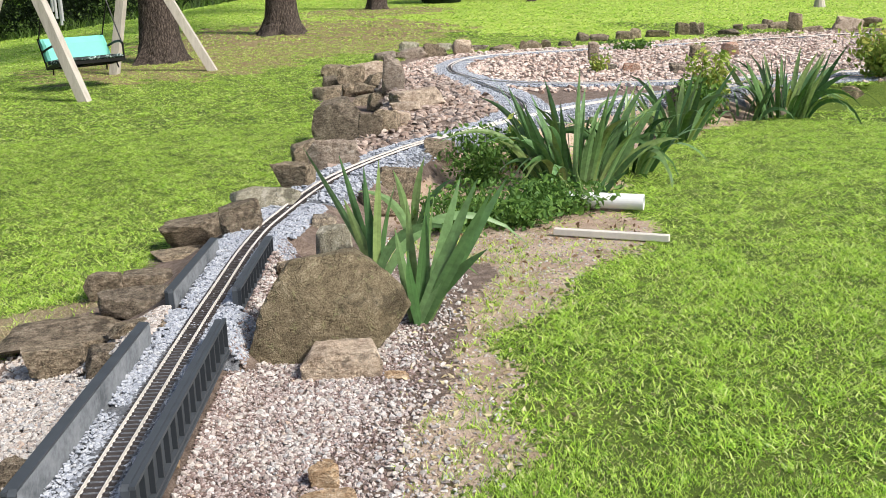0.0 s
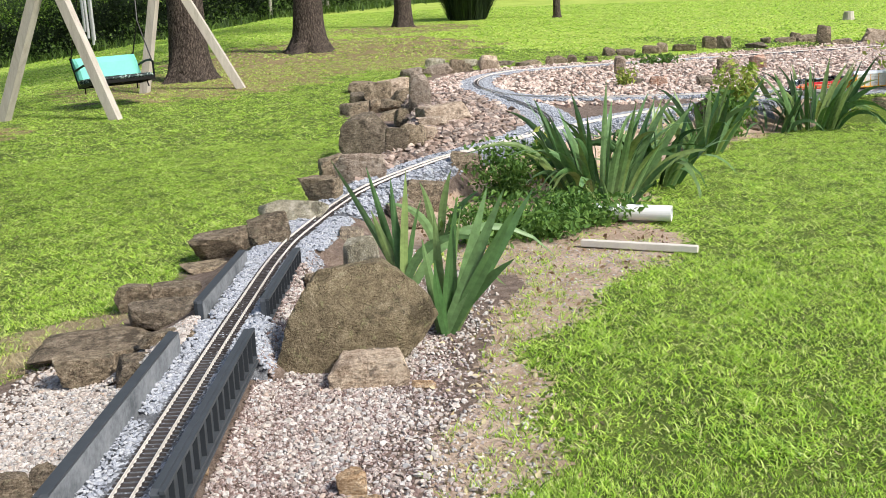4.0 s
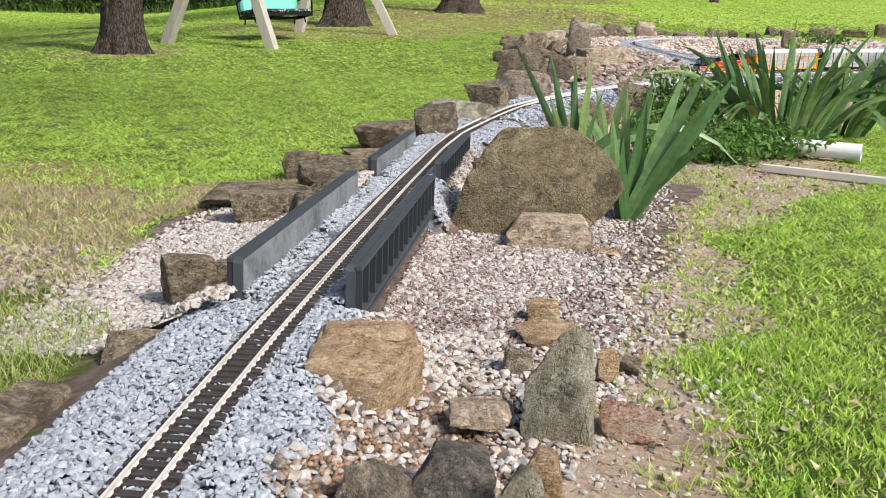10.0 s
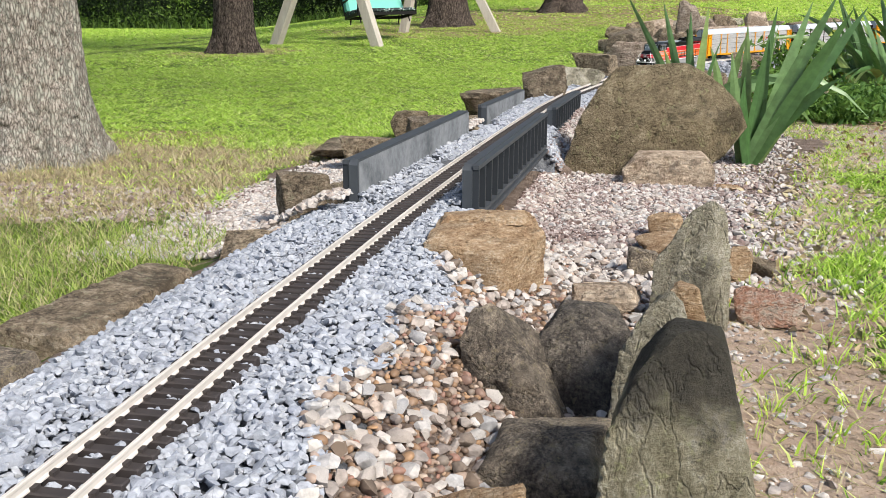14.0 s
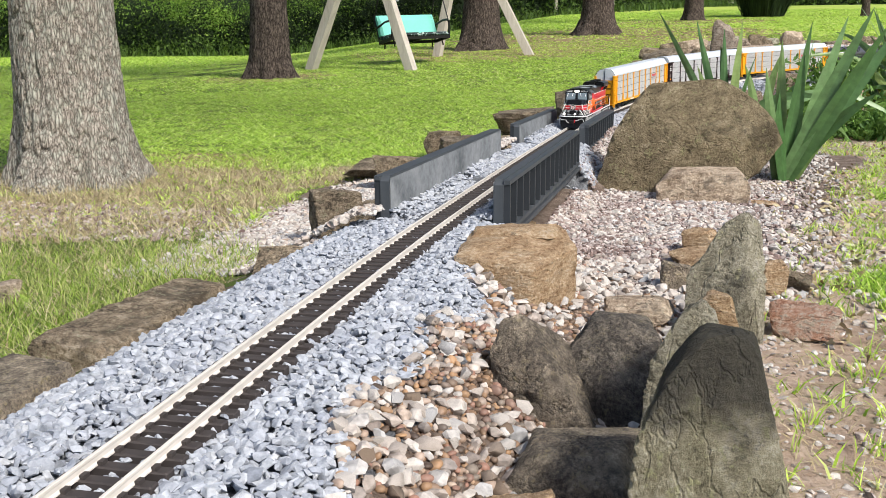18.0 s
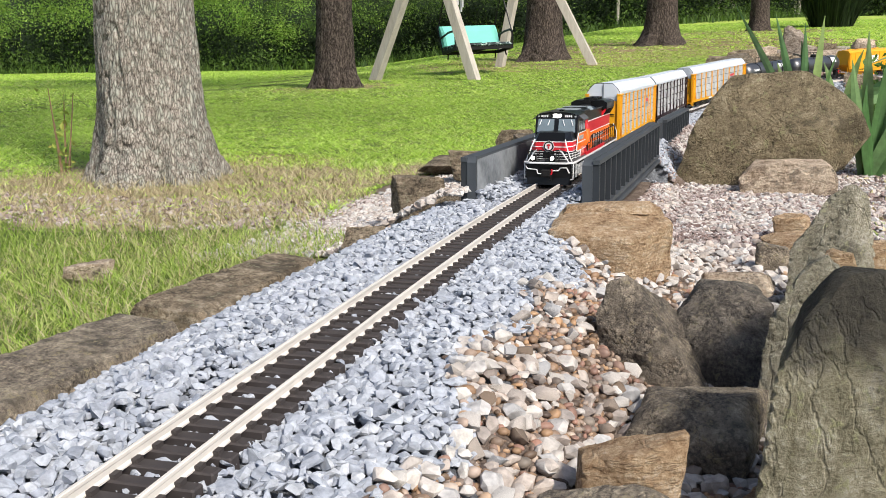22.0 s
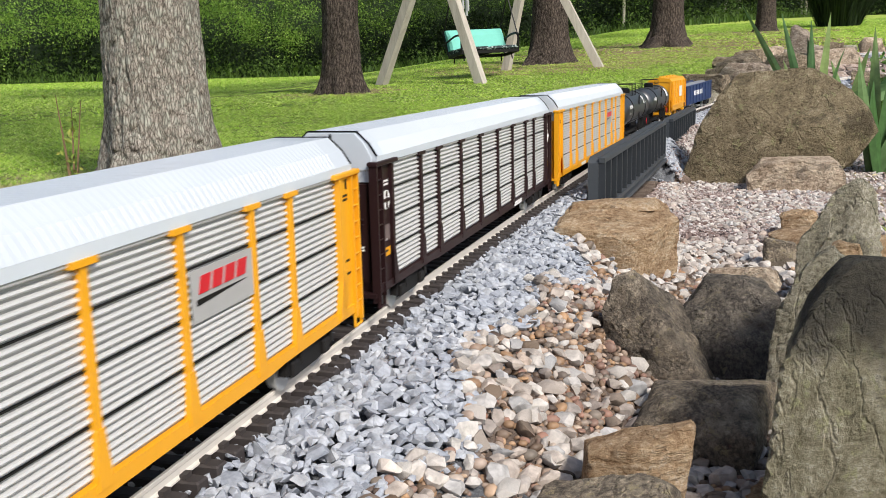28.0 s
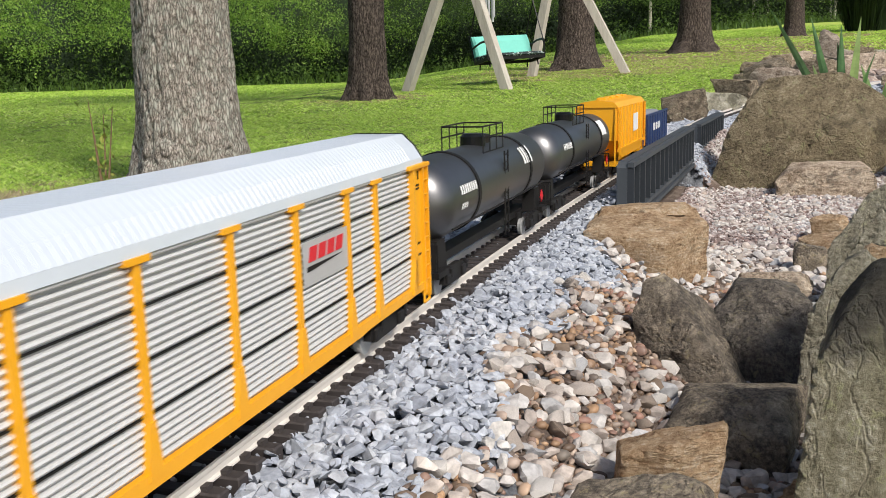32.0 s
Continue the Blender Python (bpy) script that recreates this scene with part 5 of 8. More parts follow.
for i in order:
    s = rng.uniform(0.0055, 0.0092)
    m = pose(x[i], y[i], float(surface(x[i], y[i])[0]) + s * 0.75, rng.uniform(-22, 22), rng.uniform(-22, 22), rng.uniform(0, 360)) @ Matrix.Scale(s, 4)
    shared("pebble", PEBBLES[i % 14], bank, m)

# gravel below the bridges and on the west bank
x, y = scatter(42000, 0.0, 0.62, 0.0, 1.75)
ok = (rng.uniform(size=len(x)) < np.clip((0.42 + 0.12 * y - x) / 0.22, 0.05, 1)) & (x > 0.015) & (x < 0.7 - 0.2 * y)
x, y = x[ok], y[ok]
r = rng.uniform(0.0026, 0.0052, len(x))
stones("gravel", x, y, surface(x, y) + r * 0.3, r, "fine_gravel", "fine purple brown gravel beside the bridge", "gravel", None, 0.8)
x, y = scatter(15000, 0.0, 0.62, -0.12, 1.7)
ok = (rng.uniform(size=len(x)) < np.clip((0.52 + 0.1 * y - x) / 0.25, 0.10, 1) * np.clip(0.35 + 1.4 * (patchy(x, y, 14.0, 3.0) - 0.35), 0.12, 1)) & (x > 0.02)
x, y = x[ok], y[ok]
r = rng.uniform(0.0035, 0.0075, len(x))
stones("gravel", x, y, surface(x, y) + r * 0.4, r, "pebble", "pale stones strewn over fine gravel", "gravel", None, 0.75)
x, y = scatter(15000, -0.60, -0.16, -0.05, 1.0)
ok = rng.uniform(size=len(x)) < np.clip((x + 0.62) / 0.2, 0, 1)
x, y = x[ok], y[ok]
r = rng.uniform(0.0032, 0.0075, len(x))
stones("gravel", x, y, surface(x, y) + r * 0.3 + 0.02 * np.clip((x + 0.4) / 0.2, 0, 1), r, "pebble", "pale gravel heaped against the bridge", "gravel", None, 0.75)
x, y = scatter(2600, -1.9, -0.5, 0.26, 0.62)
r = rng.uniform(0.0035, 0.0085, len(x))
stones("gravel", x, y, surface(x, y) + r * 0.1, r, "fine_gravel", "scattered gravel in thin dry grass", "gravel", None, 0.75)
# bed of the loop
x, y = scatter(5200, -0.1, 1.3, 2.3, 6.6)
d = side_of_track(x, y)
ok = (bed_amount(x, y) > 0.4) & (d > 0.13) & (x < np.interp(y, [2, 3, 3.6, 4.4, 5.6, 6.6], [0.0, 0.33, 0.7, 1.1, 1.05, 0.9]))
x, y = x[ok], y[ok]
r = rng.uniform(0.013, 0.030, len(x))
stones("dark_gravel", x, y, surface(x, y) + r * 0.3, r, "dark_pebble", "coarse dark brown stones filling the bed", "gravel", None, 0.7)
x, y = scatter(16000, 0.2, 6.5, 5.2, 12.0)
d = side_of_track(x, y)
ok = (bed_amount(x, y) > 0.3) & (d > 0.15) & ~((x < 1.1) & (y < 6.4))
x, y = x[ok], y[ok]
r = rng.uniform(0.012, 0.026, len(x))
stones("pink_gravel", x, y, surface(x, y) + r * 0.3, r, "pink_gravel", "pinkish tan gravel inside the loop", "gravel", None, 0.7)
x, y = scatter(15000, 0.30, 1.3, -1.1, 2.0)
ok = region(x, y) == 1
x, y = x[ok], y[ok]
r = rng.uniform(0.0015, 0.006, len(x)) * rng.uniform(0.5, 1.1, len(x))
stones("gravel", x, y, surface(x, y) + r * 0.2, r, "pebble", "stray gravel on bare soil", "gravel", None, 0.6)


# ---- grass ----
def tufted(x, y, per, spread):
    """Gathers points into tufts of per blades; gives the points and each one's tuft."""
    n = len(x) // per
    tuft = np.repeat(np.arange(n), per)
    return x[:n][tuft] + rng.normal(size=n * per) * spread, y[:n][tuft] + rng.normal(size=n * per) * spread, tuft


def blades(x, y, z, height, width, lean, mat, name, label, category="grass", plain_blade=False):
    """Bent blades: two lower triangles and a tip each; far off a single triangle."""
    n = len(x)
    a, b = rng.uniform(0, 2 * math.pi, n), rng.uniform(0, 2 * math.pi, n)
    side = np.stack([np.cos(a), np.sin(a), np.zeros(n)], 1) * (width / 2)[:, None]
    out = np.stack([np.cos(b), np.sin(b), np.zeros(n)], 1) * (lean * height)[:, None]
    base = np.stack([x, y, z - 0.003], 1)
    up = np.stack([np.zeros(n), np.zeros(n), height], 1)
    mid, tip = base + up * 0.55 + out * 0.35, base + up * 0.95 + out
    if plain_blade:
        v = np.stack([base - side, base + side, tip], 1)
        ob = new(name, fast_mesh(name, v.reshape(-1, 3), np.arange(n * 3).reshape(-1, 3), M[mat]))
        return tagged(ob, label, category, kind="stuff")
    v = np.stack([base - side, base + side, mid - side * 0.8, mid + side * 0.8, tip], 1)
    k = (np.arange(n) * 5)[:, None, None]
    tris = np.array([(0, 1, 3), (0, 3, 2), (2, 3, 4)])[None] + k
    ob = new(name, fast_mesh(name, v.reshape(-1, 3), tris, M[mat]))
    return tagged(ob, label, category, kind="stuff")


def fan_points(r0, r1, per_m2, spread=0.78):
    n = int(per_m2 * spread * (r1 * r1 - r0 * r0))
    r = np.sqrt(rng.uniform(r0 * r0, r1 * r1, n))
    a = rng.uniform(-spread, spread, n)
    return 0.3 + r * np.sin(a - 0.12), -1.2 + r * np.cos(a - 0.12)


for r0, r1, per, h, w in ((0.5, 1.6, 90000, 0.0125, 0.0027), (1.6, 3.2, 48000, 0.012, 0.0038), (3.2, 6.5, 24000, 0.011, 0.0078), (6.5, 13, 5200, 0.013, 0.015), (13, 30, 700, 0.020, 0.034)):
    x, y = fan_points(r0, r1, per)
    reg = region(x, y)
    thin = patchy(x, y, 5.0, 1.0) * 0.4 + patchy(x, y, 23.0, 3.0) * 0.6
    ok = ((reg == 0) | (reg == 6)) & (rng.uniform(size=len(x)) < 0.30 + 1.0 * thin)
    edge = (reg == 1) & (rng.uniform(size=len(x)) < 0.10 * (x > 0.5)) | (reg == 4) & (rng.uniform(size=len(x)) < 0.10) | (reg == 5) & (rng.uniform(size=len(x)) < 0.35)
    ok |= edge
    west = (x < 0) & (y < 0.35)
    xs, ys, tuft = tufted(x[ok & ~west], y[ok & ~west], 4, w * 1.6)
    hh = h * rng.uniform(0.6, 1.2, len(xs)) * rng.uniform(0.45, 1.5, tuft.max() + 1)[tuft] * (0.65 + 0.7 * patchy(xs, ys, 16.0, 1.0))
    blades(xs, ys, surface(xs, ys), hh, w * rng.uniform(0.6, 1.3, len(xs)), rng.uniform(0.35, 1.35, len(xs)) * (1.0 if r0 < 1 else 1.6 if r0 < 3 else 2.8), "grass", "lawn_grass", "short bright green mown lawn grass", plain_blade=r0 > 3)
    ok = ((reg == 0) & (rng.uniform(size=len(x)) < 0.05)) | ((reg == 4) & (rng.uniform(size=len(x)) < 0.45)) | ((reg == 1) & (rng.uniform(size=len(x)) < 0.03)) | ((reg == 5) & (rng.uniform(size=len(x)) < 0.20))
    xs, ys = x[ok], y[ok]
    blades(xs, ys, surface(xs, ys), h * rng.uniform(0.5, 1.2, len(xs)), w * 0.5 * rng.uniform(0.6, 1.2, len(xs)), rng.uniform(0.8, 2.2, len(xs)), "straw", "dry_grass", "dry straw coloured grass and clippings", plain_blade=r0 > 3)
# longer grass along the west edge of the ballast
x, y = scatter(34000, -1.25, -0.27, -0.95, 0.36)
ok = (x < west_edge(y) + 0.012 * np.sin(y * 23)) & (rng.uniform(size=len(x)) < np.clip((0.30 - y) * 3, 0.1, 1))
x, y = x[ok], y[ok]
blades(x, y, surface(x, y), rng.uniform(0.010, 0.032, len(x)), rng.uniform(0.0012, 0.0022, len(x)), rng.uniform(0.3, 1.3, len(x)), "dull_grass", "long_grass", "longer uncut grass beside the stones")


x, y = scatter(11000, -1.9, -0.3, 0.22, 1.25)
ok = (region(x, y) == 4) & (rng.uniform(size=len(x)) < np.clip(0.15 + 1.3 * patchy(x, y, 6.0, 4.0), 0, 1))
x, y = x[ok], y[ok]
blades(x, y, surface(x, y), rng.uniform(0.01, 0.045, len(x)), rng.uniform(0.0012, 0.0024, len(x)), rng.uniform(0.3, 2.0, len(x)), "straw", "dry_grass", "standing dry straw coloured grass by the tree")
x, y = scatter(7000, -0.95, -0.27, -0.95, 0.3)
ok = x < west_edge(y) - 0.01
x, y = x[ok], y[ok]
blades(x, y, surface(x, y), rng.uniform(0.008, 0.03, len(x)), rng.uniform(0.0010, 0.0018, len(x)), rng.uniform(0.8, 2.5, len(x)), "straw", "dry_grass", "dead straw lying in the longer grass")


# ---- leaves and bushes ----
def sword(length, width, bend, turn_deg, tilt_deg, twist=0.0, flat=False):
    """An iris leaf: a long tapering blade with a keel, bending over at its end."""
    n = 9
    v, f = [], []
    for i in range(n + 1):
        t = i / n
        w = width * (0.62 + 1.1 * t * (1 - t)) * (1 - t**4) / 2 + 0.0006
        ang = math.radians(tilt_deg) + bend * t * t
        p = Vector((math.sin(ang) * length * t, 0, math.cos(ang) * length * t)) if i else Vector((0, 0, 0))
        c, s = math.cos(twist * t), math.sin(twist * t)
        a2 = ang + bend * t * t * 0.6
        wide = Vector((math.cos(a2) * c, s, -math.sin(a2) * c)) if flat else Vector((0, c, s))
        thick = Vector((0, 1, 0)) if flat else Vector((math.cos(a2), 0, -math.sin(a2)))
        v += [p - wide * w, p + thick * (0.16 * w + 0.0002), p + wide * w, p + thick * (0.16 * w - 0.0008)]
    for i in range(n):
        for a, b in ((0, 1), (1, 2), (2, 3), (3, 0)):
            f.append((i * 4 + a, i * 4 + b, i * 4 + 4 + b, i * 4 + 4 + a))
    m = Matrix.Rotation(math.radians(turn_deg), 4, "Z")
    return [m @ p for p in v], f


def iris_clump(x, y, spread, count, height, label, seed, mat="iris_single", width=0.03):
    r = random.Random(seed)
    c = thing("iris_plant", label, "plant", pose(x, y, float(surface(x, y)[0]) - 0.01), "iris clumps in the bed")
    for k in range(count):
        g = Geo()
        a, d = r.uniform(0, 360), spread * math.sqrt(r.random())
        tilt = r.uniform(1, 20) + 20 * d / max(spread, 1e-3)
        v, f = sword(height * r.uniform(0.6, 1.08), width * r.uniform(0.7, 1.2), r.choice([0.0, 0.1, 0.2, 0.5, 0.9, 1.3]) * r.uniform(0.5, 1.1), a, tilt, r.uniform(-0.5, 0.5), r.random() < 0.5)
        g.add([p + Vector((d * math.cos(math.radians(a)), d * math.sin(math.radians(a)), 0)) for p in v], f)
        part("leaf", g, M[mat], c)
    return c


def iris_fan(x, y, rows, label, width=0.036, turn=0):
    """A flat fan of sword leaves: rows of lean in degrees, length and bend."""
    c = thing("iris_plant", label, "plant", pose(x, y, float(surface(x, y)[0]) - 0.01, 0, 0, turn), "iris clumps in the bed")
    for k, (lean, length, bend) in enumerate(rows):
        v, f = sword(length, width * (0.8 + 0.3 * math.sin(k * 3.3) ** 2), bend, (0 if lean >= 0 else 180) + 34 * math.sin(k * 5.1), abs(lean), 0.5 * math.sin(k * 2.1), True)
        g = Geo().add([p + Vector((0.012 * (k % 3 - 1), 0.02 * math.sin(k * 1.7), 0)) for p in v], f)
        part("leaf", g, M["iris_single"], c)
    return c


iris_fan(0.455, 1.06, [(-9, 0.27, 0.0), (-3, 0.33, 0.0), (3, 0.30, 0.0), (8, 0.37, 0.0), (13, 0.34, 0.0), (18, 0.40, 0.0), (23, 0.43, 0.0), (28, 0.41, 0.0), (33, 0.44, 0.0), (10, 0.27, 1.1), (-14, 0.22, -0.1), (26, 0.33, 0.0), (38, 0.30, 0.1)], "broad green iris fan growing beside the boulder", 0.036, 12)
iris_fan(0.345, 1.46, [(-3, 0.36, 0.0), (-16, 0.40, 0.0), (-28, 0.47, 0.02), (4, 0.38, 0.0), (10, 0.30, 0.1), (-9, 0.32, 0.0), (16, 0.34, 0.8), (-22, 0.28, 0.0), (30, 0.47, 0.88)], "tall green iris leaves behind the boulder", 0.033, 8)
iris_fan(0.46, 2.0, [(-6, 0.26, 0.1), (5, 0.30, 0.1), (14, 0.26, 0.3), (-15, 0.27, 0.5)], "small iris fan in the flower bed", 0.04, 5)
iris_clump(1.22, 2.95, 0.20, 90, 0.50, "dense clump of long arching green iris leaves", 5, width=0.040)
iris_clump(1.52, 3.15, 0.12, 34, 0.42, "clump of arching green iris leaves", 6, width=0.040)
iris_clump(2.02, 4.05, 0.12, 30, 0.46, "upright iris clump with some yellowed leaves", 7, width=0.040)
iris_clump(2.98, 4.88, 0.20, 60, 0.50, "green iris clump at the edge of the bed", 8, width=0.040)
iris_clump(2.66, 4.75, 0.12, 18, 0.34, "small iris clump at the edge of the bed", 9, width=0.027)
iris_clump(1.17, 2.42, 0.04, 10, 0.22, "young iris shoots beside the pipe", 10, width=0.022)


def leaf_cloud(x, y, z, size, mats, name, label, category, upright=0.3, index=None, kind="stuff"):
    """Leaves as bent diamonds at random turns; size: their length."""
    n = len(x)
    rot = turns(n)
    shape = np.array([(-0.5, 0, 0), (0, 0.26, 0.10), (0.5, 0, 0), (0, -0.26, 0.10)])
    v = np.einsum("nij,kj->nki", rot, shape) * size[:, None, None]
    v += np.stack([x, y, z], 1)[:, None, :]
    tris = np.array([(0, 1, 2), (0, 2, 3)])[None] + (np.arange(n) * 4)[:, None, None]
    ob = new(name, fast_mesh(name, v.reshape(-1, 3), tris, mats))
    return tagged(ob, label, category, kind=kind)


def shrub(x, y, rx, ry, h, count, leaf, mat, name, label, seed, stems=9):
    """Stems with leaves along them, gaps between."""
    r = np.random.default_rng(seed)
    base = float(surface(x, y)[0])
    c = thing(name, label, "plant", pose(x, y, base))
    g = Geo()
    lx, ly, lz = [], [], []
    for k in range(stems):
        a, d = r.uniform(0, 2 * math.pi), r.uniform(0.2, 1)
        tip = Vector((rx * d * math.cos(a), ry * d * math.sin(a), h * r.uniform(0.55, 1.05)))
        root = Vector((tip.x * 0.25, tip.y * 0.25, -0.01))
        g.tube(root, tip, 0.004, 0.0012, 5)
        t = r.uniform(0.15, 1.05, count // stems)
        for axis, out in zip(range(3), (lx, ly, lz)):
            out.append(root[axis] + (tip[axis] - root[axis]) * t + r.normal(size=len(t)) * (0.25 * rx if axis < 2 else 0.05 * h))
    part("stem", g, M["dead_leaf"] if mat != "weed" else M["weed"], c)
    lx, ly, lz = np.concatenate(lx), np.concatenate(ly), np.maximum(np.concatenate(lz), 0.005)
    ob = leaf_cloud(lx, ly, lz, leaf * r.uniform(0.6, 1.4, len(lx)), M[mat], "foliage", "", "")
    ob.parent = c
    return c


shrub(0.80, 2.92, 0.17, 0.15, 0.26, 1300, 0.028, "weed", "weed_bush", "dark green leafy weed bush beside the bank", 1, 14)
shrub(1.02, 2.35, 0.22, 0.20, 0.12, 1500, 0.030, "weed", "ground_cover", "low green leafy ground cover in the flower bed", 2, 30)
shrub(0.82, 2.15, 0.22, 0.18, 0.10, 1300, 0.028, "weed", "ground_cover", "low green leafy ground cover in the flower bed", 3, 30)
shrub(0.62, 2.05, 0.16, 0.22, 0.16, 900, 0.026, "weed", "weed_bush", "wispy green weeds behind the iris", 4, 20)
shrub(2.42, 4.75, 0.16, 0.14, 0.40, 700, 0.045, "yellow_weed", "weed_bush", "tall yellow green weed with small blooms", 5, 9)
shrub(2.30, 4.55, 0.18, 0.16, 0.28, 700, 0.045, "weed", "weed_bush", "leafy green weed between iris clumps", 6, 10)
shrub(3.95, 5.40, 0.26, 0.24, 0.36, 1500, 0.05, "yellow_weed", "feathery_plant", "feathery yellow green plant at the bed edge", 7, 26)
shrub(2.15, 6.75, 0.10, 0.08, 0.14, 220, 0.04, "yellow_weed", "small_weed", "small yellow flowering weed in gravel", 8, 7)
shrub(1.00, 3.30, 0.10, 0.10, 0.26, 260, 0.045, "yellow_weed", "small_weed", "yellow green sprig above the weeds", 9, 6)
shrub(3.05, 9.3, 0.25, 0.12, 0.10, 260, 0.05, "weed", "small_weed", "low green weed by the upright stone", 10, 9)
shrub(-1.70, 0.98, 0.08, 0.06, 0.27, 48, 0.024, "yellow_weed", "sapling", "thin sapling with few leaves beside the trunk", 11, 4)

# mulch chips and dead leaves in the bed
x, y = scatter(2600, 0.35, 2.6, 1.2, 4.6)
ok = (region(x, y) == 1)
x, y = x[ok], y[ok]
leaf_cloud(x, y, surface(x, y) + 0.006, rng.uniform(0.008, 0.026, len(x)), M["dead_leaf"], "leaf_litter", "brown dead leaves and bark chips on the soil", "leaf litter")
x, y = scatter(420, 0.40, 0.75, -0.3, 1.3)
leaf_cloud(x, y, surface(x, y) + 0.004, rng.uniform(0.008, 0.025, len(x)), M["straw"], "leaf_litter", "dry bits of leaf on bare soil", "leaf litter")
x, y = scatter(9500, 0.31, 0.85, -1.1, 1.9)
ok = (region(x, y) == 1) & (rng.uniform(size=len(x)) < 0.25 + patchy(x, y, 11.0, 5.0))
x, y = x[ok], y[ok]
blades(x, y, surface(x, y) + 0.002, rng.uniform(0.004, 0.012, len(x)), rng.uniform(0.0008, 0.0016, len(x)), rng.uniform(1.5, 5.0, len(x)), "straw", "dry_grass", "dead straw strewn over bare soil")
x, y = scatter(800, 0.33, 0.85, -1.1, 1.9)
ok = (region(x, y) == 1)
x, y, _ = tufted(x[ok], y[ok], 1, 0.001)
x, y, _ = np.repeat(x, 8) + rng.normal(size=len(x) * 8) * 0.006, np.repeat(y, 8) + rng.normal(size=len(y) * 8) * 0.006, 0
blades(x, y, surface(x, y), rng.uniform(0.008, 0.026, len(x)), rng.uniform(0.0014, 0.003, len(x)), rng.uniform(0.4, 1.4, len(x)), "grass", "grass_sprigs", "sparse green sprigs on bare soil")
dry = thing("dry_leaf", "curled brown dead leaf on the gravel", "leaf", pose(0.272, 0.285, -0.018, 0, 0, 30))
g = Geo()
for k in range(7):
    a = k * 0.9
    v, f = sword(0.017 + 0.004 * (k % 3), 0.007, 0.9, math.degrees(a), 66)
    g.add(v, f)
part("leaf_blade", g, M["dead_leaf"], dry)

# pipe and board by the lawn
pipe = thing("pipe", "short white plastic pipe lying on the grass", "pipe", pose(1.08, 2.36, 0.012, 0, 0, -22))
part("pipe_wall", Geo().lathe([(0.026, 0), (0.031, 0), (0.031, 0.30), (0.026, 0.30), (0.026, 0)], (0, 0, 0), "x", 24), M["pvc"], pipe)
board = thing("board", "thin weathered white board lying in the soil", "board", pose(0.955, 1.93, -0.012, 0, 0, -24))
part("plank", Geo().box(0, 0.40, -0.012, 0.012, -0.012, 0.012, 0.002), M["plank"], board)


# ---- trees ----
def trunk_mesh(r, h, flare, seed, ridges, n=40, rings=34):
    """A trunk with flared roots and plates of bark between upright cracks."""
    rr = np.random.default_rng(seed)
    v, f = [], []
    ph = rr.uniform(0, 6, 6)
    pitch = 0.062 * r / 0.135
    for j in range(rings + 1):
        t = j / rings
        z = h * t**2.4 - 0.06
        rad = r * (1 - 0.28 * t**1.4) + flare * r * math.exp(-z / (0.55 * r + 0.05))
        for i in range(n):
            a = 2 * math.pi * i / n
            root = 1 + 0.24 * math.exp(-z / (0.7 * r)) * (0.5 * math.sin(5 * a + ph[0]) + 0.3 * math.sin(3 * a + ph[1]) + 0.3 * math.sin(9 * a + ph[3]))
            p = Vector((math.cos(a) * r / pitch, math.sin(a) * r / pitch, z * 0.32 / pitch + seed * 7))
            warp = noise.noise(p * 1.3) * 0.35
            crack = abs(noise.noise(Vector((p.x * 3.1 + warp, p.y * 3.1 - warp, p.z * 2.6))))
            plate = min(1.0, crack / 0.16)
            bark = 1 + ridges * 0.5 * noise.noise(p) + ridges * 0.75 * (plate - 0.6) + ridges * 0.22 * noise.noise(p * 6)
            v.append((rad * root * bark * math.cos(a) + 0.004 * h * math.sin(2 * t + ph[2]), rad * root * bark * math.sin(a), z))
    f = [(j * n + i, j * n + (i + 1) % n, (j + 1) * n + (i + 1) % n, (j + 1) * n + i) for j in range(rings) for i in range(n)]
    f.append(tuple(range(rings * n, rings * n + n)))
    return v, f


def tree(x, y, r, h, flare, seed, mat, label, leaves=3200):
    c = thing("tree", label, "tree", pose(x, y, float(surface(x, y)[0])), "trees on the lawn")
    g = Geo()
    v, f = trunk_mesh(r, h, flare, seed, 0.09, *((220, 320) if y < 2 else (110, 130)))
    g.add(v, f)
    part("trunk", g, M[mat], c, smooth=True)
    rr = np.random.default_rng(seed)
    lx, ly, lz = [], [], []
    for k in range(9):
        a = rr.uniform(0, 2 * math.pi)
        z0 = h * rr.uniform(0.62, 0.98)
        out = rr.uniform(1.2, 3.0)
        p0, p1 = Vector((0, 0, z0)), Vector((out * math.cos(a), out * math.sin(a), z0 + rr.uniform(0.6, 1.8)))
        mid = p0.lerp(p1, 0.5) + Vector((0, 0, 0.25))
        limb = Geo().tube(p0, mid, r * 0.32, r * 0.2, 8).tube(mid, p1, r * 0.2, r * 0.06, 8)
        part("limb", limb, M[mat], c)
        n = leaves // 9
        cl = rr.integers(0, 6, n)
        cen = [p0.lerp(p1, 0.45 + 0.11 * i) + Vector(rr.normal(size=3) * 0.35) for i in range(6)]
        cen = np.array([q[:] for q in cen])
        q = cen[cl] + rr.normal(size=(n, 3)) * 0.40
        lx.append(q[:, 0]), ly.append(q[:, 1]), lz.append(q[:, 2])
    # the crown stays out of view; its leaf count sets the shade on the lawn
    ob = leaf_cloud(np.concatenate(lx), np.concatenate(ly), np.concatenate(lz), rr.uniform(0.13, 0.28, 9 * (leaves // 9)), M["leaf"], "crown", "", "")
    ob.parent = c
    return c


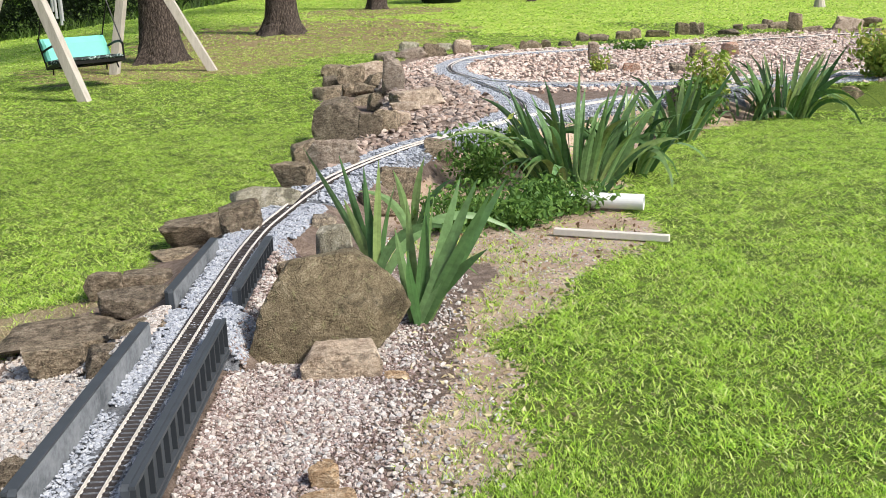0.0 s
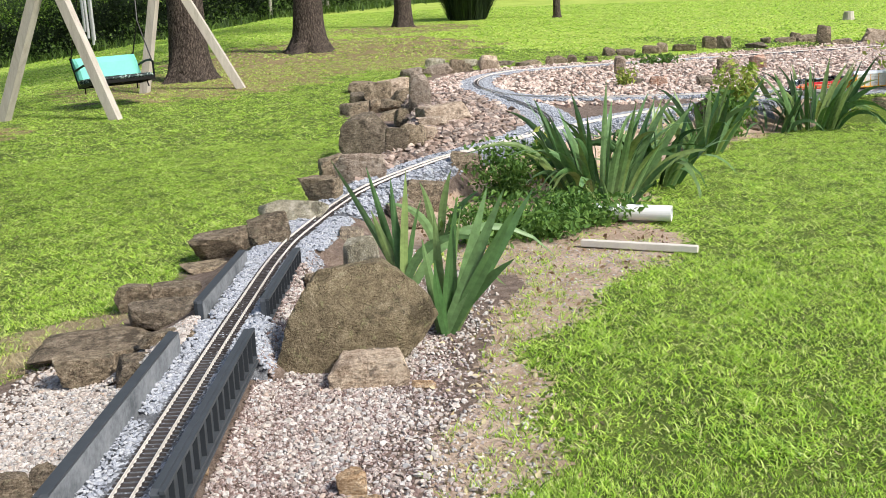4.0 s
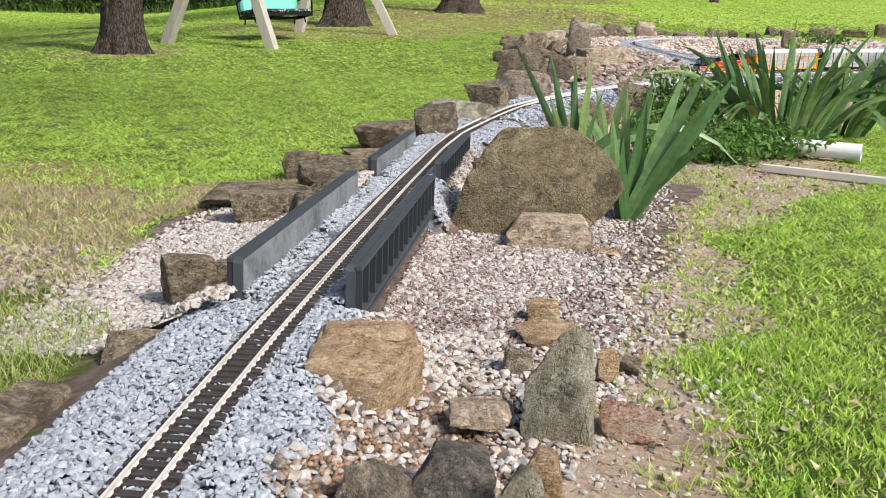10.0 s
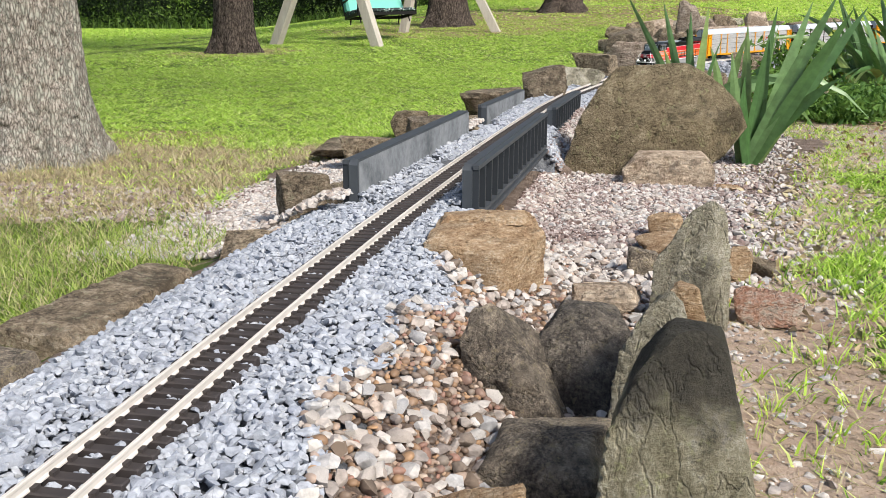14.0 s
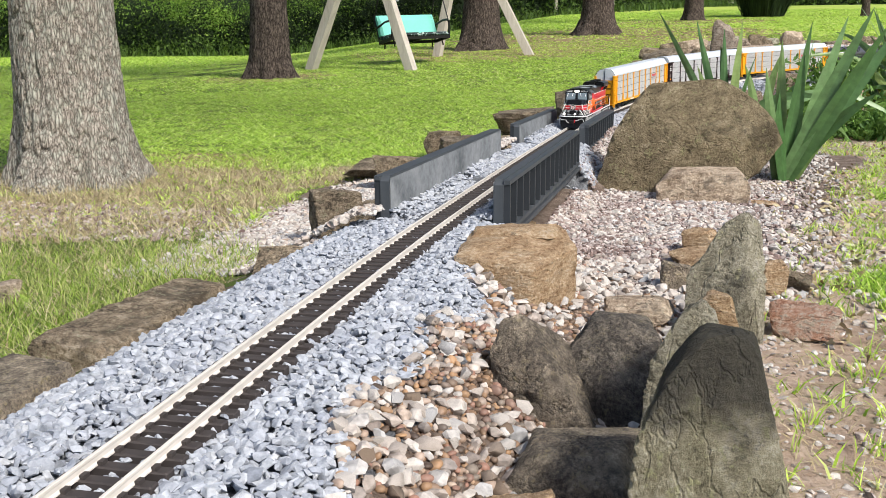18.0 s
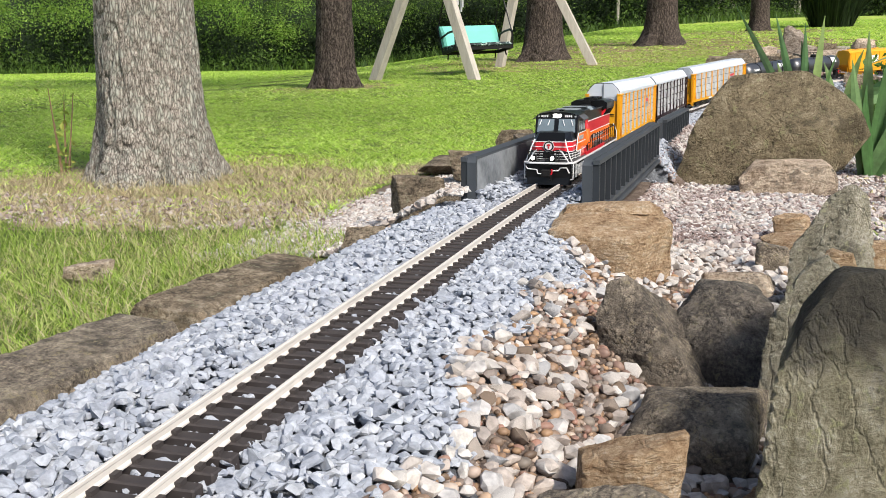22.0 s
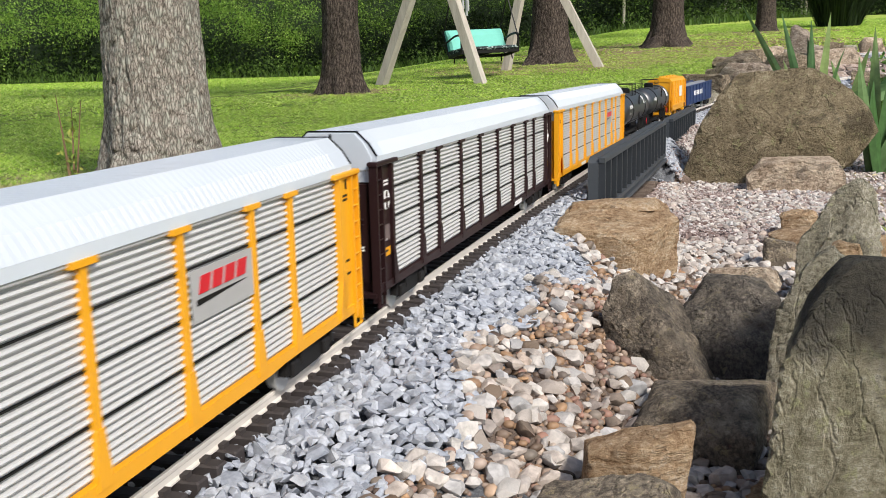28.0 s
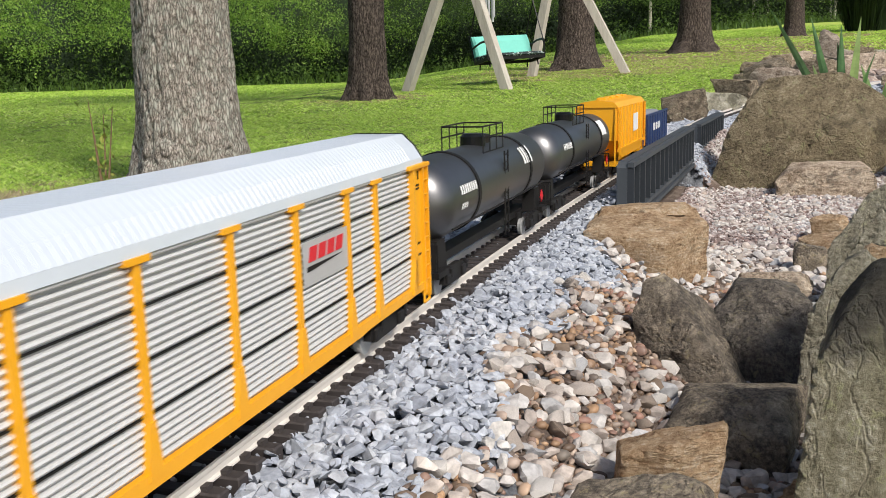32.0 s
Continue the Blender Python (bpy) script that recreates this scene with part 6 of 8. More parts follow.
tree(-1.37, 0.94, 0.135, 4.2, 0.38, 1, "bark", "grey barked tree with lichen and flared roots on the lawn", 1000)
tree(-3.27, 6.20, 0.165, 5.0, 0.30, 2, "pine_bark", "dark barked tree with a scarred trunk on the lawn")
tree(-2.36, 10.25, 0.225, 5.6, 0.45, 3, "pine_bark", "dark barked pine beside the swing")
tree(-1.33, 13.75, 0.24, 6.0, 0.65, 4, "pine_bark", "dark barked pine with a wide flared base")
tree(0.07, 19.6, 0.19, 6.0, 0.35, 5, "pine_bark", "dark barked pine far across the lawn")
tree(3.6, 21.0, 0.085, 4.0, 0.3, 6, "pine_bark", "slim dark barked tree on the rise", 600)
stump = thing("stump", "small grey stump standing on the far lawn", "stump", pose(8.3, 16.2, float(land(8.3, 16.2))))
part("stump_wood", Geo().lathe([(0.12, -0.05), (0.10, 0.04), (0.085, 0.15), (0, 0.16)], (0, 0, 0), "z", 12), M["post"], stump)


# ---- swing ----
def swing():
    s = thing("garden_swing", "weathered wooden frame garden swing with a teal cushioned bench", "swing")
    A, B, C, D = (Vector((px, py, float(surface(px, py)[0]) - 0.02)) for px, py in ((-3.40, 7.32), (-2.27, 7.00), (-2.62, 9.10), (-1.54, 9.02)))
    t1, t2 = Vector((-2.76, 7.12, 1.42)), Vector((-2.30, 9.03, 1.58))
    for p, q in ((A, t1), (B, t1), (C, t2), (D, t2)):
        part("leg", Geo().beam(p, q, 0.085, 0.085), M["post"], s)
    part("top_beam", Geo().beam(t1 + (t1 - t2) * 0.08 + Vector((0, 0, 0.05)), t2 + (t2 - t1) * 0.08 + Vector((0, 0, 0.05)), 0.085, 0.13), M["post"], s)
    beam = (t2 - t1).normalized()
    # the bench hangs turned a little on its chains and leans back
    along = Vector((0.72, 0.69, 0.03)).normalized()
    fwd = Vector((along.y, -along.x, 0.10)).normalized()
    up = along.cross(fwd).normalized()
    up = up if up.z > 0 else -up
    mid = Vector((-2.55, 7.98, 0.36))
    def at(u, v, w):
        return mid + (along * u + fwd * v + up * w) * 0.86
    half = 0.37
    g = Geo()
    for a, b in ((at(-half, 0.19, -0.03), at(half, 0.19, -0.03)), (at(-half, -0.15, -0.05), at(half, -0.15, -0.05)), (at(-half, -0.15, -0.05), at(-half, 0.19, -0.03)), (at(half, -0.15, -0.05), at(half, 0.19, -0.03)), (at(0, -0.15, -0.045), at(0, 0.19, -0.035))):
        g.beam(a, b, 0.022, 0.03)
    part("seat_frame", g, M["metal_black"], s)
    for u0 in (-0.365, 0.005):
        v = []
        for u, bulge in ((u0, 0), (u0 + 0.03, 1), (u0 + 0.33, 1), (u0 + 0.36, 0)):
            for vv, ww in ((-0.14, 0.0), (0.19, 0.0), (0.215, 0.02), (0.19, 0.035 + 0.015 * bulge), (-0.14, 0.035 + 0.015 * bulge)):
                v.append(at(u, vv, ww - 0.02))
        f = [(i * 5 + j, i * 5 + (j + 1) % 5, i * 5 + 5 + (j + 1) % 5, i * 5 + 5 + j) for i in range(3) for j in range(5)] + [(4, 3, 2, 1, 0), (15, 16, 17, 18, 19)]
        part("seat_cushion", Geo().add(v, f), M["print_cloth"], s)
    v = []
    for u, bulge in ((-0.37, 0), (-0.345, 1), (0, 1.15), (0.345, 1), (0.37, 0)):
        for vv, ww, k in ((-0.15, 0.02, 0), (-0.10, 0.03, 1), (-0.16, 0.20, 1), (-0.20, 0.27, 0.4), (-0.24, 0.26, 0), (-0.20, 0.03, 0)):
            v.append(at(u, vv + 0.03 * k * bulge, ww))
    f = [(i * 6 + j, i * 6 + (j + 1) % 6, i * 6 + 6 + (j + 1) % 6, i * 6 + 6 + j) for i in range(4) for j in range(6)] + [(5, 4, 3, 2, 1, 0), (24, 25, 26, 27, 28, 29)]
    part("back_cushion", Geo().add(v, f), M["teal"], s, smooth=False)
    for u in (-half, half):
        arm = Geo().line([at(u, -0.25, 0.28), at(u, -0.15, -0.05), at(u, 0.19, -0.03), at(u, 0.21, 0.14), at(u, 0.16, 0.17), at(u, 0.04, 0.17), at(u, -0.20, 0.13)], 0.011)
        part("arm", arm, M["metal_black"], s)
        top = t1.lerp(t2, 0.5) + beam * (u * 1.15)
        knot = at(u, 0.02, 0.62)
        hang = Geo().line([at(u, 0.20, 0.15), knot, top], 0.007, 5).line([at(u, -0.23, 0.26), knot], 0.007, 5)
        part("chain", hang, M["metal_black"], s)
        for v0, v1 in ((0.10, 0.13), (-0.12, -0.15)):
            part("seat_leg", Geo().line([at(u * 0.85, v0, -0.03), at(u * 0.85, v1, -0.12)], 0.008), M["metal_black"], s)
    return t1, t2


swing()
chimes = thing("wind_chimes", "silver wind chimes hanging from the swing beam", "wind chime", pose(-2.66, 7.60, 0.03))
for k, (dx, dy, z0) in enumerate(((0, 0, 0.78), (0.06, 0.02, 0.66), (0.09, -0.03, 0.70), (0.05, -0.06, 0.72))):
    part("tube", Geo().tube((dx, dy, z0), (dx, dy, z0 + 0.62), 0.013, n=8), M["silver"], chimes)
part("cord", Geo().tube((0.05, -0.02, 1.3), (0.05, -0.02, 1.78), 0.004, n=5), M["metal_black"], chimes)
part("hoop", Geo().lathe([(0.07, 1.30), (0.075, 1.30), (0.075, 1.315), (0.07, 1.315)], (0.05, -0.02, 0), "z", 14), M["metal_black"], chimes)


# ---- the edge of the woods ----
WOOD_LINE = spline([(-34, 10), (-24, 15), (-19, 19.5), (-15, 22.5), (-11, 24.5), (-7.5, 26.0), (-4.6, 28.5), (-2.4, 31), (-0.6, 35), (1.8, 43), (6, 54), (14, 60), (28, 62), (45, 60)], 0.1)


def woods():
    n = len(WOOD_LINE)
    t = np.gradient(WOOD_LINE, axis=0)
    t /= np.linalg.norm(t, axis=1)[:, None]
    out = np.stack([-t[:, 1], t[:, 0]], 1)                    # away from the lawn
    back = thing("woodland", "dense dark woodland with vines and undergrowth behind the lawn", "woods", kind="stuff")
    # a dark sheet in leaf colour stands in for the shade behind the leaves
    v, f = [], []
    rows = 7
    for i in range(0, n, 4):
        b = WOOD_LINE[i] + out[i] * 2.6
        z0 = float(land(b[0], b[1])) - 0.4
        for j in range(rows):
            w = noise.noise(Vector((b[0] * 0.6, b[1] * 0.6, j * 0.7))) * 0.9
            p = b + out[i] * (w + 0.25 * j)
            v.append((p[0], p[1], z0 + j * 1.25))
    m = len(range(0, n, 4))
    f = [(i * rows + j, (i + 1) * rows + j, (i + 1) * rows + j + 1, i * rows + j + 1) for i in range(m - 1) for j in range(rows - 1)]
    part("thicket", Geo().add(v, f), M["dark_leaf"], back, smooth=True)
    # leaf masses: a fringe in sunlit colours overhangs growth in shaded colours further back
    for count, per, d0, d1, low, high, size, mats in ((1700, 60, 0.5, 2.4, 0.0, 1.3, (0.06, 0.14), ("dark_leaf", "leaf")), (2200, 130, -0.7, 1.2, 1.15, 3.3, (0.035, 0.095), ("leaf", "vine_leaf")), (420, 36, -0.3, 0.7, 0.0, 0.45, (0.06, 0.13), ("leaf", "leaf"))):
        i = (rng.beta(1.2, 2.0, count) * n).astype(int)
        u = i / n
        far = np.where(u > 0.55, 2.0, 1.0)
        wave = 0.35 * np.sin(u * 70) + 0.25 * np.sin(u * 173 + 1) + 0.2 * np.sin(u * 411)
        c = WOOD_LINE[i] + out[i] * rng.uniform(d0, d1, count)[:, None]
        base = land(c[:, 0], c[:, 1])
        mid = base + (rng.uniform(low, high, count) + (0.45 * wave if low > 0.9 else 0)) * np.where(u > 0.5, 1.5, 1.0)
        sc = rng.uniform(0.14, 0.44, count) * far
        cl = np.repeat(np.arange(count), per)
        m2 = len(cl)
        lx, ly = c[cl, 0] + rng.normal(size=m2) * sc[cl], c[cl, 1] + rng.normal(size=m2) * sc[cl]
        lz = np.maximum(mid[cl] + rng.normal(size=m2) * sc[cl] * 0.6, base[cl] - 0.02)
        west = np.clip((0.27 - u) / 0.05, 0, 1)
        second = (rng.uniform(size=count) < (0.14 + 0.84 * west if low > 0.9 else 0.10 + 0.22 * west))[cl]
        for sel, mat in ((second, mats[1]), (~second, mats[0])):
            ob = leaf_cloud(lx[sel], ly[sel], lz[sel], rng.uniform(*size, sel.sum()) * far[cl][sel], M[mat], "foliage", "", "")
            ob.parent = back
    for q in range(14):
        i = rng.integers(int(n * 0.34), int(n * 0.52))
        p = WOOD_LINE[i] + out[i] * rng.uniform(0.3, 2.0)
        z = float(land(p[0], p[1]))
        lean = rng.normal() * 0.2
        part("pale_stem", Geo().tube((p[0], p[1], z - 0.1), (p[0] + lean, p[1], z + 5), 0.045 + 0.05 * rng.random(), 0.035, 7), M["pale_trunk"], back)


woods()
# weeds at the foot of the woods
i = rng.integers(0, len(WOOD_LINE), 9000)
p = WOOD_LINE[i] + rng.normal(size=(9000, 2)) * 0.5
blades(p[:, 0], p[:, 1], land(p[:, 0], p[:, 1]), rng.uniform(0.1, 0.35, 9000), rng.uniform(0.02, 0.05, 9000), rng.uniform(0.2, 0.8, 9000), "leaf", "undergrowth", "tall weeds at the foot of the woods", "undergrowth")
# round grass clump on the rise
x0, y0 = 1.55, 21.5
a, d = rng.uniform(0, 2 * math.pi, 1500), 0.45 * np.sqrt(rng.uniform(0, 1, 1500))
px, py = x0 + d * np.cos(a), y0 + d * np.sin(a)
n = len(px)
ang = a + rng.normal(size=n) * 0.4
clump = thing("grass_clump", "large round clump of dark ornamental grass", "plant", pose(0, 0, 0))
tip = np.stack([px + np.cos(ang) * rng.uniform(0.1, 0.75, n), py + np.sin(ang) * rng.uniform(0.1, 0.75, n), land(px, py) + rng.uniform(0.55, 1.15, n)], 1)
root = np.stack([px, py, land(px, py)], 1)
sd = np.stack([np.sin(ang), -np.cos(ang), np.zeros(n)], 1) * 0.012
midp = (root + tip) / 2 + np.array((0, 0, 0.22))
v = np.stack([root - sd, root + sd, midp - sd, midp + sd, tip], 1)
ob = new("foliage", fast_mesh("foliage", v.reshape(-1, 3), np.array([(0, 1, 3), (0, 3, 2), (2, 3, 4)])[None] + (np.arange(n) * 5)[:, None, None], M["dark_leaf"]))
ob.parent = clump

# ---- the train: every car has its front at y 0, runs back along +y, and stands on the rail tops at z 0 ----
def bogie(car, y, axles, r, colour, width=0.0418, half=0.034):
    """A truck with side frames, axles and wheels."""
    b = part("bogie", Geo().box(-0.012, 0.012, y - 0.012, y + 0.012, 0.008, 0.022), M["black_frame"], car)
    span = axles[-1] - axles[0]
    for s in (-1, 1):
        g = Geo()
        g.prism([(y + axles[0] - 0.010, 0.010), (y + axles[0] - 0.007, 0.018), (y - span * 0.3, 0.0215), (y + span * 0.3, 0.0215), (y + axles[-1] + 0.007, 0.018), (y + axles[-1] + 0.010, 0.010), (y + span * 0.25, 0.007), (y - span * 0.25, 0.007)], s * half - 0.0025, s * half + 0.0025, "x")
        for a in axles:
            g.box(s * (half + 0.001) - 0.004, s * (half + 0.001) + 0.004, y + a - 0.005, y + a + 0.005, 0.008, 0.017, 0.001)
            g.box(s * (half + 0.002) - 0.003, s * (half + 0.002) + 0.003, y + a + 0.0062, y + a + 0.0105, 0.012, 0.020, 0.0008)
        part("side_frame", g, colour, b)
    for a in axles:
        for s in (-1, 1):
            g = Geo().lathe([(0.0, -0.003), (r, -0.003), (r, 0.0012), (r * 1.12, 0.0014), (r * 1.12, 0.003), (0, 0.003)], (s * width / 2, y + a, r), "x", 14)
            part("wheel", g, M["silver"], b, smooth=False)
    return b


def coupler(car, y, way):
    g = Geo().box(-0.003, 0.003, min(y, y + way * 0.014), max(y, y + way * 0.014), 0.014, 0.020)
    g.box(-0.0065, 0.0065, min(y + way * 0.010, y + way * 0.018), max(y + way * 0.010, y + way * 0.018), 0.012, 0.022, 0.001)
    part("coupler", g, M["black_frame"], car)


def ladder(parent, x, y, z0, z1, axis, width, colour, rungs=9):
    g = Geo()
    h = width / 2
    for s in (-h, h):
        a = (x + (s if axis == "x" else 0), y + (s if axis == "y" else 0))
        g.box(a[0] - 0.0008, a[0] + 0.0008, a[1] - 0.0008, a[1] + 0.0008, z0, z1)
    for k in range(rungs):
        z = z0 + (k + 0.5) * (z1 - z0) / rungs
        if axis == "x":
            g.tube((x - h, y, z), (x + h, y, z), 0.0006, n=5)
        else:
            g.tube((x, y - h, z), (x, y + h, z), 0.0006, n=5)
    part("ladder", g, colour, parent)


def bars(parent, x, y, z, w, h, count, colour, name="lettering", side=1, tilt=0.0):
    """Unreadable writing as plain upright bars on a side wall at x."""
    g = Geo()
    step = w / count
    for k in range(count):
        y0 = y + k * step
        zz = z - tilt * k * step
        g.box(min(x, x + side * 0.0006), max(x, x + side * 0.0006), y0, y0 + step * 0.66, zz, zz + h)
    part(name, g, colour, parent)


def frustum(low, z0, high, z1):
    """A solid between two plan outlines of as many corners."""
    n = len(low)
    v = [(x, y, z0) for x, y in low] + [(x, y, z1) for x, y in high]
    return Geo().add(v, [(i, (i + 1) % n, n + (i + 1) % n, n + i) for i in range(n)] + [tuple(reversed(range(n))), tuple(range(n, 2 * n))])


def nose_plan(w, y, back=0.066):
    """Plan of the nose: a flat front with canted corners."""
    return [(-w * 0.72, y), (w * 0.72, y), (w, y + 0.013), (w, back), (-w, back), (-w, y + 0.013)]


def truck_detail(b, y, half, s):
    """Springs, brake cylinders and boxes on a silver side frame."""
    for k, dy in enumerate((-0.046, -0.017, 0.017, 0.046)):
        part("brake_cylinder", Geo().tube((s * (half + 0.003), y + dy - 0.005, 0.0205), (s * (half + 0.003), y + dy + 0.005, 0.0215), 0.0026, n=8), M["truck_grey"], b)
    for dy in (-0.024, 0.010, 0.024, -0.010):
        part("spring", Geo().tube((s * (half + 0.0028), y + dy, 0.008), (s * (half + 0.0028), y + dy, 0.0155), 0.0020, n=8), M["silver"], b)
    part("brake_pipe", Geo().line([(s * (half + 0.0045), y - 0.052, 0.0175), (s * (half + 0.0045), y - 0.03, 0.0235), (s * (half + 0.0045), y + 0.05, 0.0235)], 0.0008, 5), M["silver"], b)


def locomotive():
    c = thing("locomotive", "red orange and black model diesel locomotive with lit headlights", "locomotive")
    L, W, H = 0.46, 0.0370, 0.0325          # length, half width of the walkway, half width of the cab
    part("underframe", Geo().box(-0.030, 0.030, 0.012, L - 0.012, 0.019, 0.029, 0.001), M["black_frame"], c)
    part("walkway", Geo().box(-W + 0.0006, W - 0.0006, 0.010, L - 0.006, 0.029, 0.0330), M["deck_grey"], c)
    for s in (-1, 1):
        part("sill_stripe", Geo().box(s * (W - 0.0006), s * (W + 0.0002), 0.010, L - 0.008, 0.0285, 0.0315), M["white"], c)
        part("red_sill", Geo().box(s * (W - 0.0020), s * (W - 0.0004), 0.120, 0.305, 0.0315, 0.0368), M["red"], c)
        part("battery_box", Geo().box(s * (H - 0.008), s * (W - 0.0022), 0.255, 0.300, 0.0330, 0.0420, 0.0008), M["deck_grey"], c)
        part("black_sill", Geo().box(s * (W - 0.0020), s * (W - 0.0004), 0.305, L - 0.020, 0.0315, 0.0335), M["black"], c)
    tank = Geo().prism([(-0.033, 0.027), (-0.0335, 0.013), (-0.025, 0.005), (0.025, 0.005), (0.0335, 0.013), (0.033, 0.027)], 0.178, 0.298)
    part("fuel_tank", tank, M["silver"], c)
    for s in (-1, 1):
        part("air_tank", Geo().lathe([(0, 0), (0.0040, 0.001), (0.0040, 0.085), (0, 0.086)], (s * 0.0325, 0.195, 0.0265), "y", 10), M["silver"], c, smooth=True)
        part("filler_cap", Geo().lathe([(0, 0), (0.0026, 0), (0.0026, 0.0022), (0, 0.0024)], (s * 0.0335 - (0.0024 if s < 0 else 0), 0.187, 0.020), "x", 10), M["truck_grey"], c)
    for y in (0.100, 0.376):
        b = bogie(c, y, (-0.036, 0.0, 0.036), 0.0105, M["truck_grey"], half=0.0315, width=GAUGE + 0.003)
        for s in (-1, 1):
            truck_detail(b, y, 0.0315, s)
    # pilot, plough and steps
    part("pilot", Geo().box(-0.034, 0.034, 0.006, 0.014, 0.0065, 0.029, 0.0012), M["black"], c)
    part("plough", frustum([(-0.030, 0.004), (0.030, 0.004), (0.034, 0.014), (-0.034, 0.014)], -0.002, [(-0.032, 0.006), (0.032, 0.006), (0.034, 0.014), (-0.034, 0.014)], 0.0085), M["black"], c)
    part("rear_pilot", Geo().box(-0.034, 0.034, L - 0.014, L - 0.004, 0.008, 0.029, 0.001), M["black"], c)
    part("front_deck", frustum([(-0.026, 0.002), (0.026, 0.002), (W, 0.012), (W, 0.030), (-W, 0.030), (-W, 0.012)], 0.0285, [(-0.026, 0.002), (0.026, 0.002), (W, 0.012), (W, 0.030), (-W, 0.030), (-W, 0.012)], 0.0318), M["black"], c)
    edge = Geo().line([(-W, 0.030, 0.0305), (-W, 0.0115, 0.0305), (-0.026, 0.0014, 0.0305), (0.026, 0.0014, 0.0305), (W, 0.0115, 0.0305), (W, 0.030, 0.0305)], 0.0015, 6)
    part("deck_edge", edge, M["white"], c)
    trim = Geo().line([(-0.034, 0.0048, 0.0255), (-0.031, 0.0046, 0.0215), (-0.017, 0.0044, 0.0205), (-0.015, 0.0040, 0.0145), (-0.006, 0.0040, 0.0140), (-0.003, 0.0044, 0.0185), (0.016, 0.0044, 0.0195), (0.018, 0.0046, 0.0235), (0.028, 0.0046, 0.0240), (0.032, 0.0050, 0.0160)], 0.0009, 5)
    part("cut_lever", trim, M["white"], c)
    for s in (-1, 1):
        part("step_rail", Geo().line([(s * W, 0.012, 0.031), (s * (W - 0.0005), 0.010, 0.006), (s * (W - 0.004), 0.010, 0.006)], 0.0009, 5), M["white"], c)
        part("step_rail", Geo().line([(s * W, 0.030, 0.031), (s * (W + 0.0004), 0.030, 0.008)], 0.0008, 5), M["white"], c)
        for k in range(3):
            part("step", Geo().box(s * 0.030, s * W, 0.012, 0.028, 0.008 + k * 0.0075, 0.0092 + k * 0.0075), M["black"], c)
            part("step", Geo().box(s * 0.030, s * W, L - 0.026, L - 0.012, 0.009 + k * 0.0075, 0.0102 + k * 0.0075), M["black"], c)
    coupler(c, 0.004, -1)
    coupler(c, L - 0.004, 1)
    part("hose", Geo().line([(0.006, 0.003, 0.021), (0.0075, -0.002, 0.018), (0.0065, -0.003, 0.014)], 0.0012), M["red"], c)
    part("hose_end", Geo().tube((0.0065, -0.003, 0.014), (0.006, -0.002, 0.005), 0.0016, n=6), M["metal_black"], c)
    # nose: black below the screen, red bands and thin white lines round it
    N = 0.0305
    nose = part("nose", frustum(nose_plan(N, 0.020), 0.0318, nose_plan(N, 0.020), 0.0620), M["black"], c)
    part("nose_top", frustum(nose_plan(N, 0.020, 0.066), 0.0620, [(-N * 0.62, 0.034), (N * 0.62, 0.034), (N * 0.80, 0.050), (N * 0.86, 0.066), (-N * 0.86, 0.066), (-N * 0.80, 0.050)], 0.0735), M["black"], nose)
    for z0, z1, m in ((0.0455, 0.0465, "white"), (0.0465, 0.0525, "red"), (0.0525, 0.0538, "white"), (0.0538, 0.0600, "red"), (0.0600, 0.0612, "white"), (0.0345, 0.0354, "white"), (0.0382, 0.0391, "white"), (0.0419, 0.0428, "white")):
        k = 0.0005 if m == "red" else 0.0009
        part("nose_stripe", frustum(nose_plan(N + k, 0.020 - k, 0.064), z0, nose_plan(N + k, 0.020 - k, 0.064), z1), M[m], nose)
    part("nose_door", Geo().box(-0.0110, 0.0060, 0.0186, 0.0190, 0.0355, 0.0450), M["metal_black"], nose)
    emblem = part("emblem", Geo().lathe([(0, 0), (0.0082, 0.0), (0.0082, 0.0012), (0, 0.0014)], (-0.002, 0.0172, 0.0540), "y", 24), M["white"], nose)
    part("emblem_ring", Geo().lathe([(0.0055, -0.0004), (0.0076, -0.0004), (0.0076, 0.0002), (0.0055, 0.0002)], (-0.002, 0.0172, 0.0540), "y", 24), M["metal_black"], emblem)
    part("emblem_shield", Geo().box(-0.0045, 0.0005, 0.0164, 0.0170, 0.0545, 0.0570).box(-0.0030, -0.0010, 0.0164, 0.0170, 0.0505, 0.0540), M["red"], emblem)
    for x in (-0.0235, 0.0055):
        box = part("ditch_light", Geo().box(x - 0.0048, x + 0.0048, 0.0062, 0.016, 0.0318, 0.0420, 0.001), M["black"], c)
        part("lens", Geo().lathe([(0, 0), (0.0031, 0.0), (0.0031, 0.001), (0, 0.0012)], (x, 0.0050, 0.0372), "y", 14), M["lamp"], box)
    for s in (-1, 1):
        part("front_rail", Geo().line([(s * (W - 0.002), 0.011, 0.032), (s * 0.031, 0.009, 0.041), (s * 0.026, 0.012, 0.0555), (s * 0.023, 0.017, 0.064)], 0.0011, 6), M["white"], c)
        part("front_rail", Geo().line([(s * (W - 0.006), 0.006, 0.032), (s * 0.020, 0.0045, 0.048), (s * 0.0165, 0.0045, 0.050)], 0.0010, 6), M["white"], c)
        for x in (0.0165, 0.0135):
            part("stanchion", Geo().tube((s * x, 0.0040, 0.0318), (s * x, 0.0040, 0.0500), 0.0008, n=5), M["metal_black"], c)
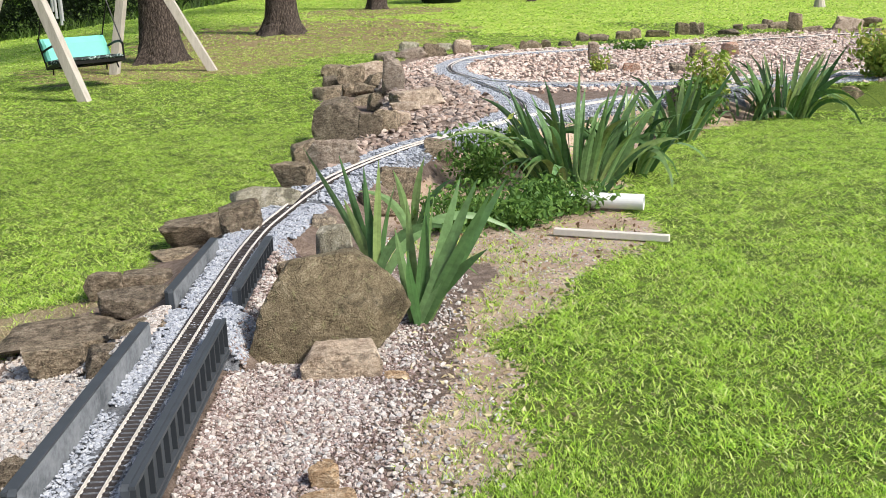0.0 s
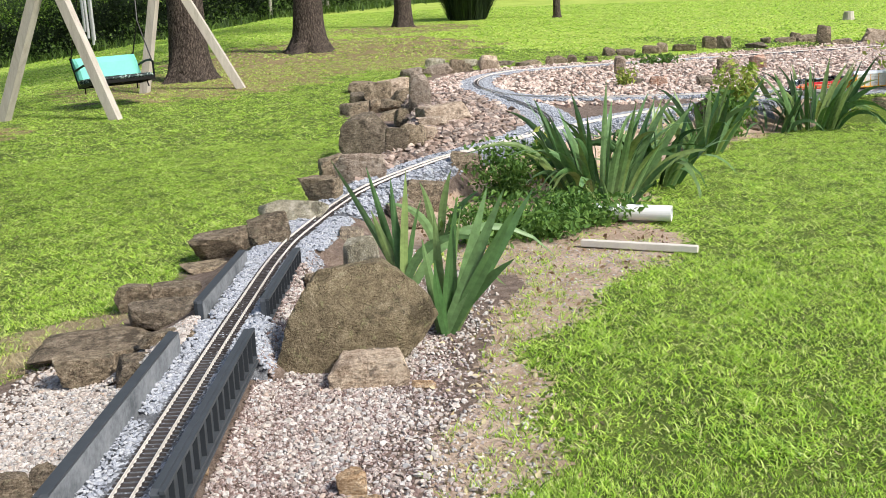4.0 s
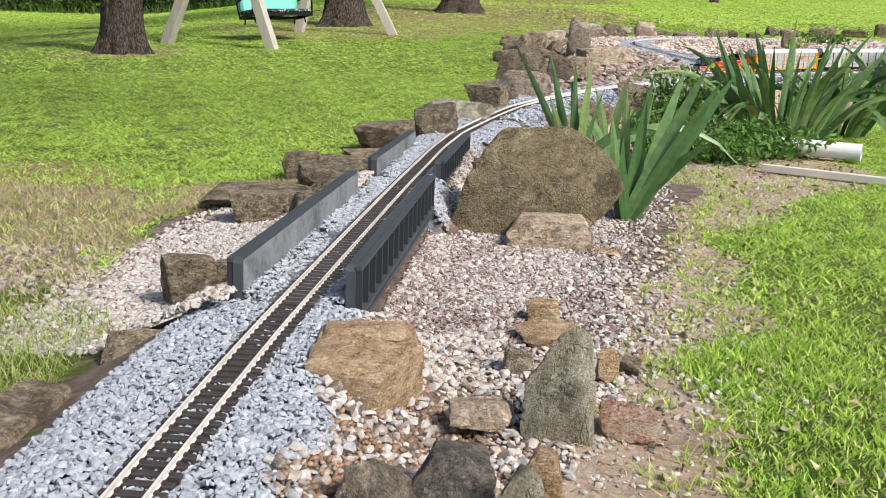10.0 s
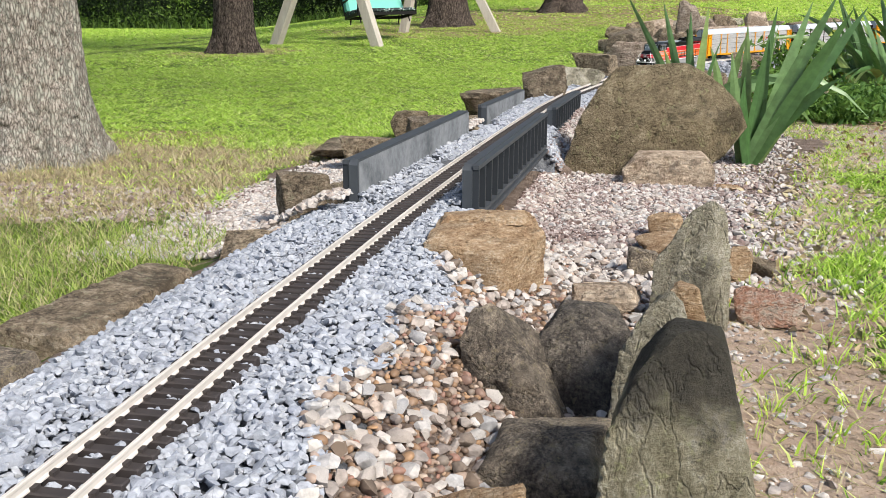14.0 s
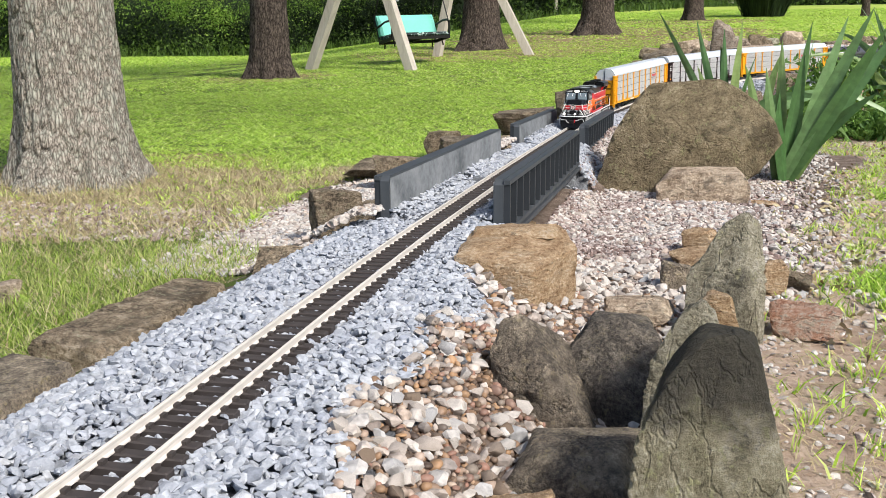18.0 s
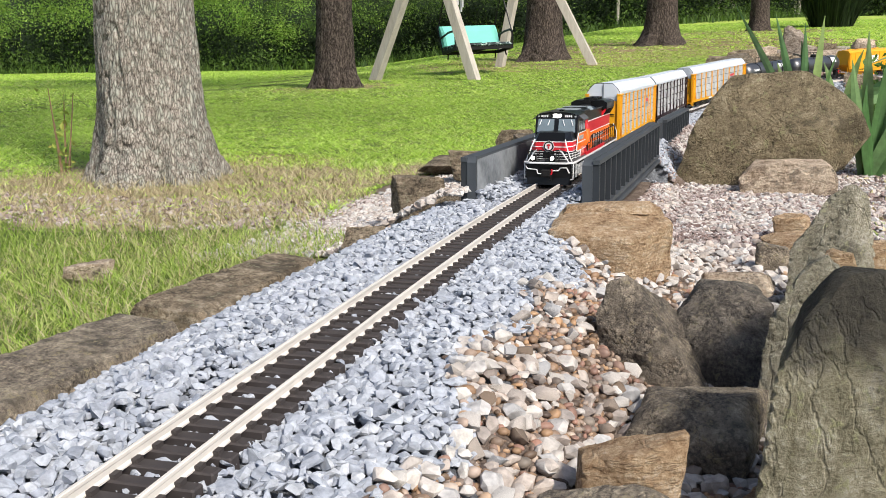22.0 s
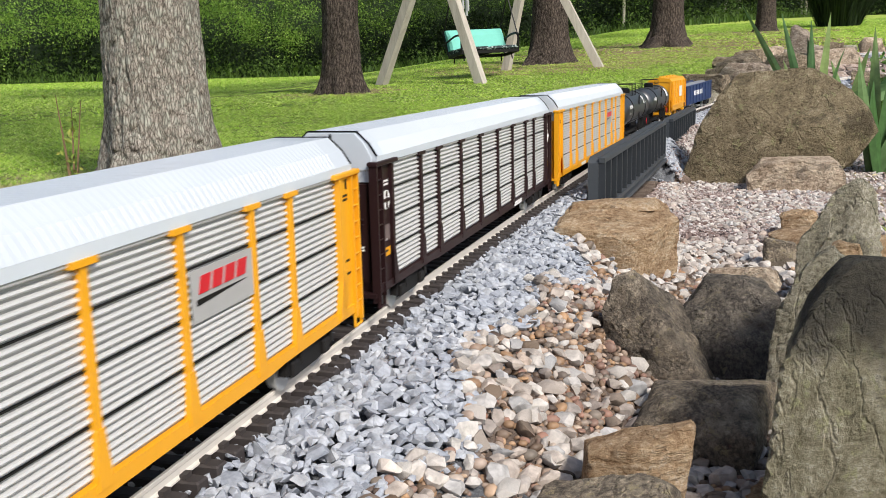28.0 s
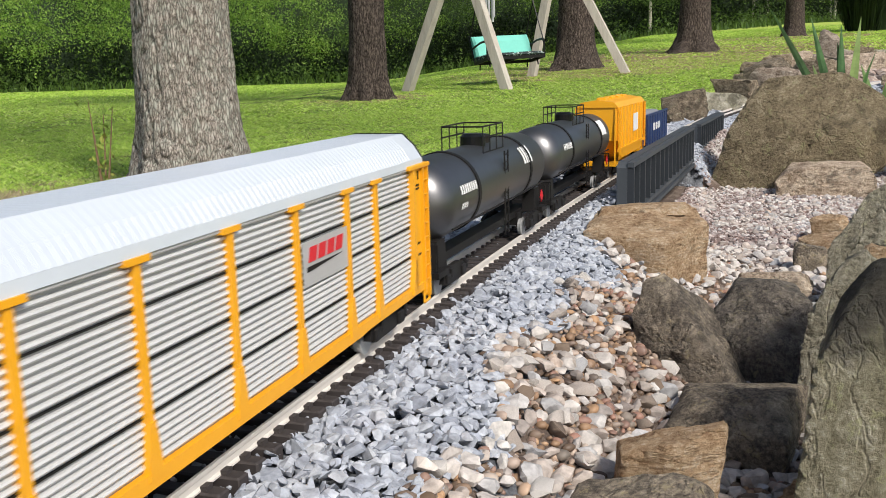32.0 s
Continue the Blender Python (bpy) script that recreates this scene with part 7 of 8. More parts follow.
        part("front_bar", Geo().line([(s * 0.0030, 0.0036, 0.0318), (s * 0.0030, 0.0036, 0.0475), (s * 0.0165, 0.0040, 0.0495), (s * 0.0290, 0.006, 0.0470), (s * 0.0315, 0.008, 0.0318)], 0.0008, 5), M["metal_black"], c)
    # cab
    cab = part("cab", Geo().prism([(0.060, 0.0330), (0.060, 0.0715), (0.066, 0.0940), (0.072, 0.0975), (0.130, 0.0995), (0.130, 0.0330)], -H, H, "x"), M["black"], c)
    for s in (-1, 1):
        # the orange flash sweeps back from the nose; red below it at the rear
        part("cab_side", Geo().prism([(0.0520, 0.0455), (0.0575, 0.0600), (0.0660, 0.0700), (0.1305, 0.0700), (0.1305, 0.0440), (0.0800, 0.0440)], s * (H + 0.0002), s * (H + 0.0009), "x"), M["orange"], cab)
        part("cab_skirt", Geo().prism([(0.0820, 0.0325), (0.0850, 0.0440), (0.1305, 0.0440), (0.1305, 0.0325)], s * (H + 0.0002), s * (H + 0.0009), "x"), M["red"], cab)
        for z, y0 in ((0.0700, 0.066), (0.0560, 0.0555), (0.0440, 0.052)):
            part("cab_stripe", Geo().box(s * (H + 0.0010), s * (H + 0.0014), y0, 0.1305, z - 0.0006, z + 0.0006), M["white"], cab)
        for z in (0.0345, 0.0382, 0.0419):
            part("cab_stripe", Geo().box(s * (H + 0.0002), s * (H + 0.0010), 0.044, 0.0825, z, z + 0.0009), M["white"], cab)
        part("cab_stripe", Geo().beam((s * (H + 0.0011), 0.0520, 0.0450), (s * (H + 0.0011), 0.0580, 0.0605), 0.0011, 0.0009).beam((s * (H + 0.0011), 0.0580, 0.0605), (s * (H + 0.0011), 0.0668, 0.0705), 0.0011, 0.0009).beam((s * (H + 0.0011), 0.0820, 0.0320), (s * (H + 0.0011), 0.0848, 0.0440), 0.0011, 0.0009), M["white"], cab)
        bars(cab, s * (H + 0.0010), 0.072, 0.0595, 0.036, 0.0062, 7, M["truck_grey"], "cab_number", s)
        for k in range(3):
            part("flash_bar", Geo().prism([(0.088 + k * 0.010, 0.0360), (0.093 + k * 0.010, 0.0360), (0.096 + k * 0.010, 0.0480), (0.091 + k * 0.010, 0.0480)], s * (H + 0.0010), s * (H + 0.0014), "x"), M["pale_red"], cab)
        for y0, y1 in ((0.078, 0.091), (0.0935, 0.1035), (0.106, 0.117)):
            w = part("side_window", Geo().box(s * (H + 0.0001), s * (H + 0.0007), y0, y1, 0.0745, 0.0875), M["glass"], cab)
            rim = Geo()
            for q in ((y0 - 0.0012, y0, 0.0735, 0.0885), (y1, y1 + 0.0012, 0.0735, 0.0885)):
                rim.box(s * (H + 0.0002), s * (H + 0.0014), *q)
            part("window_rim", rim, M["silver"], w)
        part("sun_visor", Geo().prism([(s * H, 0.0955), (s * (H + 0.0075), 0.0895), (s * (H + 0.0075), 0.0903), (s * H, 0.0967)], 0.074, 0.121), M["deck_grey"], cab)
        x0, x1 = (0.0035, 0.0295)
        pane = Geo().add([(s * x0, 0.0600, 0.0745), (s * x1, 0.0600, 0.0715), (s * (x1 - 0.001), 0.0652, 0.0915), (s * x0, 0.0652, 0.0915), (s * x0, 0.0615, 0.0745), (s * x1, 0.0615, 0.0715), (s * (x1 - 0.001), 0.0667, 0.0915), (s * x0, 0.0667, 0.0915)], [(0, 1, 2, 3), (4, 5, 6, 7), (0, 1, 5, 4), (1, 2, 6, 5), (2, 3, 7, 6), (3, 0, 4, 7)])
        ob = part("windscreen", pane, M["screen_glass"], cab)
        ob.location.y = -0.0008
        for wx in (0.010, 0.023):
            part("wiper", Geo().beam((s * wx, 0.0634, 0.0905), (s * (wx + 0.003), 0.0610, 0.0820), 0.0011, 0.0005, (0, 1, 0)), M["white"], ob)
        nb = part("number_board", Geo().box(s * 0.0185 - 0.0075, s * 0.0185 + 0.0075, 0.0655, 0.0695, 0.0930, 0.0985, 0.0006), M["black"], cab)
        for k in range(4):
            part("digit_bar", Geo().box(s * 0.0185 - 0.0055 + k * 0.0029, s * 0.0185 - 0.0037 + k * 0.0029, 0.0648, 0.0656, 0.0942, 0.0974), M["white"], nb)
        part("marker_light", Geo().box(s * 0.0285 - 0.0013, s * 0.0285 + 0.0013, 0.0660, 0.0680, 0.0935, 0.0965), M["silver"], cab)
    part("headlight", Geo().box(-0.0062, 0.0062, 0.0640, 0.0690, 0.0930, 0.0990, 0.0012), M["lamp"], cab)
    part("cab_roof", Geo().prism([(-H - 0.0008, 0.0935), (-H + 0.006, 0.0995), (-0.012, 0.1020), (0.012, 0.1020), (H - 0.006, 0.0995), (H + 0.0008, 0.0935), (H, 0.0920), (-H, 0.0920)], 0.0685, 0.132), M["black"], cab)
    part("roof_antenna", Geo().box(-0.004, 0.004, 0.098, 0.108, 0.1015, 0.1040, 0.0008), M["metal_black"], cab)
    # hood behind the cab
    h = 0.0245
    for y0, y1, z0, z1, w, m, nm in ((0.130, L - 0.022, 0.0330, 0.0600, h, "orange", "hood_lower"), (0.130, L - 0.022, 0.0600, 0.0612, h + 0.0004, "white", "hood_stripe"), (0.130, L - 0.022, 0.0612, 0.0790, h, "red", "hood_upper"),
                                     (0.130, L - 0.022, 0.0790, 0.0802, h + 0.0004, "white", "hood_stripe"), (0.130, 0.345, 0.0802, 0.0960, h - 0.0005, "black", "hood_top"), (0.345, L - 0.022, 0.0802, 0.0900, h - 0.0005, "red", "hood_top")):
        part(nm, Geo().box(-w, w, y0, y1, z0, z1), M[m], c)
    for s in (-1, 1):
        for k in range(10):
            y = 0.196 + k * 0.0240
            part("hood_door", Geo().box(s * h, s * (h + 0.0005), y, y + 0.0215, 0.0375, 0.0590), M["orange"], c)
            part("door_latch", Geo().box(s * (h + 0.0005), s * (h + 0.0011), y + 0.0190, y + 0.0203, 0.0470, 0.0500), M["metal_black"], c)
        bars(c, s * (h + 0.0006), 0.205, 0.0475, 0.155, 0.0062, 15, M["truck_grey"], "hood_lettering", s)
        part("hood_line", Geo().box(s * (h + 0.0005), s * (h + 0.0009), 0.196, L - 0.024, 0.0410, 0.0420), M["white"], c)
        part("electrical_cabinet", Geo().box(s * (h - 0.001), s * (h + 0.0040), 0.131, 0.158, 0.0330, 0.0745, 0.0008), M["orange"], c)
        part("cabinet_stripe", Geo().box(s * (h + 0.0041), s * (h + 0.0045), 0.132, 0.157, 0.0600, 0.0612).box(s * (h + 0.0041), s * (h + 0.0045), 0.132, 0.157, 0.0430, 0.0441), M["white"], c)
        part("cabinet_top", Geo().box(s * (h - 0.001), s * (h + 0.0041), 0.131, 0.158, 0.0612, 0.0750, 0.0006), M["red"], c)
        part("plate", Geo().box(s * (h + 0.0042), s * (h + 0.0047), 0.134, 0.142, 0.0500, 0.0560), M["white"], c)
        part("blower_box", Geo().prism([(0.160, 0.0330), (0.160, 0.0660), (0.167, 0.0830), (0.184, 0.0830), (0.193, 0.0660), (0.193, 0.0330)], s * (h - 0.001), s * (h + 0.0030), "x"), M["red"], c)
        part("blower_duct", Geo().add([(s * h, 0.164, 0.0440), (s * h, 0.189, 0.0440), (s * (h + 0.0105), 0.186, 0.0440), (s * (h + 0.0105), 0.167, 0.0440), (s * h, 0.168, 0.0760), (s * h, 0.187, 0.0760), (s * (h + 0.0040), 0.184, 0.0760), (s * (h + 0.0040), 0.171, 0.0760)],
                                      [(3, 2, 1, 0), (4, 5, 6, 7), (0, 1, 5, 4), (1, 2, 6, 5), (2, 3, 7, 6), (3, 0, 4, 7)]), M["orange"], c)
        part("duct_cap", Geo().add([(s * h, 0.1675, 0.0690), (s * h, 0.1875, 0.0690), (s * (h + 0.0062), 0.1850, 0.0690), (s * (h + 0.0062), 0.1700, 0.0690), (s * h, 0.1685, 0.0775), (s * h, 0.1865, 0.0775), (s * (h + 0.0046), 0.1835, 0.0775), (s * (h + 0.0046), 0.1715, 0.0775)],
                                   [(3, 2, 1, 0), (4, 5, 6, 7), (0, 1, 5, 4), (1, 2, 6, 5), (2, 3, 7, 6), (3, 0, 4, 7)]), M["red"], c)
        part("top_step", Geo().box(s * (h - 0.004), s * (h + 0.0002), 0.132, 0.230, 0.0800, 0.0945, 0.0008), M["black"], c)
        # flared radiator with its slanted intake
        part("radiator_intake", Geo().add([(s * h, 0.350, 0.0800), (s * h, L - 0.024, 0.0800), (s * 0.0325, L - 0.024, 0.0930), (s * 0.0325, 0.350, 0.0930), (s * (h - 0.004), 0.350, 0.0800), (s * (h - 0.004), L - 0.024, 0.0800), (s * 0.0285, L - 0.024, 0.0930), (s * 0.0285, 0.350, 0.0930)],
                                          [(0, 1, 2, 3), (4, 5, 6, 7), (0, 1, 5, 4), (2, 3, 7, 6), (1, 2, 6, 5), (3, 0, 4, 7)]), M["red"], c)
        for k in range(8):
            y = 0.354 + k * 0.0100
            part("intake_fin", Geo().beam((s * (h + 0.0012), y, 0.0815), (s * 0.0322, y, 0.0922), 0.0030, 0.0010, (0, 1, 0)), M["metal_black"], c)
        g = Geo()
        for k in range(5):
            g.box(s * 0.0323, s * 0.0332, 0.352, L - 0.026, 0.0945 + k * 0.0020, 0.0954 + k * 0.0020)
        part("louvre", g, M["deck_grey"], c)
    part("radiator", Geo().prism([(-0.0325, 0.0925), (-0.0325, 0.1035), (-0.0255, 0.1075), (0.0255, 0.1075), (0.0325, 0.1035), (0.0325, 0.0925)], 0.349, L - 0.023), M["black"], c)
    for y in (0.366, 0.392, 0.418):
        fan = part("fan", Geo().lathe([(0, 0.1076), (0.0120, 0.1076), (0.0128, 0.1085), (0.0128, 0.1112), (0.0112, 0.1116), (0.0108, 0.1094), (0, 0.1094)], (0, y, 0), "z", 24), M["black"], c)
        part("fan_hub", Geo().lathe([(0, 0.1112), (0.0030, 0.1112), (0.0030, 0.1094)], (0, y, 0), "z", 10), M["deck_grey"], fan)
    part("brake_block", Geo().box(-0.0265, 0.0265, 0.134, 0.205, 0.0945, 0.1005, 0.001), M["black"], c)
    part("brake_fan", Geo().lathe([(0, 0.1006), (0.0195, 0.1006), (0.0205, 0.1018), (0.0195, 0.1026), (0, 0.1028)], (0, 0.158, 0), "z", 28), M["fan_plate"], c)
    hatch = part("roof_hatch", Geo().prism([(-0.026, 0.0960), (-0.019, 0.1020), (0.019, 0.1020), (0.026, 0.0960)], 0.208, 0.250), M["black"], c)
    for s in (-1, 1):
        part("hatch_panel", Geo().add([(s * 0.0255, 0.213, 0.0968), (s * 0.0255, 0.245, 0.0968), (s * 0.0195, 0.245, 0.1020), (s * 0.0195, 0.213, 0.1020), (s * 0.0262, 0.213, 0.0975), (s * 0.0262, 0.245, 0.0975), (s * 0.0202, 0.245, 0.1027), (s * 0.0202, 0.213, 0.1027)], [(0, 1, 2, 3), (4, 5, 6, 7), (0, 1, 5, 4), (1, 2, 6, 5), (2, 3, 7, 6), (3, 0, 4, 7)]), M["fan_plate"], hatch)
    part("hatch_panel", Geo().box(-0.016, 0.016, 0.214, 0.244, 0.1021, 0.1029), M["fan_plate"], hatch)
    second = part("roof_hatch", Geo().prism([(-0.025, 0.0960), (-0.020, 0.1005), (0.020, 0.1005), (0.025, 0.0960)], 0.254, 0.280), M["black"], c)
    part("hatch_panel", Geo().box(-0.018, 0.018, 0.258, 0.276, 0.1006, 0.1012), M["fan_plate"], second)
    part("exhaust", Geo().box(-0.008, 0.008, 0.300, 0.322, 0.0955, 0.1010, 0.001), M["metal_black"], c)
    part("horn", Geo().box(-0.004, 0.004, 0.334, 0.346, 0.0960, 0.1080).tube((-0.010, 0.336, 0.1075), (0.010, 0.336, 0.1075), 0.0016, n=8), M["metal_black"], c)
    for s in (-1, 1):
        part("roof_edge", Geo().box(s * (h - 0.001), s * (h + 0.0006), 0.285, 0.345, 0.0955, 0.0965), M["deck_grey"], c)
    # hand rails
    for s in (-1, 1):
        r = W - 0.0012
        for k, y in enumerate((0.138, 0.158, 0.182, 0.206, 0.230, 0.254, 0.280, 0.304, 0.328, 0.352, 0.376, 0.400, 0.424)):
            z = 0.0490 if k < 2 else 0.0600
            part("stanchion", Geo().tube((s * r, y, 0.0315), (s * r, y, z), 0.0008, n=5), M["metal_black"], c)
        part("hand_rail", Geo().line([(s * r, 0.132, 0.046), (s * r, 0.138, 0.0490), (s * r, 0.160, 0.0490), (s * r, 0.170, 0.058), (s * r, 0.182, 0.0600), (s * r, 0.206, 0.0600), (s * r, 0.212, 0.0560), (s * r, 0.424, 0.0580), (s * r, 0.440, 0.044)], 0.0008, 5), M["metal_black"], c)
        part("rear_rail", Geo().line([(s * r, L - 0.006, 0.014), (s * r, L - 0.006, 0.046), (s * 0.030, L - 0.010, 0.060)], 0.0009, 5), M["white"], c)
        part("rear_post", Geo().line([(s * 0.020, L - 0.008, 0.0330), (s * 0.020, L - 0.008, 0.058), (s * 0.032, L - 0.008, 0.058), (s * 0.034, L - 0.008, 0.0330)], 0.0008, 5), M["metal_black"], c)
    return c


def autorack(colour, name_label, logo):
    c = thing("autorack_car", name_label, "train car", group="autorack cars")
    L, W, Z0, Z1 = 0.62, 0.0315, 0.0250, 0.1130
    paint, ink = M[colour], M["black"] if logo else M["white"]
    part("underframe", Geo().box(-0.024, 0.024, 0.010, L - 0.010, 0.016, 0.026), M["black_frame"], c)
    part("body", Geo().box(-W + 0.0022, W - 0.0022, 0.014, L - 0.014, Z0, Z1), M["panel_grey"], c)
    for y in (0.078, L - 0.078):
        bogie(c, y, (-0.022, 0.022), 0.0085, M["black_frame"], half=0.026, width=GAUGE + 0.003)
    coupler(c, 0.002, -1)
    coupler(c, L - 0.002, 1)
    slat = Geo().prism([(0, 0.0), (0.0014, 0.0003), (0.0018, 0.0010), (0.0014, 0.0018), (0, 0.0021)], 0.030, L - 0.030)
    me = make_mesh("slat", slat.v, slat.f, M["panel"])
    fix_normals(me)
    for s in (-1, 1):
        side = part("side_sill", Geo().prism([(0.006, Z0 - 0.0035), (0.118, Z0 - 0.0035), (0.135, Z0 - 0.0045), (L - 0.135, Z0 - 0.0045), (L - 0.118, Z0 - 0.0035), (L - 0.006, Z0 - 0.0035), (L - 0.006, Z0 + 0.0022), (0.006, Z0 + 0.0022)], s * (W - 0.002), s * (W + 0.0016), "x"), paint, c)
        for band in range(4):
            for k in range(6):
                z = Z0 + 0.0034 + band * 0.0212 + k * 0.00330
                shared("slat", me, side, Matrix.Translation((s * (W - 0.0022), 0, z)) @ Matrix.Diagonal((s, 1, 1, 1)))
        for band in range(3):
            part("seam", Geo().box(s * (W - 0.0022), s * (W - 0.0010), 0.030, L - 0.030, Z0 + 0.0235 + band * 0.0212 - 0.0003, Z0 + 0.0235 + band * 0.0212 + 0.0003), M["black_frame"], side)
        for y in (0.100, 0.145, 0.211, 0.276, L - 0.276, L - 0.211, L - 0.145, L - 0.100):
            post = Geo().box(s * (W - 0.002), s * (W + 0.0014), y - 0.0019, y + 0.0019, Z0 + 0.002, Z1 - 0.0035)
            post.box(s * (W - 0.002), s * (W + 0.0022), y - 0.0075, y + 0.0075, Z1 - 0.0045, Z1 - 0.0020)
            post.prism([(y - 0.0019, Z0 + 0.022), (y - 0.0050, Z0 - 0.001), (y + 0.0050, Z0 - 0.001), (y + 0.0019, Z0 + 0.022)], s * (W - 0.001), s * (W + 0.0022), "x")
            part("post", post, paint, side)
        part("top_rail", Geo().box(s * (W - 0.003), s * (W + 0.0004), 0.020, L - 0.020, Z1 - 0.0035, Z1 + 0.001), M["panel_grey"], c)
        if logo:
            y0 = L - 0.205
            part("logo_plate", Geo().box(s * (W + 0.0001), s * (W + 0.0005), y0, y0 + 0.058, 0.0665, 0.0900), M["panel_grey"], c)
            mark = Geo()
            for k in range(4):
                ya = y0 + 0.006 + k * 0.0115
                mark.prism([(ya, 0.0790), (ya + 0.0088, 0.0790), (ya + 0.0112, 0.0868), (ya + 0.0024, 0.0868)], s * (W + 0.0006), s * (W + 0.0010), "x")
            part("logo_mark", mark, M["red"], c)
            part("logo_swoosh", Geo().prism([(y0 + 0.004, 0.0768), (y0 + 0.050, 0.0768), (y0 + 0.004, 0.0741)], s * (W + 0.0006), s * (W + 0.0010), "x"), M["black"], c)
        mesh_y = 0.175 if logo else L - 0.21
        bars(c, s * (W + 0.0017), mesh_y, Z0 - 0.0036, 0.036, 0.0046, 6, M["white"], "sill_stencil", s)
    for y, way in ((0.0, 1), (L, -1)):
        def span(a, b):
            return min(y + way * a, y + way * b), max(y + way * a, y + way * b)
        end = part("end_wall", Geo().box(-W + 0.003, W - 0.003, *span(0.007, 0.016), Z0 - 0.004, 0.0985), paint, c)
        part("end_bulkhead", Geo().prism([(-W + 0.003, 0.0985), (-W + 0.003, Z1 + 0.002), (-W + 0.008, Z1 + 0.0115), (-W + 0.0145, Z1 + 0.0185), (W - 0.0145, Z1 + 0.0185), (W - 0.008, Z1 + 0.0115), (W - 0.003, Z1 + 0.002), (W - 0.003, 0.0985)], *span(0.0065, 0.014)), M["roof_white"], end, "white upper end panel")
        for sx in (-1, 1):
            part("end_door", Geo().box(sx * 0.0006, sx * 0.0255, *span(0.0050, 0.0072), Z0 + 0.004, 0.0972), paint, end)
            part("door_panel", Geo().box(sx * 0.008, sx * 0.021, *span(0.0044, 0.0051), 0.0310, 0.0470, 0.0003), paint, end)
        part("door_seam", Geo().box(-0.0004, 0.0004, *span(0.0042, 0.0062), 0.0990, Z1 + 0.0180), M["black"], end)
        lock = Geo().box(0.003, 0.022, *span(0.0036, 0.0050), 0.0720, 0.0734).box(0.003, 0.022, *span(0.0040, 0.0050), 0.0690, 0.0698)
        part("lock_bar", lock, M["metal_black"] if logo else paint, end)
        for z, n, h in ((0.0920, 4, 0.0022), (0.0885, 6, 0.0020), (0.0530, 7, 0.0012), (0.0510, 7, 0.0012), (0.1060, 9, 0.0012)):
            g = Geo()
            for k in range(n):
                g.box(0.006 + k * 0.0024, 0.0077 + k * 0.0024, *span(0.0040 if z < 0.1 else 0.0060, 0.0051 if z < 0.1 else 0.0066), z, z + h)
            part("stencil", g, ink if z < 0.1 else M["truck_grey"], end)
        part("footboard", Geo().box(-W, W, *span(0.000, 0.010), Z0 - 0.0060, Z0 - 0.0030).box(-0.016, 0.016, *span(0.001, 0.014), Z0 - 0.0125, Z0 - 0.006, 0.001), paint, end)
        for s in (-1, 1):
            frame_ = part("corner_panel", Geo().box(s * (W - 0.004), s * (W + 0.0004), *span(0.0130, 0.0335), Z0 - 0.004, Z1 - 0.003), paint, c)
            part("panel_post", Geo().box(s * (W - 0.002), s * (W + 0.0028), *span(0.0300, 0.0340), Z0 - 0.001, Z1 - 0.002).prism([(y + way * 0.0300, Z0 + 0.022), (y + way * 0.0300, Z0 - 0.002), (y + way * 0.0400, Z0 - 0.002), (y + way * 0.0340, Z0 + 0.022)], s * (W - 0.001), s * (W + 0.0028), "x"), paint, frame_)
            part("corner_post", Geo().box(s * (W - 0.003), s * (W + 0.0028), *span(0.0015, 0.0035), Z0 - 0.010, Z1 - 0.001), paint, frame_)
            part("corner_post", Geo().box(s * (W - 0.003), s * (W + 0.0028), *span(0.0115, 0.0135), Z0 - 0.006, Z1 - 0.002), paint, frame_)
            part("ladder_back", Geo().box(s * (W - 0.0036), s * (W - 0.0022), *span(0.0030, 0.0130), Z0 - 0.004, Z1 - 0.004), paint, frame_)
            part("top_cap", Geo().box(s * (W - 0.004), s * (W + 0.0036), *span(0.0005, 0.0420), Z1 - 0.0035, Z1 - 0.0005, 0.0005), paint, frame_)
            part("stirrup", Geo().line([(s * (W + 0.001), y + way * 0.002, Z0 - 0.005), (s * (W + 0.001), y + way * 0.002, Z0 - 0.013), (s * (W + 0.001), y + way * 0.013, Z0 - 0.013), (s * (W + 0.001), y + way * 0.013, Z0 - 0.005)], 0.0011, 5), paint, frame_)
            for k in range(9):
                z = Z0 + 0.003 + k * 0.0103
                part("rung", Geo().tube((s * (W + 0.0018), y + way * 0.0030, z), (s * (W + 0.0018), y + way * 0.0125, z), 0.0006, n=5), paint, frame_)
            part("slot", Geo().box(s * (W + 0.0003), s * (W + 0.0008), *span(0.0170, 0.0195), 0.1015, 0.1075), M["black"], frame_)
            part("warning_plate", Geo().box(s * (W + 0.0004), s * (W + 0.0009), *span(0.0185, 0.0275), 0.0450, 0.0510), M["yellow"], frame_)
            for z, n in ((0.0970, 5), (0.0945, 5), (0.0560, 3), (0.0480, 3)):
                g = Geo()
                for k in range(n):
                    a, b = span(0.0170 + k * 0.0022, 0.0185 + k * 0.0022)
                    g.box(s * (W + (0.0004 if z > 0.055 else 0.0009)), s * (W + (0.0008 if z > 0.055 else 0.0012)), a, b, z, z + 0.0014)
                part("stencil", g, ink if z > 0.055 else M["black"], frame_)
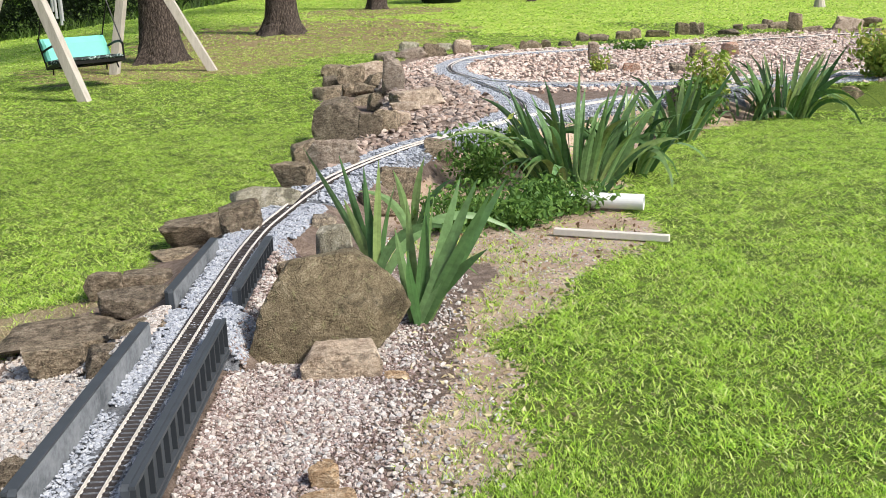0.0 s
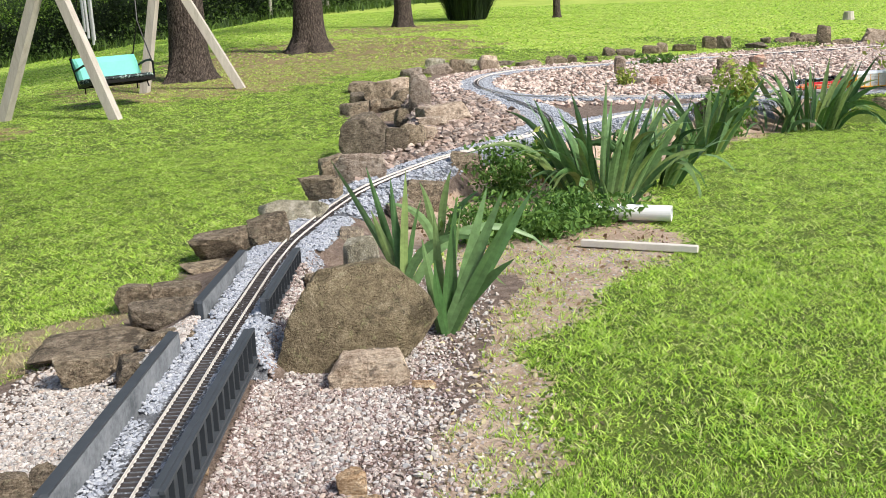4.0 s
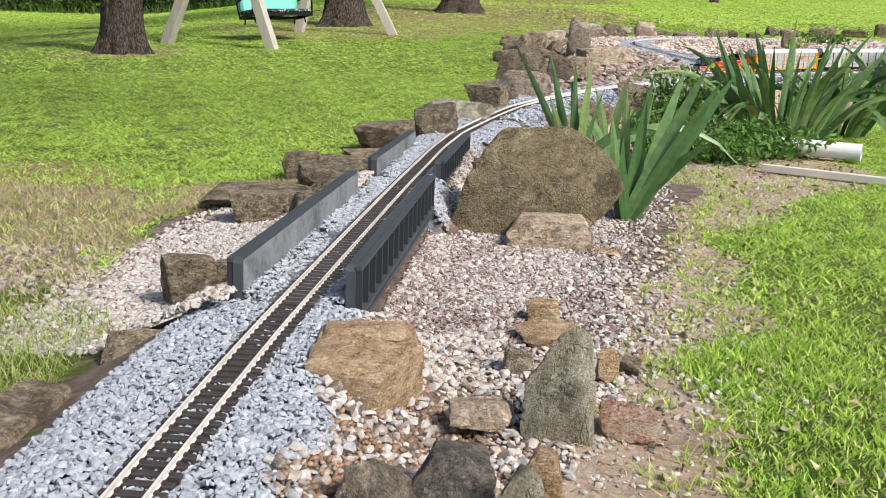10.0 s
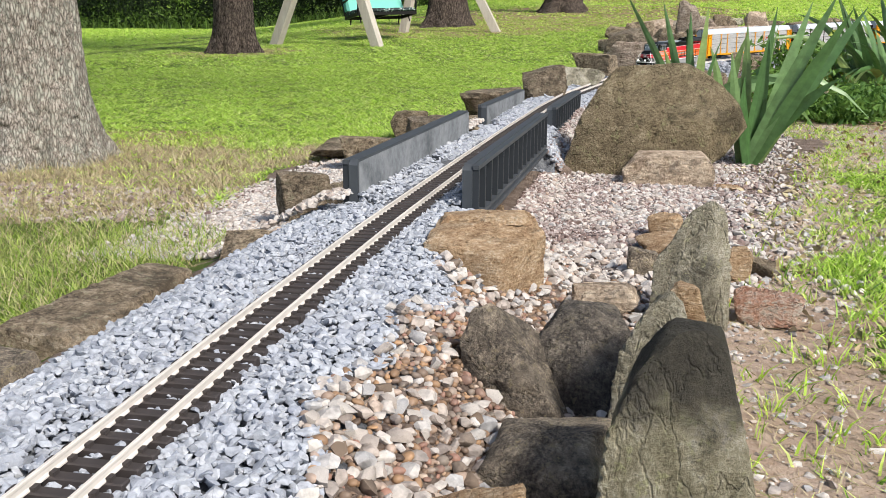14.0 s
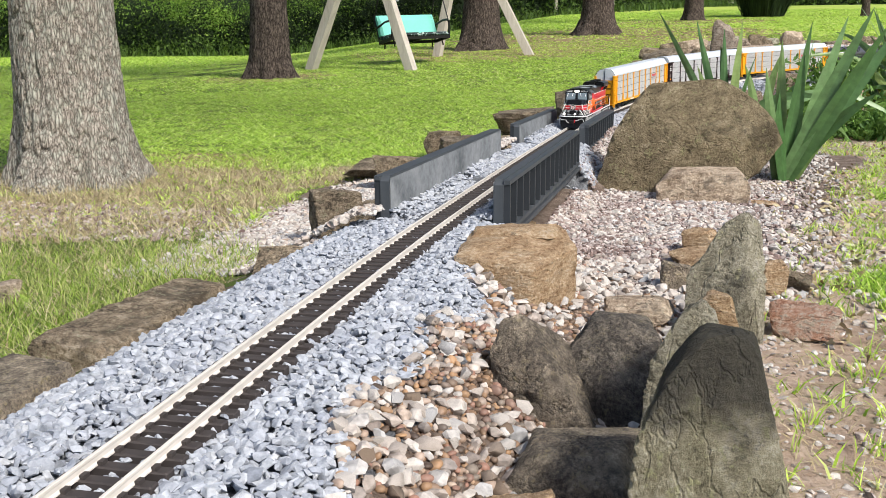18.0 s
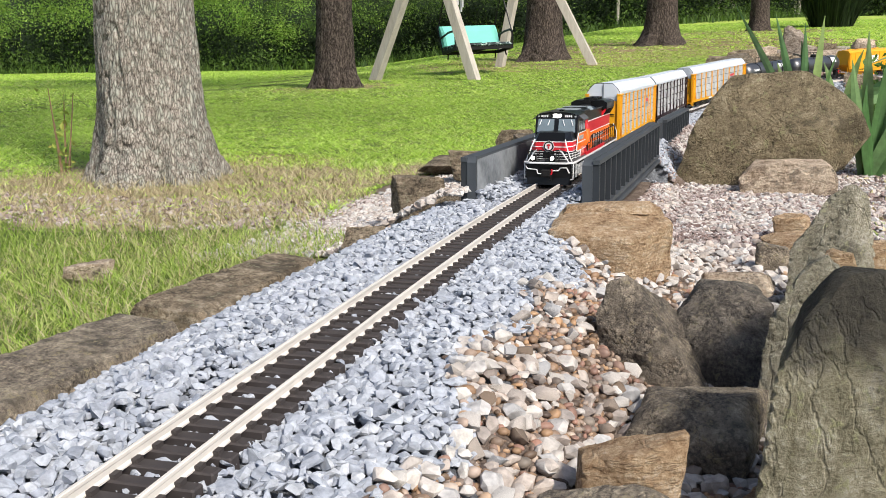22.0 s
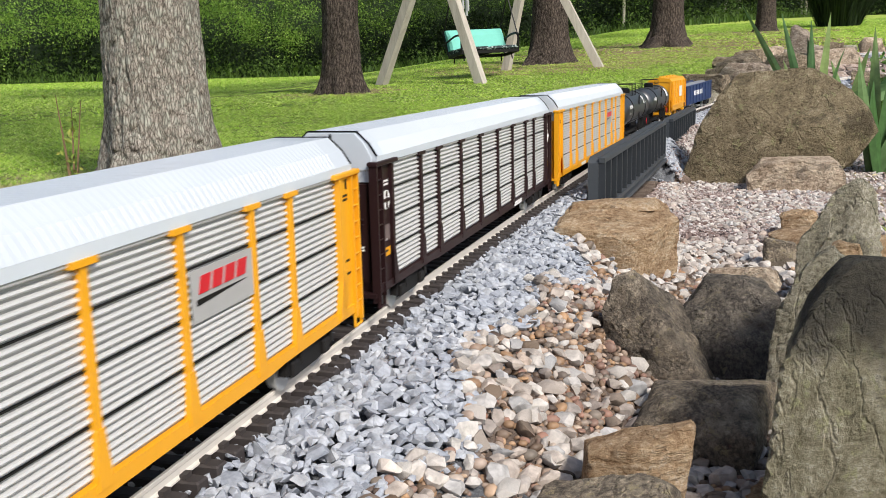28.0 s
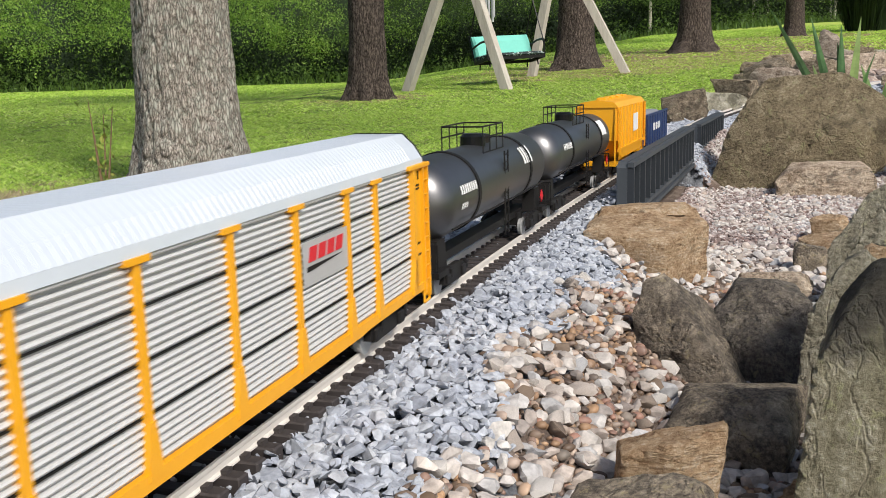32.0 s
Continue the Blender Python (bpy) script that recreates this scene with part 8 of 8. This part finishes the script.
            if not logo:
                yc = y + way * 0.0225
                if way > 0:
                    disc = part("round_emblem", Geo().lathe([(0, 0), (0.0068, 0), (0.0068, 0.0006), (0, 0.0008)], (s * (W + 0.0005) - (0.0008 if s < 0 else 0), yc, 0.0845), "x", 24), M["white"], frame_)
                    part("emblem_cross", Geo().box(s * (W + 0.0012), s * (W + 0.0016), yc - 0.0012, yc + 0.0012, 0.0785, 0.0905).box(s * (W + 0.0012), s * (W + 0.0016), yc - 0.0060, yc + 0.0060, 0.0833, 0.0857), paint, disc)
                else:
                    ring = part("round_emblem", Geo().lathe([(0.0036, 0), (0.0062, 0), (0.0062, 0.0007), (0.0036, 0.0007)], (s * (W + 0.0005) - (0.0007 if s < 0 else 0), yc, 0.0865), "x", 24), M["white"], frame_)
                    part("emblem_tail", Geo().beam((s * (W + 0.0010), yc + 0.0045, 0.0850), (s * (W + 0.0010), yc - 0.0065, 0.0740), 0.0012, 0.0026, (1, 0, 0)).box(s * (W + 0.0005), s * (W + 0.0012), yc - 0.0025, yc + 0.0055, 0.0760, 0.0800), M["white"], ring)
                part("data_panel", Geo().box(s * (W + 0.0004), s * (W + 0.0008), yc - 0.0052, yc + 0.0052, 0.0560, 0.0670), M["stencil_grey"], frame_)
    roof_line = [(-W - 0.001, Z1 - 0.002), (-W - 0.0005, Z1 + 0.003), (-W + 0.0050, Z1 + 0.0115), (-W + 0.0135, Z1 + 0.0195), (W - 0.0135, Z1 + 0.0195), (W - 0.0050, Z1 + 0.0115), (W + 0.0005, Z1 + 0.003), (W + 0.001, Z1 - 0.002)]
    roof = part("roof", Geo().prism(roof_line, 0.008, L - 0.008), M["roof_white"], c)
    ribs = Geo()
    out = [(x * 1.004, z + 0.0001) for x, z in roof_line[1:7]]
    for k in range(int((L - 0.05) / 0.0052)):
        y = 0.024 + k * 0.0052
        for (xa, za), (xb, zb) in zip(out, out[1:]):
            ribs.add([(xa, y, za), (xb, y, zb), (xb, y + 0.0024, zb), (xa, y + 0.0024, za), (xa, y - 0.0005, za - 0.0010), (xb, y - 0.0005, zb - 0.0010), (xb, y + 0.0029, zb - 0.0010), (xa, y + 0.0029, za - 0.0010)], [(0, 1, 2, 3), (0, 4, 5, 1), (2, 6, 7, 3)])
    tagged(part("rib", ribs, M["roof_white"], roof), kind="stuff")
    for y in (0.0085, L - 0.0085):
        hoop = Geo()
        for (xa, za), (xb, zb) in zip(out, out[1:]):
            hoop.beam((xa, y, za), (xb, y, zb), 0.0014, 0.0010)
        part("end_hoop", hoop, M["black"], roof)
    return c


def mark_arc(tank, r, zc, s, y0, y1, count, low, high, name):
    """Plain white bars lying on the round side between two angles in degrees."""
    g = Geo()
    step = (y1 - y0) / count
    for k in range(count):
        ya, yb = y0 + k * step, y0 + k * step + step * (0.66 if count > 1 else 1)
        ring = [(s * (r + 0.0006) * math.cos(radians(a)), zc + (r + 0.0006) * math.sin(radians(a))) for a in np.linspace(low, high, 6)]
        n = len(ring)
        v = [(x, y, z) for y in (ya, yb) for x, z in ring]
        g.add(v, [(i, i + 1, n + i + 1, n + i) for i in range(n - 1)])
    part(name, g, M["white"], tank)


def tank_car(label, mark):
    c = thing("tank_car", label, "train car", group="black tank cars")
    L, r, zc = 0.385, 0.034, 0.073
    prof = [(0, 0.012), (0.016, 0.0135), (0.025, 0.018), (0.031, 0.026), (r, 0.036), (r, L - 0.036), (0.031, L - 0.026), (0.025, L - 0.018), (0.016, L - 0.0135), (0, L - 0.012)]
    tank = part("tank", Geo().lathe(prof, (0, 0, zc), "y", 48), M["tank_black"], c, smooth=True)
    for y in (0.10, L - 0.10):
        part("band", Geo().lathe([(r, -0.003), (r + 0.0012, -0.003), (r + 0.0012, 0.003), (r, 0.003)], (0, y, zc), "y", 40), M["black_frame"], tank)
    part("dome", Geo().lathe([(0.012, -0.004), (0.012, 0.007), (0.009, 0.010), (0, 0.0105)], (0, L / 2, zc + r), "z", 18), M["black"], tank)
    part("valve_box", Geo().box(-0.008, 0.008, L / 2 + 0.014, L / 2 + 0.030, zc + r - 0.003, zc + r + 0.008, 0.001), M["black"], tank)
    plat = part("platform", Geo().box(-0.026, 0.026, L / 2 - 0.032, L / 2 + 0.036, zc + r - 0.007, zc + r - 0.0055), M["black_frame"], c)
    for x in (-0.026, 0.026):
        for k in range(4):
            y = L / 2 - 0.032 + k * 0.0226
            part("railing_post", Geo().tube((x, y, zc + r - 0.006), (x, y, zc + r + 0.018), 0.0008, n=5), M["black_frame"], plat)
        for z in (0.008, 0.018):
            part("railing", Geo().tube((x, L / 2 - 0.032, zc + r + z), (x, L / 2 + 0.036, zc + r + z), 0.0008, n=5), M["black_frame"], plat)
    for y in (L / 2 - 0.032, L / 2 + 0.036):
        part("railing", Geo().tube((-0.026, y, zc + r + 0.018), (0.026, y, zc + r + 0.018), 0.0008, n=5), M["black_frame"], plat)
    for s in (-1, 1):
        ladder(c, s * 0.043, L / 2, 0.022, zc + r - 0.006, "y", 0.012, M["black_frame"], 11)
        part("side_rail", Geo().tube((s * 0.042, 0.03, zc - 0.020), (s * 0.042, L - 0.03, zc - 0.020), 0.0009, n=6), M["black_frame"], c)
        mark_arc(tank, r, zc, s, 0.050, 0.095, 8, 8, 20, "reporting_mark")
        if mark:
            mark_arc(tank, r, zc, s, 0.285, 0.325, 1, 10, 48, "logo_mark")
        else:
            mark_arc(tank, r, zc, s, 0.262, 0.298, 4, 14, 44, "logo_mark")
            mark_arc(tank, r, zc, s, 0.050, 0.066, 5, -12, -4, "stencil")
        diamond = Geo().prism([(0.350, 0.036), (0.357, 0.043), (0.364, 0.036), (0.357, 0.029)], s * 0.037, s * 0.038, "x")
        part("hazard_placard", diamond, M["red"], c)
        for y in (0.028, L - 0.028):
            part("saddle", Geo().prism([(y - 0.014, 0.020), (y + 0.014, 0.020), (y + 0.010, 0.045), (y - 0.010, 0.045)], s * 0.012, s * 0.030, "x"), M["black_frame"], c)
    for y, way in ((0.0, 1), (L, -1)):
        part("end_platform", Geo().box(-0.038, 0.038, min(y + way * 0.004, y + way * 0.028), max(y + way * 0.004, y + way * 0.028), 0.018, 0.023), M["black_frame"], c)
        part("end_rail", Geo().line([(-0.036, y + way * 0.006, 0.023), (-0.036, y + way * 0.006, 0.045), (0.036, y + way * 0.006, 0.045), (0.036, y + way * 0.006, 0.023)], 0.0009, 5), M["black_frame"], c)
    part("sill", Geo().box(-0.010, 0.010, 0.010, L - 0.010, 0.017, 0.024), M["black_frame"], c)
    bogie(c, 0.052, (-0.020, 0.020), 0.0085, M["black_frame"], half=0.032)
    bogie(c, L - 0.052, (-0.020, 0.020), 0.0085, M["black_frame"], half=0.032)
    coupler(c, 0.004, -1)
    coupler(c, L - 0.004, 1)
    return c


def hopper_car():
    c = thing("hopper_car", "orange yellow covered hopper model car with a white side panel", "train car")
    L, W = 0.29, 0.043
    body = Geo().prism([(0.010, 0.060), (0.045, 0.030), (L - 0.045, 0.030), (L - 0.010, 0.060), (L - 0.010, 0.112), (0.010, 0.112)], -W, W, "x")
    part("body", body, M["yellow"], c)
    part("roof", Geo().prism([(-W - 0.001, 0.112), (-W + 0.008, 0.120), (0, 0.124), (W - 0.008, 0.120), (W + 0.001, 0.112)], 0.008, L - 0.008), M["yellow"], c)
    for k in range(4):
        part("hatch", Geo().box(-0.010, 0.010, 0.040 + k * 0.056, 0.070 + k * 0.056, 0.121, 0.1265, 0.001), M["yellow"], c)
    for s in (-1, 1):
        for k in range(9):
            y = 0.016 + k * 0.0322
            part("rib", Geo().box(s * W, s * (W + 0.0018), y - 0.0012, y + 0.0012, 0.046, 0.112), M["yellow"], c)
        part("side_panel", Geo().box(s * (W + 0.002), s * (W + 0.0024), 0.15, 0.20, 0.066, 0.096), M["white"], c)
        part("side_sill", Geo().box(s * (W - 0.001), s * (W + 0.0022), 0.008, L - 0.008, 0.042, 0.047), M["yellow"], c)
        ladder(c, s * (W + 0.003), 0.014, 0.030, 0.112, "y", 0.010, M["yellow"], 8)
        ladder(c, s * (W + 0.003), L - 0.014, 0.030, 0.112, "y", 0.010, M["yellow"], 8)
    for y in (0.10, L - 0.10):
        part("chute", Geo().prism([(y - 0.030, 0.030), (y + 0.030, 0.030), (y + 0.012, 0.010), (y - 0.012, 0.010)], -0.024, 0.024, "x"), M["yellow"], c)
    for y, way in ((0.0, 1), (L, -1)):
        part("end_platform", Geo().box(-0.040, 0.040, min(y + way * 0.003, y + way * 0.03), max(y + way * 0.003, y + way * 0.03), 0.020, 0.026), M["yellow"], c)
        for s in (-1, 1):
            part("end_post", Geo().beam((s * 0.038, y + way * 0.006, 0.026), (s * 0.038, y + way * 0.010, 0.112), 0.003, 0.003, (0, 1, 0)), M["yellow"], c)
    bogie(c, 0.045, (-0.020, 0.020), 0.0085, M["black_frame"], half=0.032)
    bogie(c, L - 0.045, (-0.020, 0.020), 0.0085, M["black_frame"], half=0.032)
    coupler(c, 0.004, -1)
    coupler(c, L - 0.004, 1)
    return c


def open_hopper():
    c = thing("open_hopper_car", "dark blue open hopper model car heaped with grey load", "train car", group="open hopper cars")
    L, W = 0.30, 0.042
    part("floor", Geo().box(-W + 0.002, W - 0.002, 0.012, L - 0.012, 0.024, 0.030), M["blue"], c)
    for s in (-1, 1):
        side = part("side", Geo().box(s * (W - 0.0025), s * W, 0.008, L - 0.008, 0.026, 0.082), M["blue"], c)
        for k in range(9):
            y = 0.012 + k * 0.0344
            part("rib", Geo().box(s * W, s * (W + 0.002), y - 0.0014, y + 0.0014, 0.026, 0.082), M["blue"], side)
        part("top_chord", Geo().box(s * (W - 0.003), s * (W + 0.0022), 0.008, L - 0.008, 0.080, 0.084), M["blue"], side)
        bars(side, s * (W + 0.0004), 0.09, 0.050, 0.10, 0.014, 7, M["white"], "lettering", s)
    for y in (0.010, L - 0.010):
        part("end", Geo().box(-W, W, y - 0.0014, y + 0.0014, 0.026, 0.080), M["blue"], c)
    load = Geo()
    n = 14
    v = []
    for j in range(n + 1):
        for i in range(7):
            x, y = -W + 0.004 + i * (2 * W - 0.008) / 6, 0.014 + j * (L - 0.028) / n
            v.append((x, y, 0.072 + 0.012 * (1 - (x / W) ** 2) + 0.004 * noise.noise(Vector((x * 90, y * 60, 3)))))
    load.add(v, [(j * 7 + i, j * 7 + i + 1, j * 7 + i + 8, j * 7 + i + 7) for j in range(n) for i in range(6)])
    part("load", load, M["coal"], c)
    bogie(c, 0.045, (-0.020, 0.020), 0.0085, M["black_frame"], half=0.032)
    bogie(c, L - 0.045, (-0.020, 0.020), 0.0085, M["black_frame"], half=0.032)
    coupler(c, 0.004, -1)
    coupler(c, L - 0.004, 1)
    return c


yellow_rack = autorack("yellow", "yellow model autorack car with ribbed silver sides and white roof", True)
TRAIN = [  # car, length, distance of its front behind the locomotive's front
    (locomotive(), 0.46, 0.0),
    (yellow_rack, 0.62, 0.510),
    (autorack("maroon", "dark maroon model autorack car with ribbed silver sides and white roof", False), 0.62, 1.162),
    (copy_thing(yellow_rack, pose(0, 0, 0)), 0.62, 1.814),
    (tank_car("glossy black model tank car with white lettering bars", False), 0.385, 2.462),
    (tank_car("glossy black model tank car with a white side mark", True), 0.385, 2.866),
    (hopper_car(), 0.29, 3.285),
    (open_hopper(), 0.30, 3.600),
]


def slim(ob, k, done, skip=()):
    """Narrows a car and its parts to the width of its gauge."""
    for c in ob.children:
        if c.name.split(".")[0] in skip:
            continue
        c.location.x *= k
        if c.data and c.data.name not in done:
            done.add(c.data.name)
            c.data.transform(Matrix.Diagonal((k, 1, 1, 1)))
        slim(c, k, done, skip)


_done = set()
for car, _length, _behind in TRAIN:
    if not car.name.startswith(("loco", "autorack")):
        slim(car, 0.76, _done, ("tank",))


def to_metres():
    """Brings the plan, which is laid out in units, to metres."""
    for me in bpy.data.meshes:
        me.transform(Matrix.Scale(UNIT, 4))
    for ob in scene.objects:
        if ob.type in ("MESH", "EMPTY"):
            ob.location = ob.location * UNIT


to_metres()


# ---- what moves ----
TRAIN_LINE = WAYS[0]
TRAIN_CUM = np.arange(len(TRAIN_LINE)) * 0.02
BRIDGE_S = float(np.interp(0.0, TRAIN_LINE[:, 1], TRAIN_CUM))       # the line's length at the bridge end


def on_line(s):
    return Vector([float(np.interp(s, TRAIN_CUM, TRAIN_LINE[:, k])) for k in range(3)])


def motions():
    """The train runs down the line and past the eye; s is the way still to go to the bridge end."""
    when = [0.0, 3.0, 6.0, 9.0, 14.5, 16.5, 18.0, 19.0, 20.0, 21.0, 22.0, 23.0, 24.0, 25.0, 25.5, 28.0, 29.0, 30.0, 31.0, 32.0]
    gone = [8.10, 7.05, 5.50, 4.35, 2.52, 1.86, 1.38, 1.06, 0.75, 0.442, 0.126, -0.192, -0.521, -0.852, -1.016, -1.816, -2.126, -2.446, -2.748, -3.05]
    for car, length, behind in TRAIN:
        rows = []
        for k in range(65):
            t = k * 0.5
            front = BRIDGE_S + float(np.interp(t, when, gone)) + behind
            a, b = on_line(front + 0.2 * length), on_line(front + 0.8 * length)
            d = (b - a).normalized()
            p = a - d * (0.2 * length)
            yaw = math.degrees(math.atan2(d.y, d.x)) - 90
            pitch = math.degrees(math.asin(d.z))
            rows.append((t, grown(pose(p.x, p.y, p.z, pitch, 0, yaw))))
        walk(car, rows)


motions()
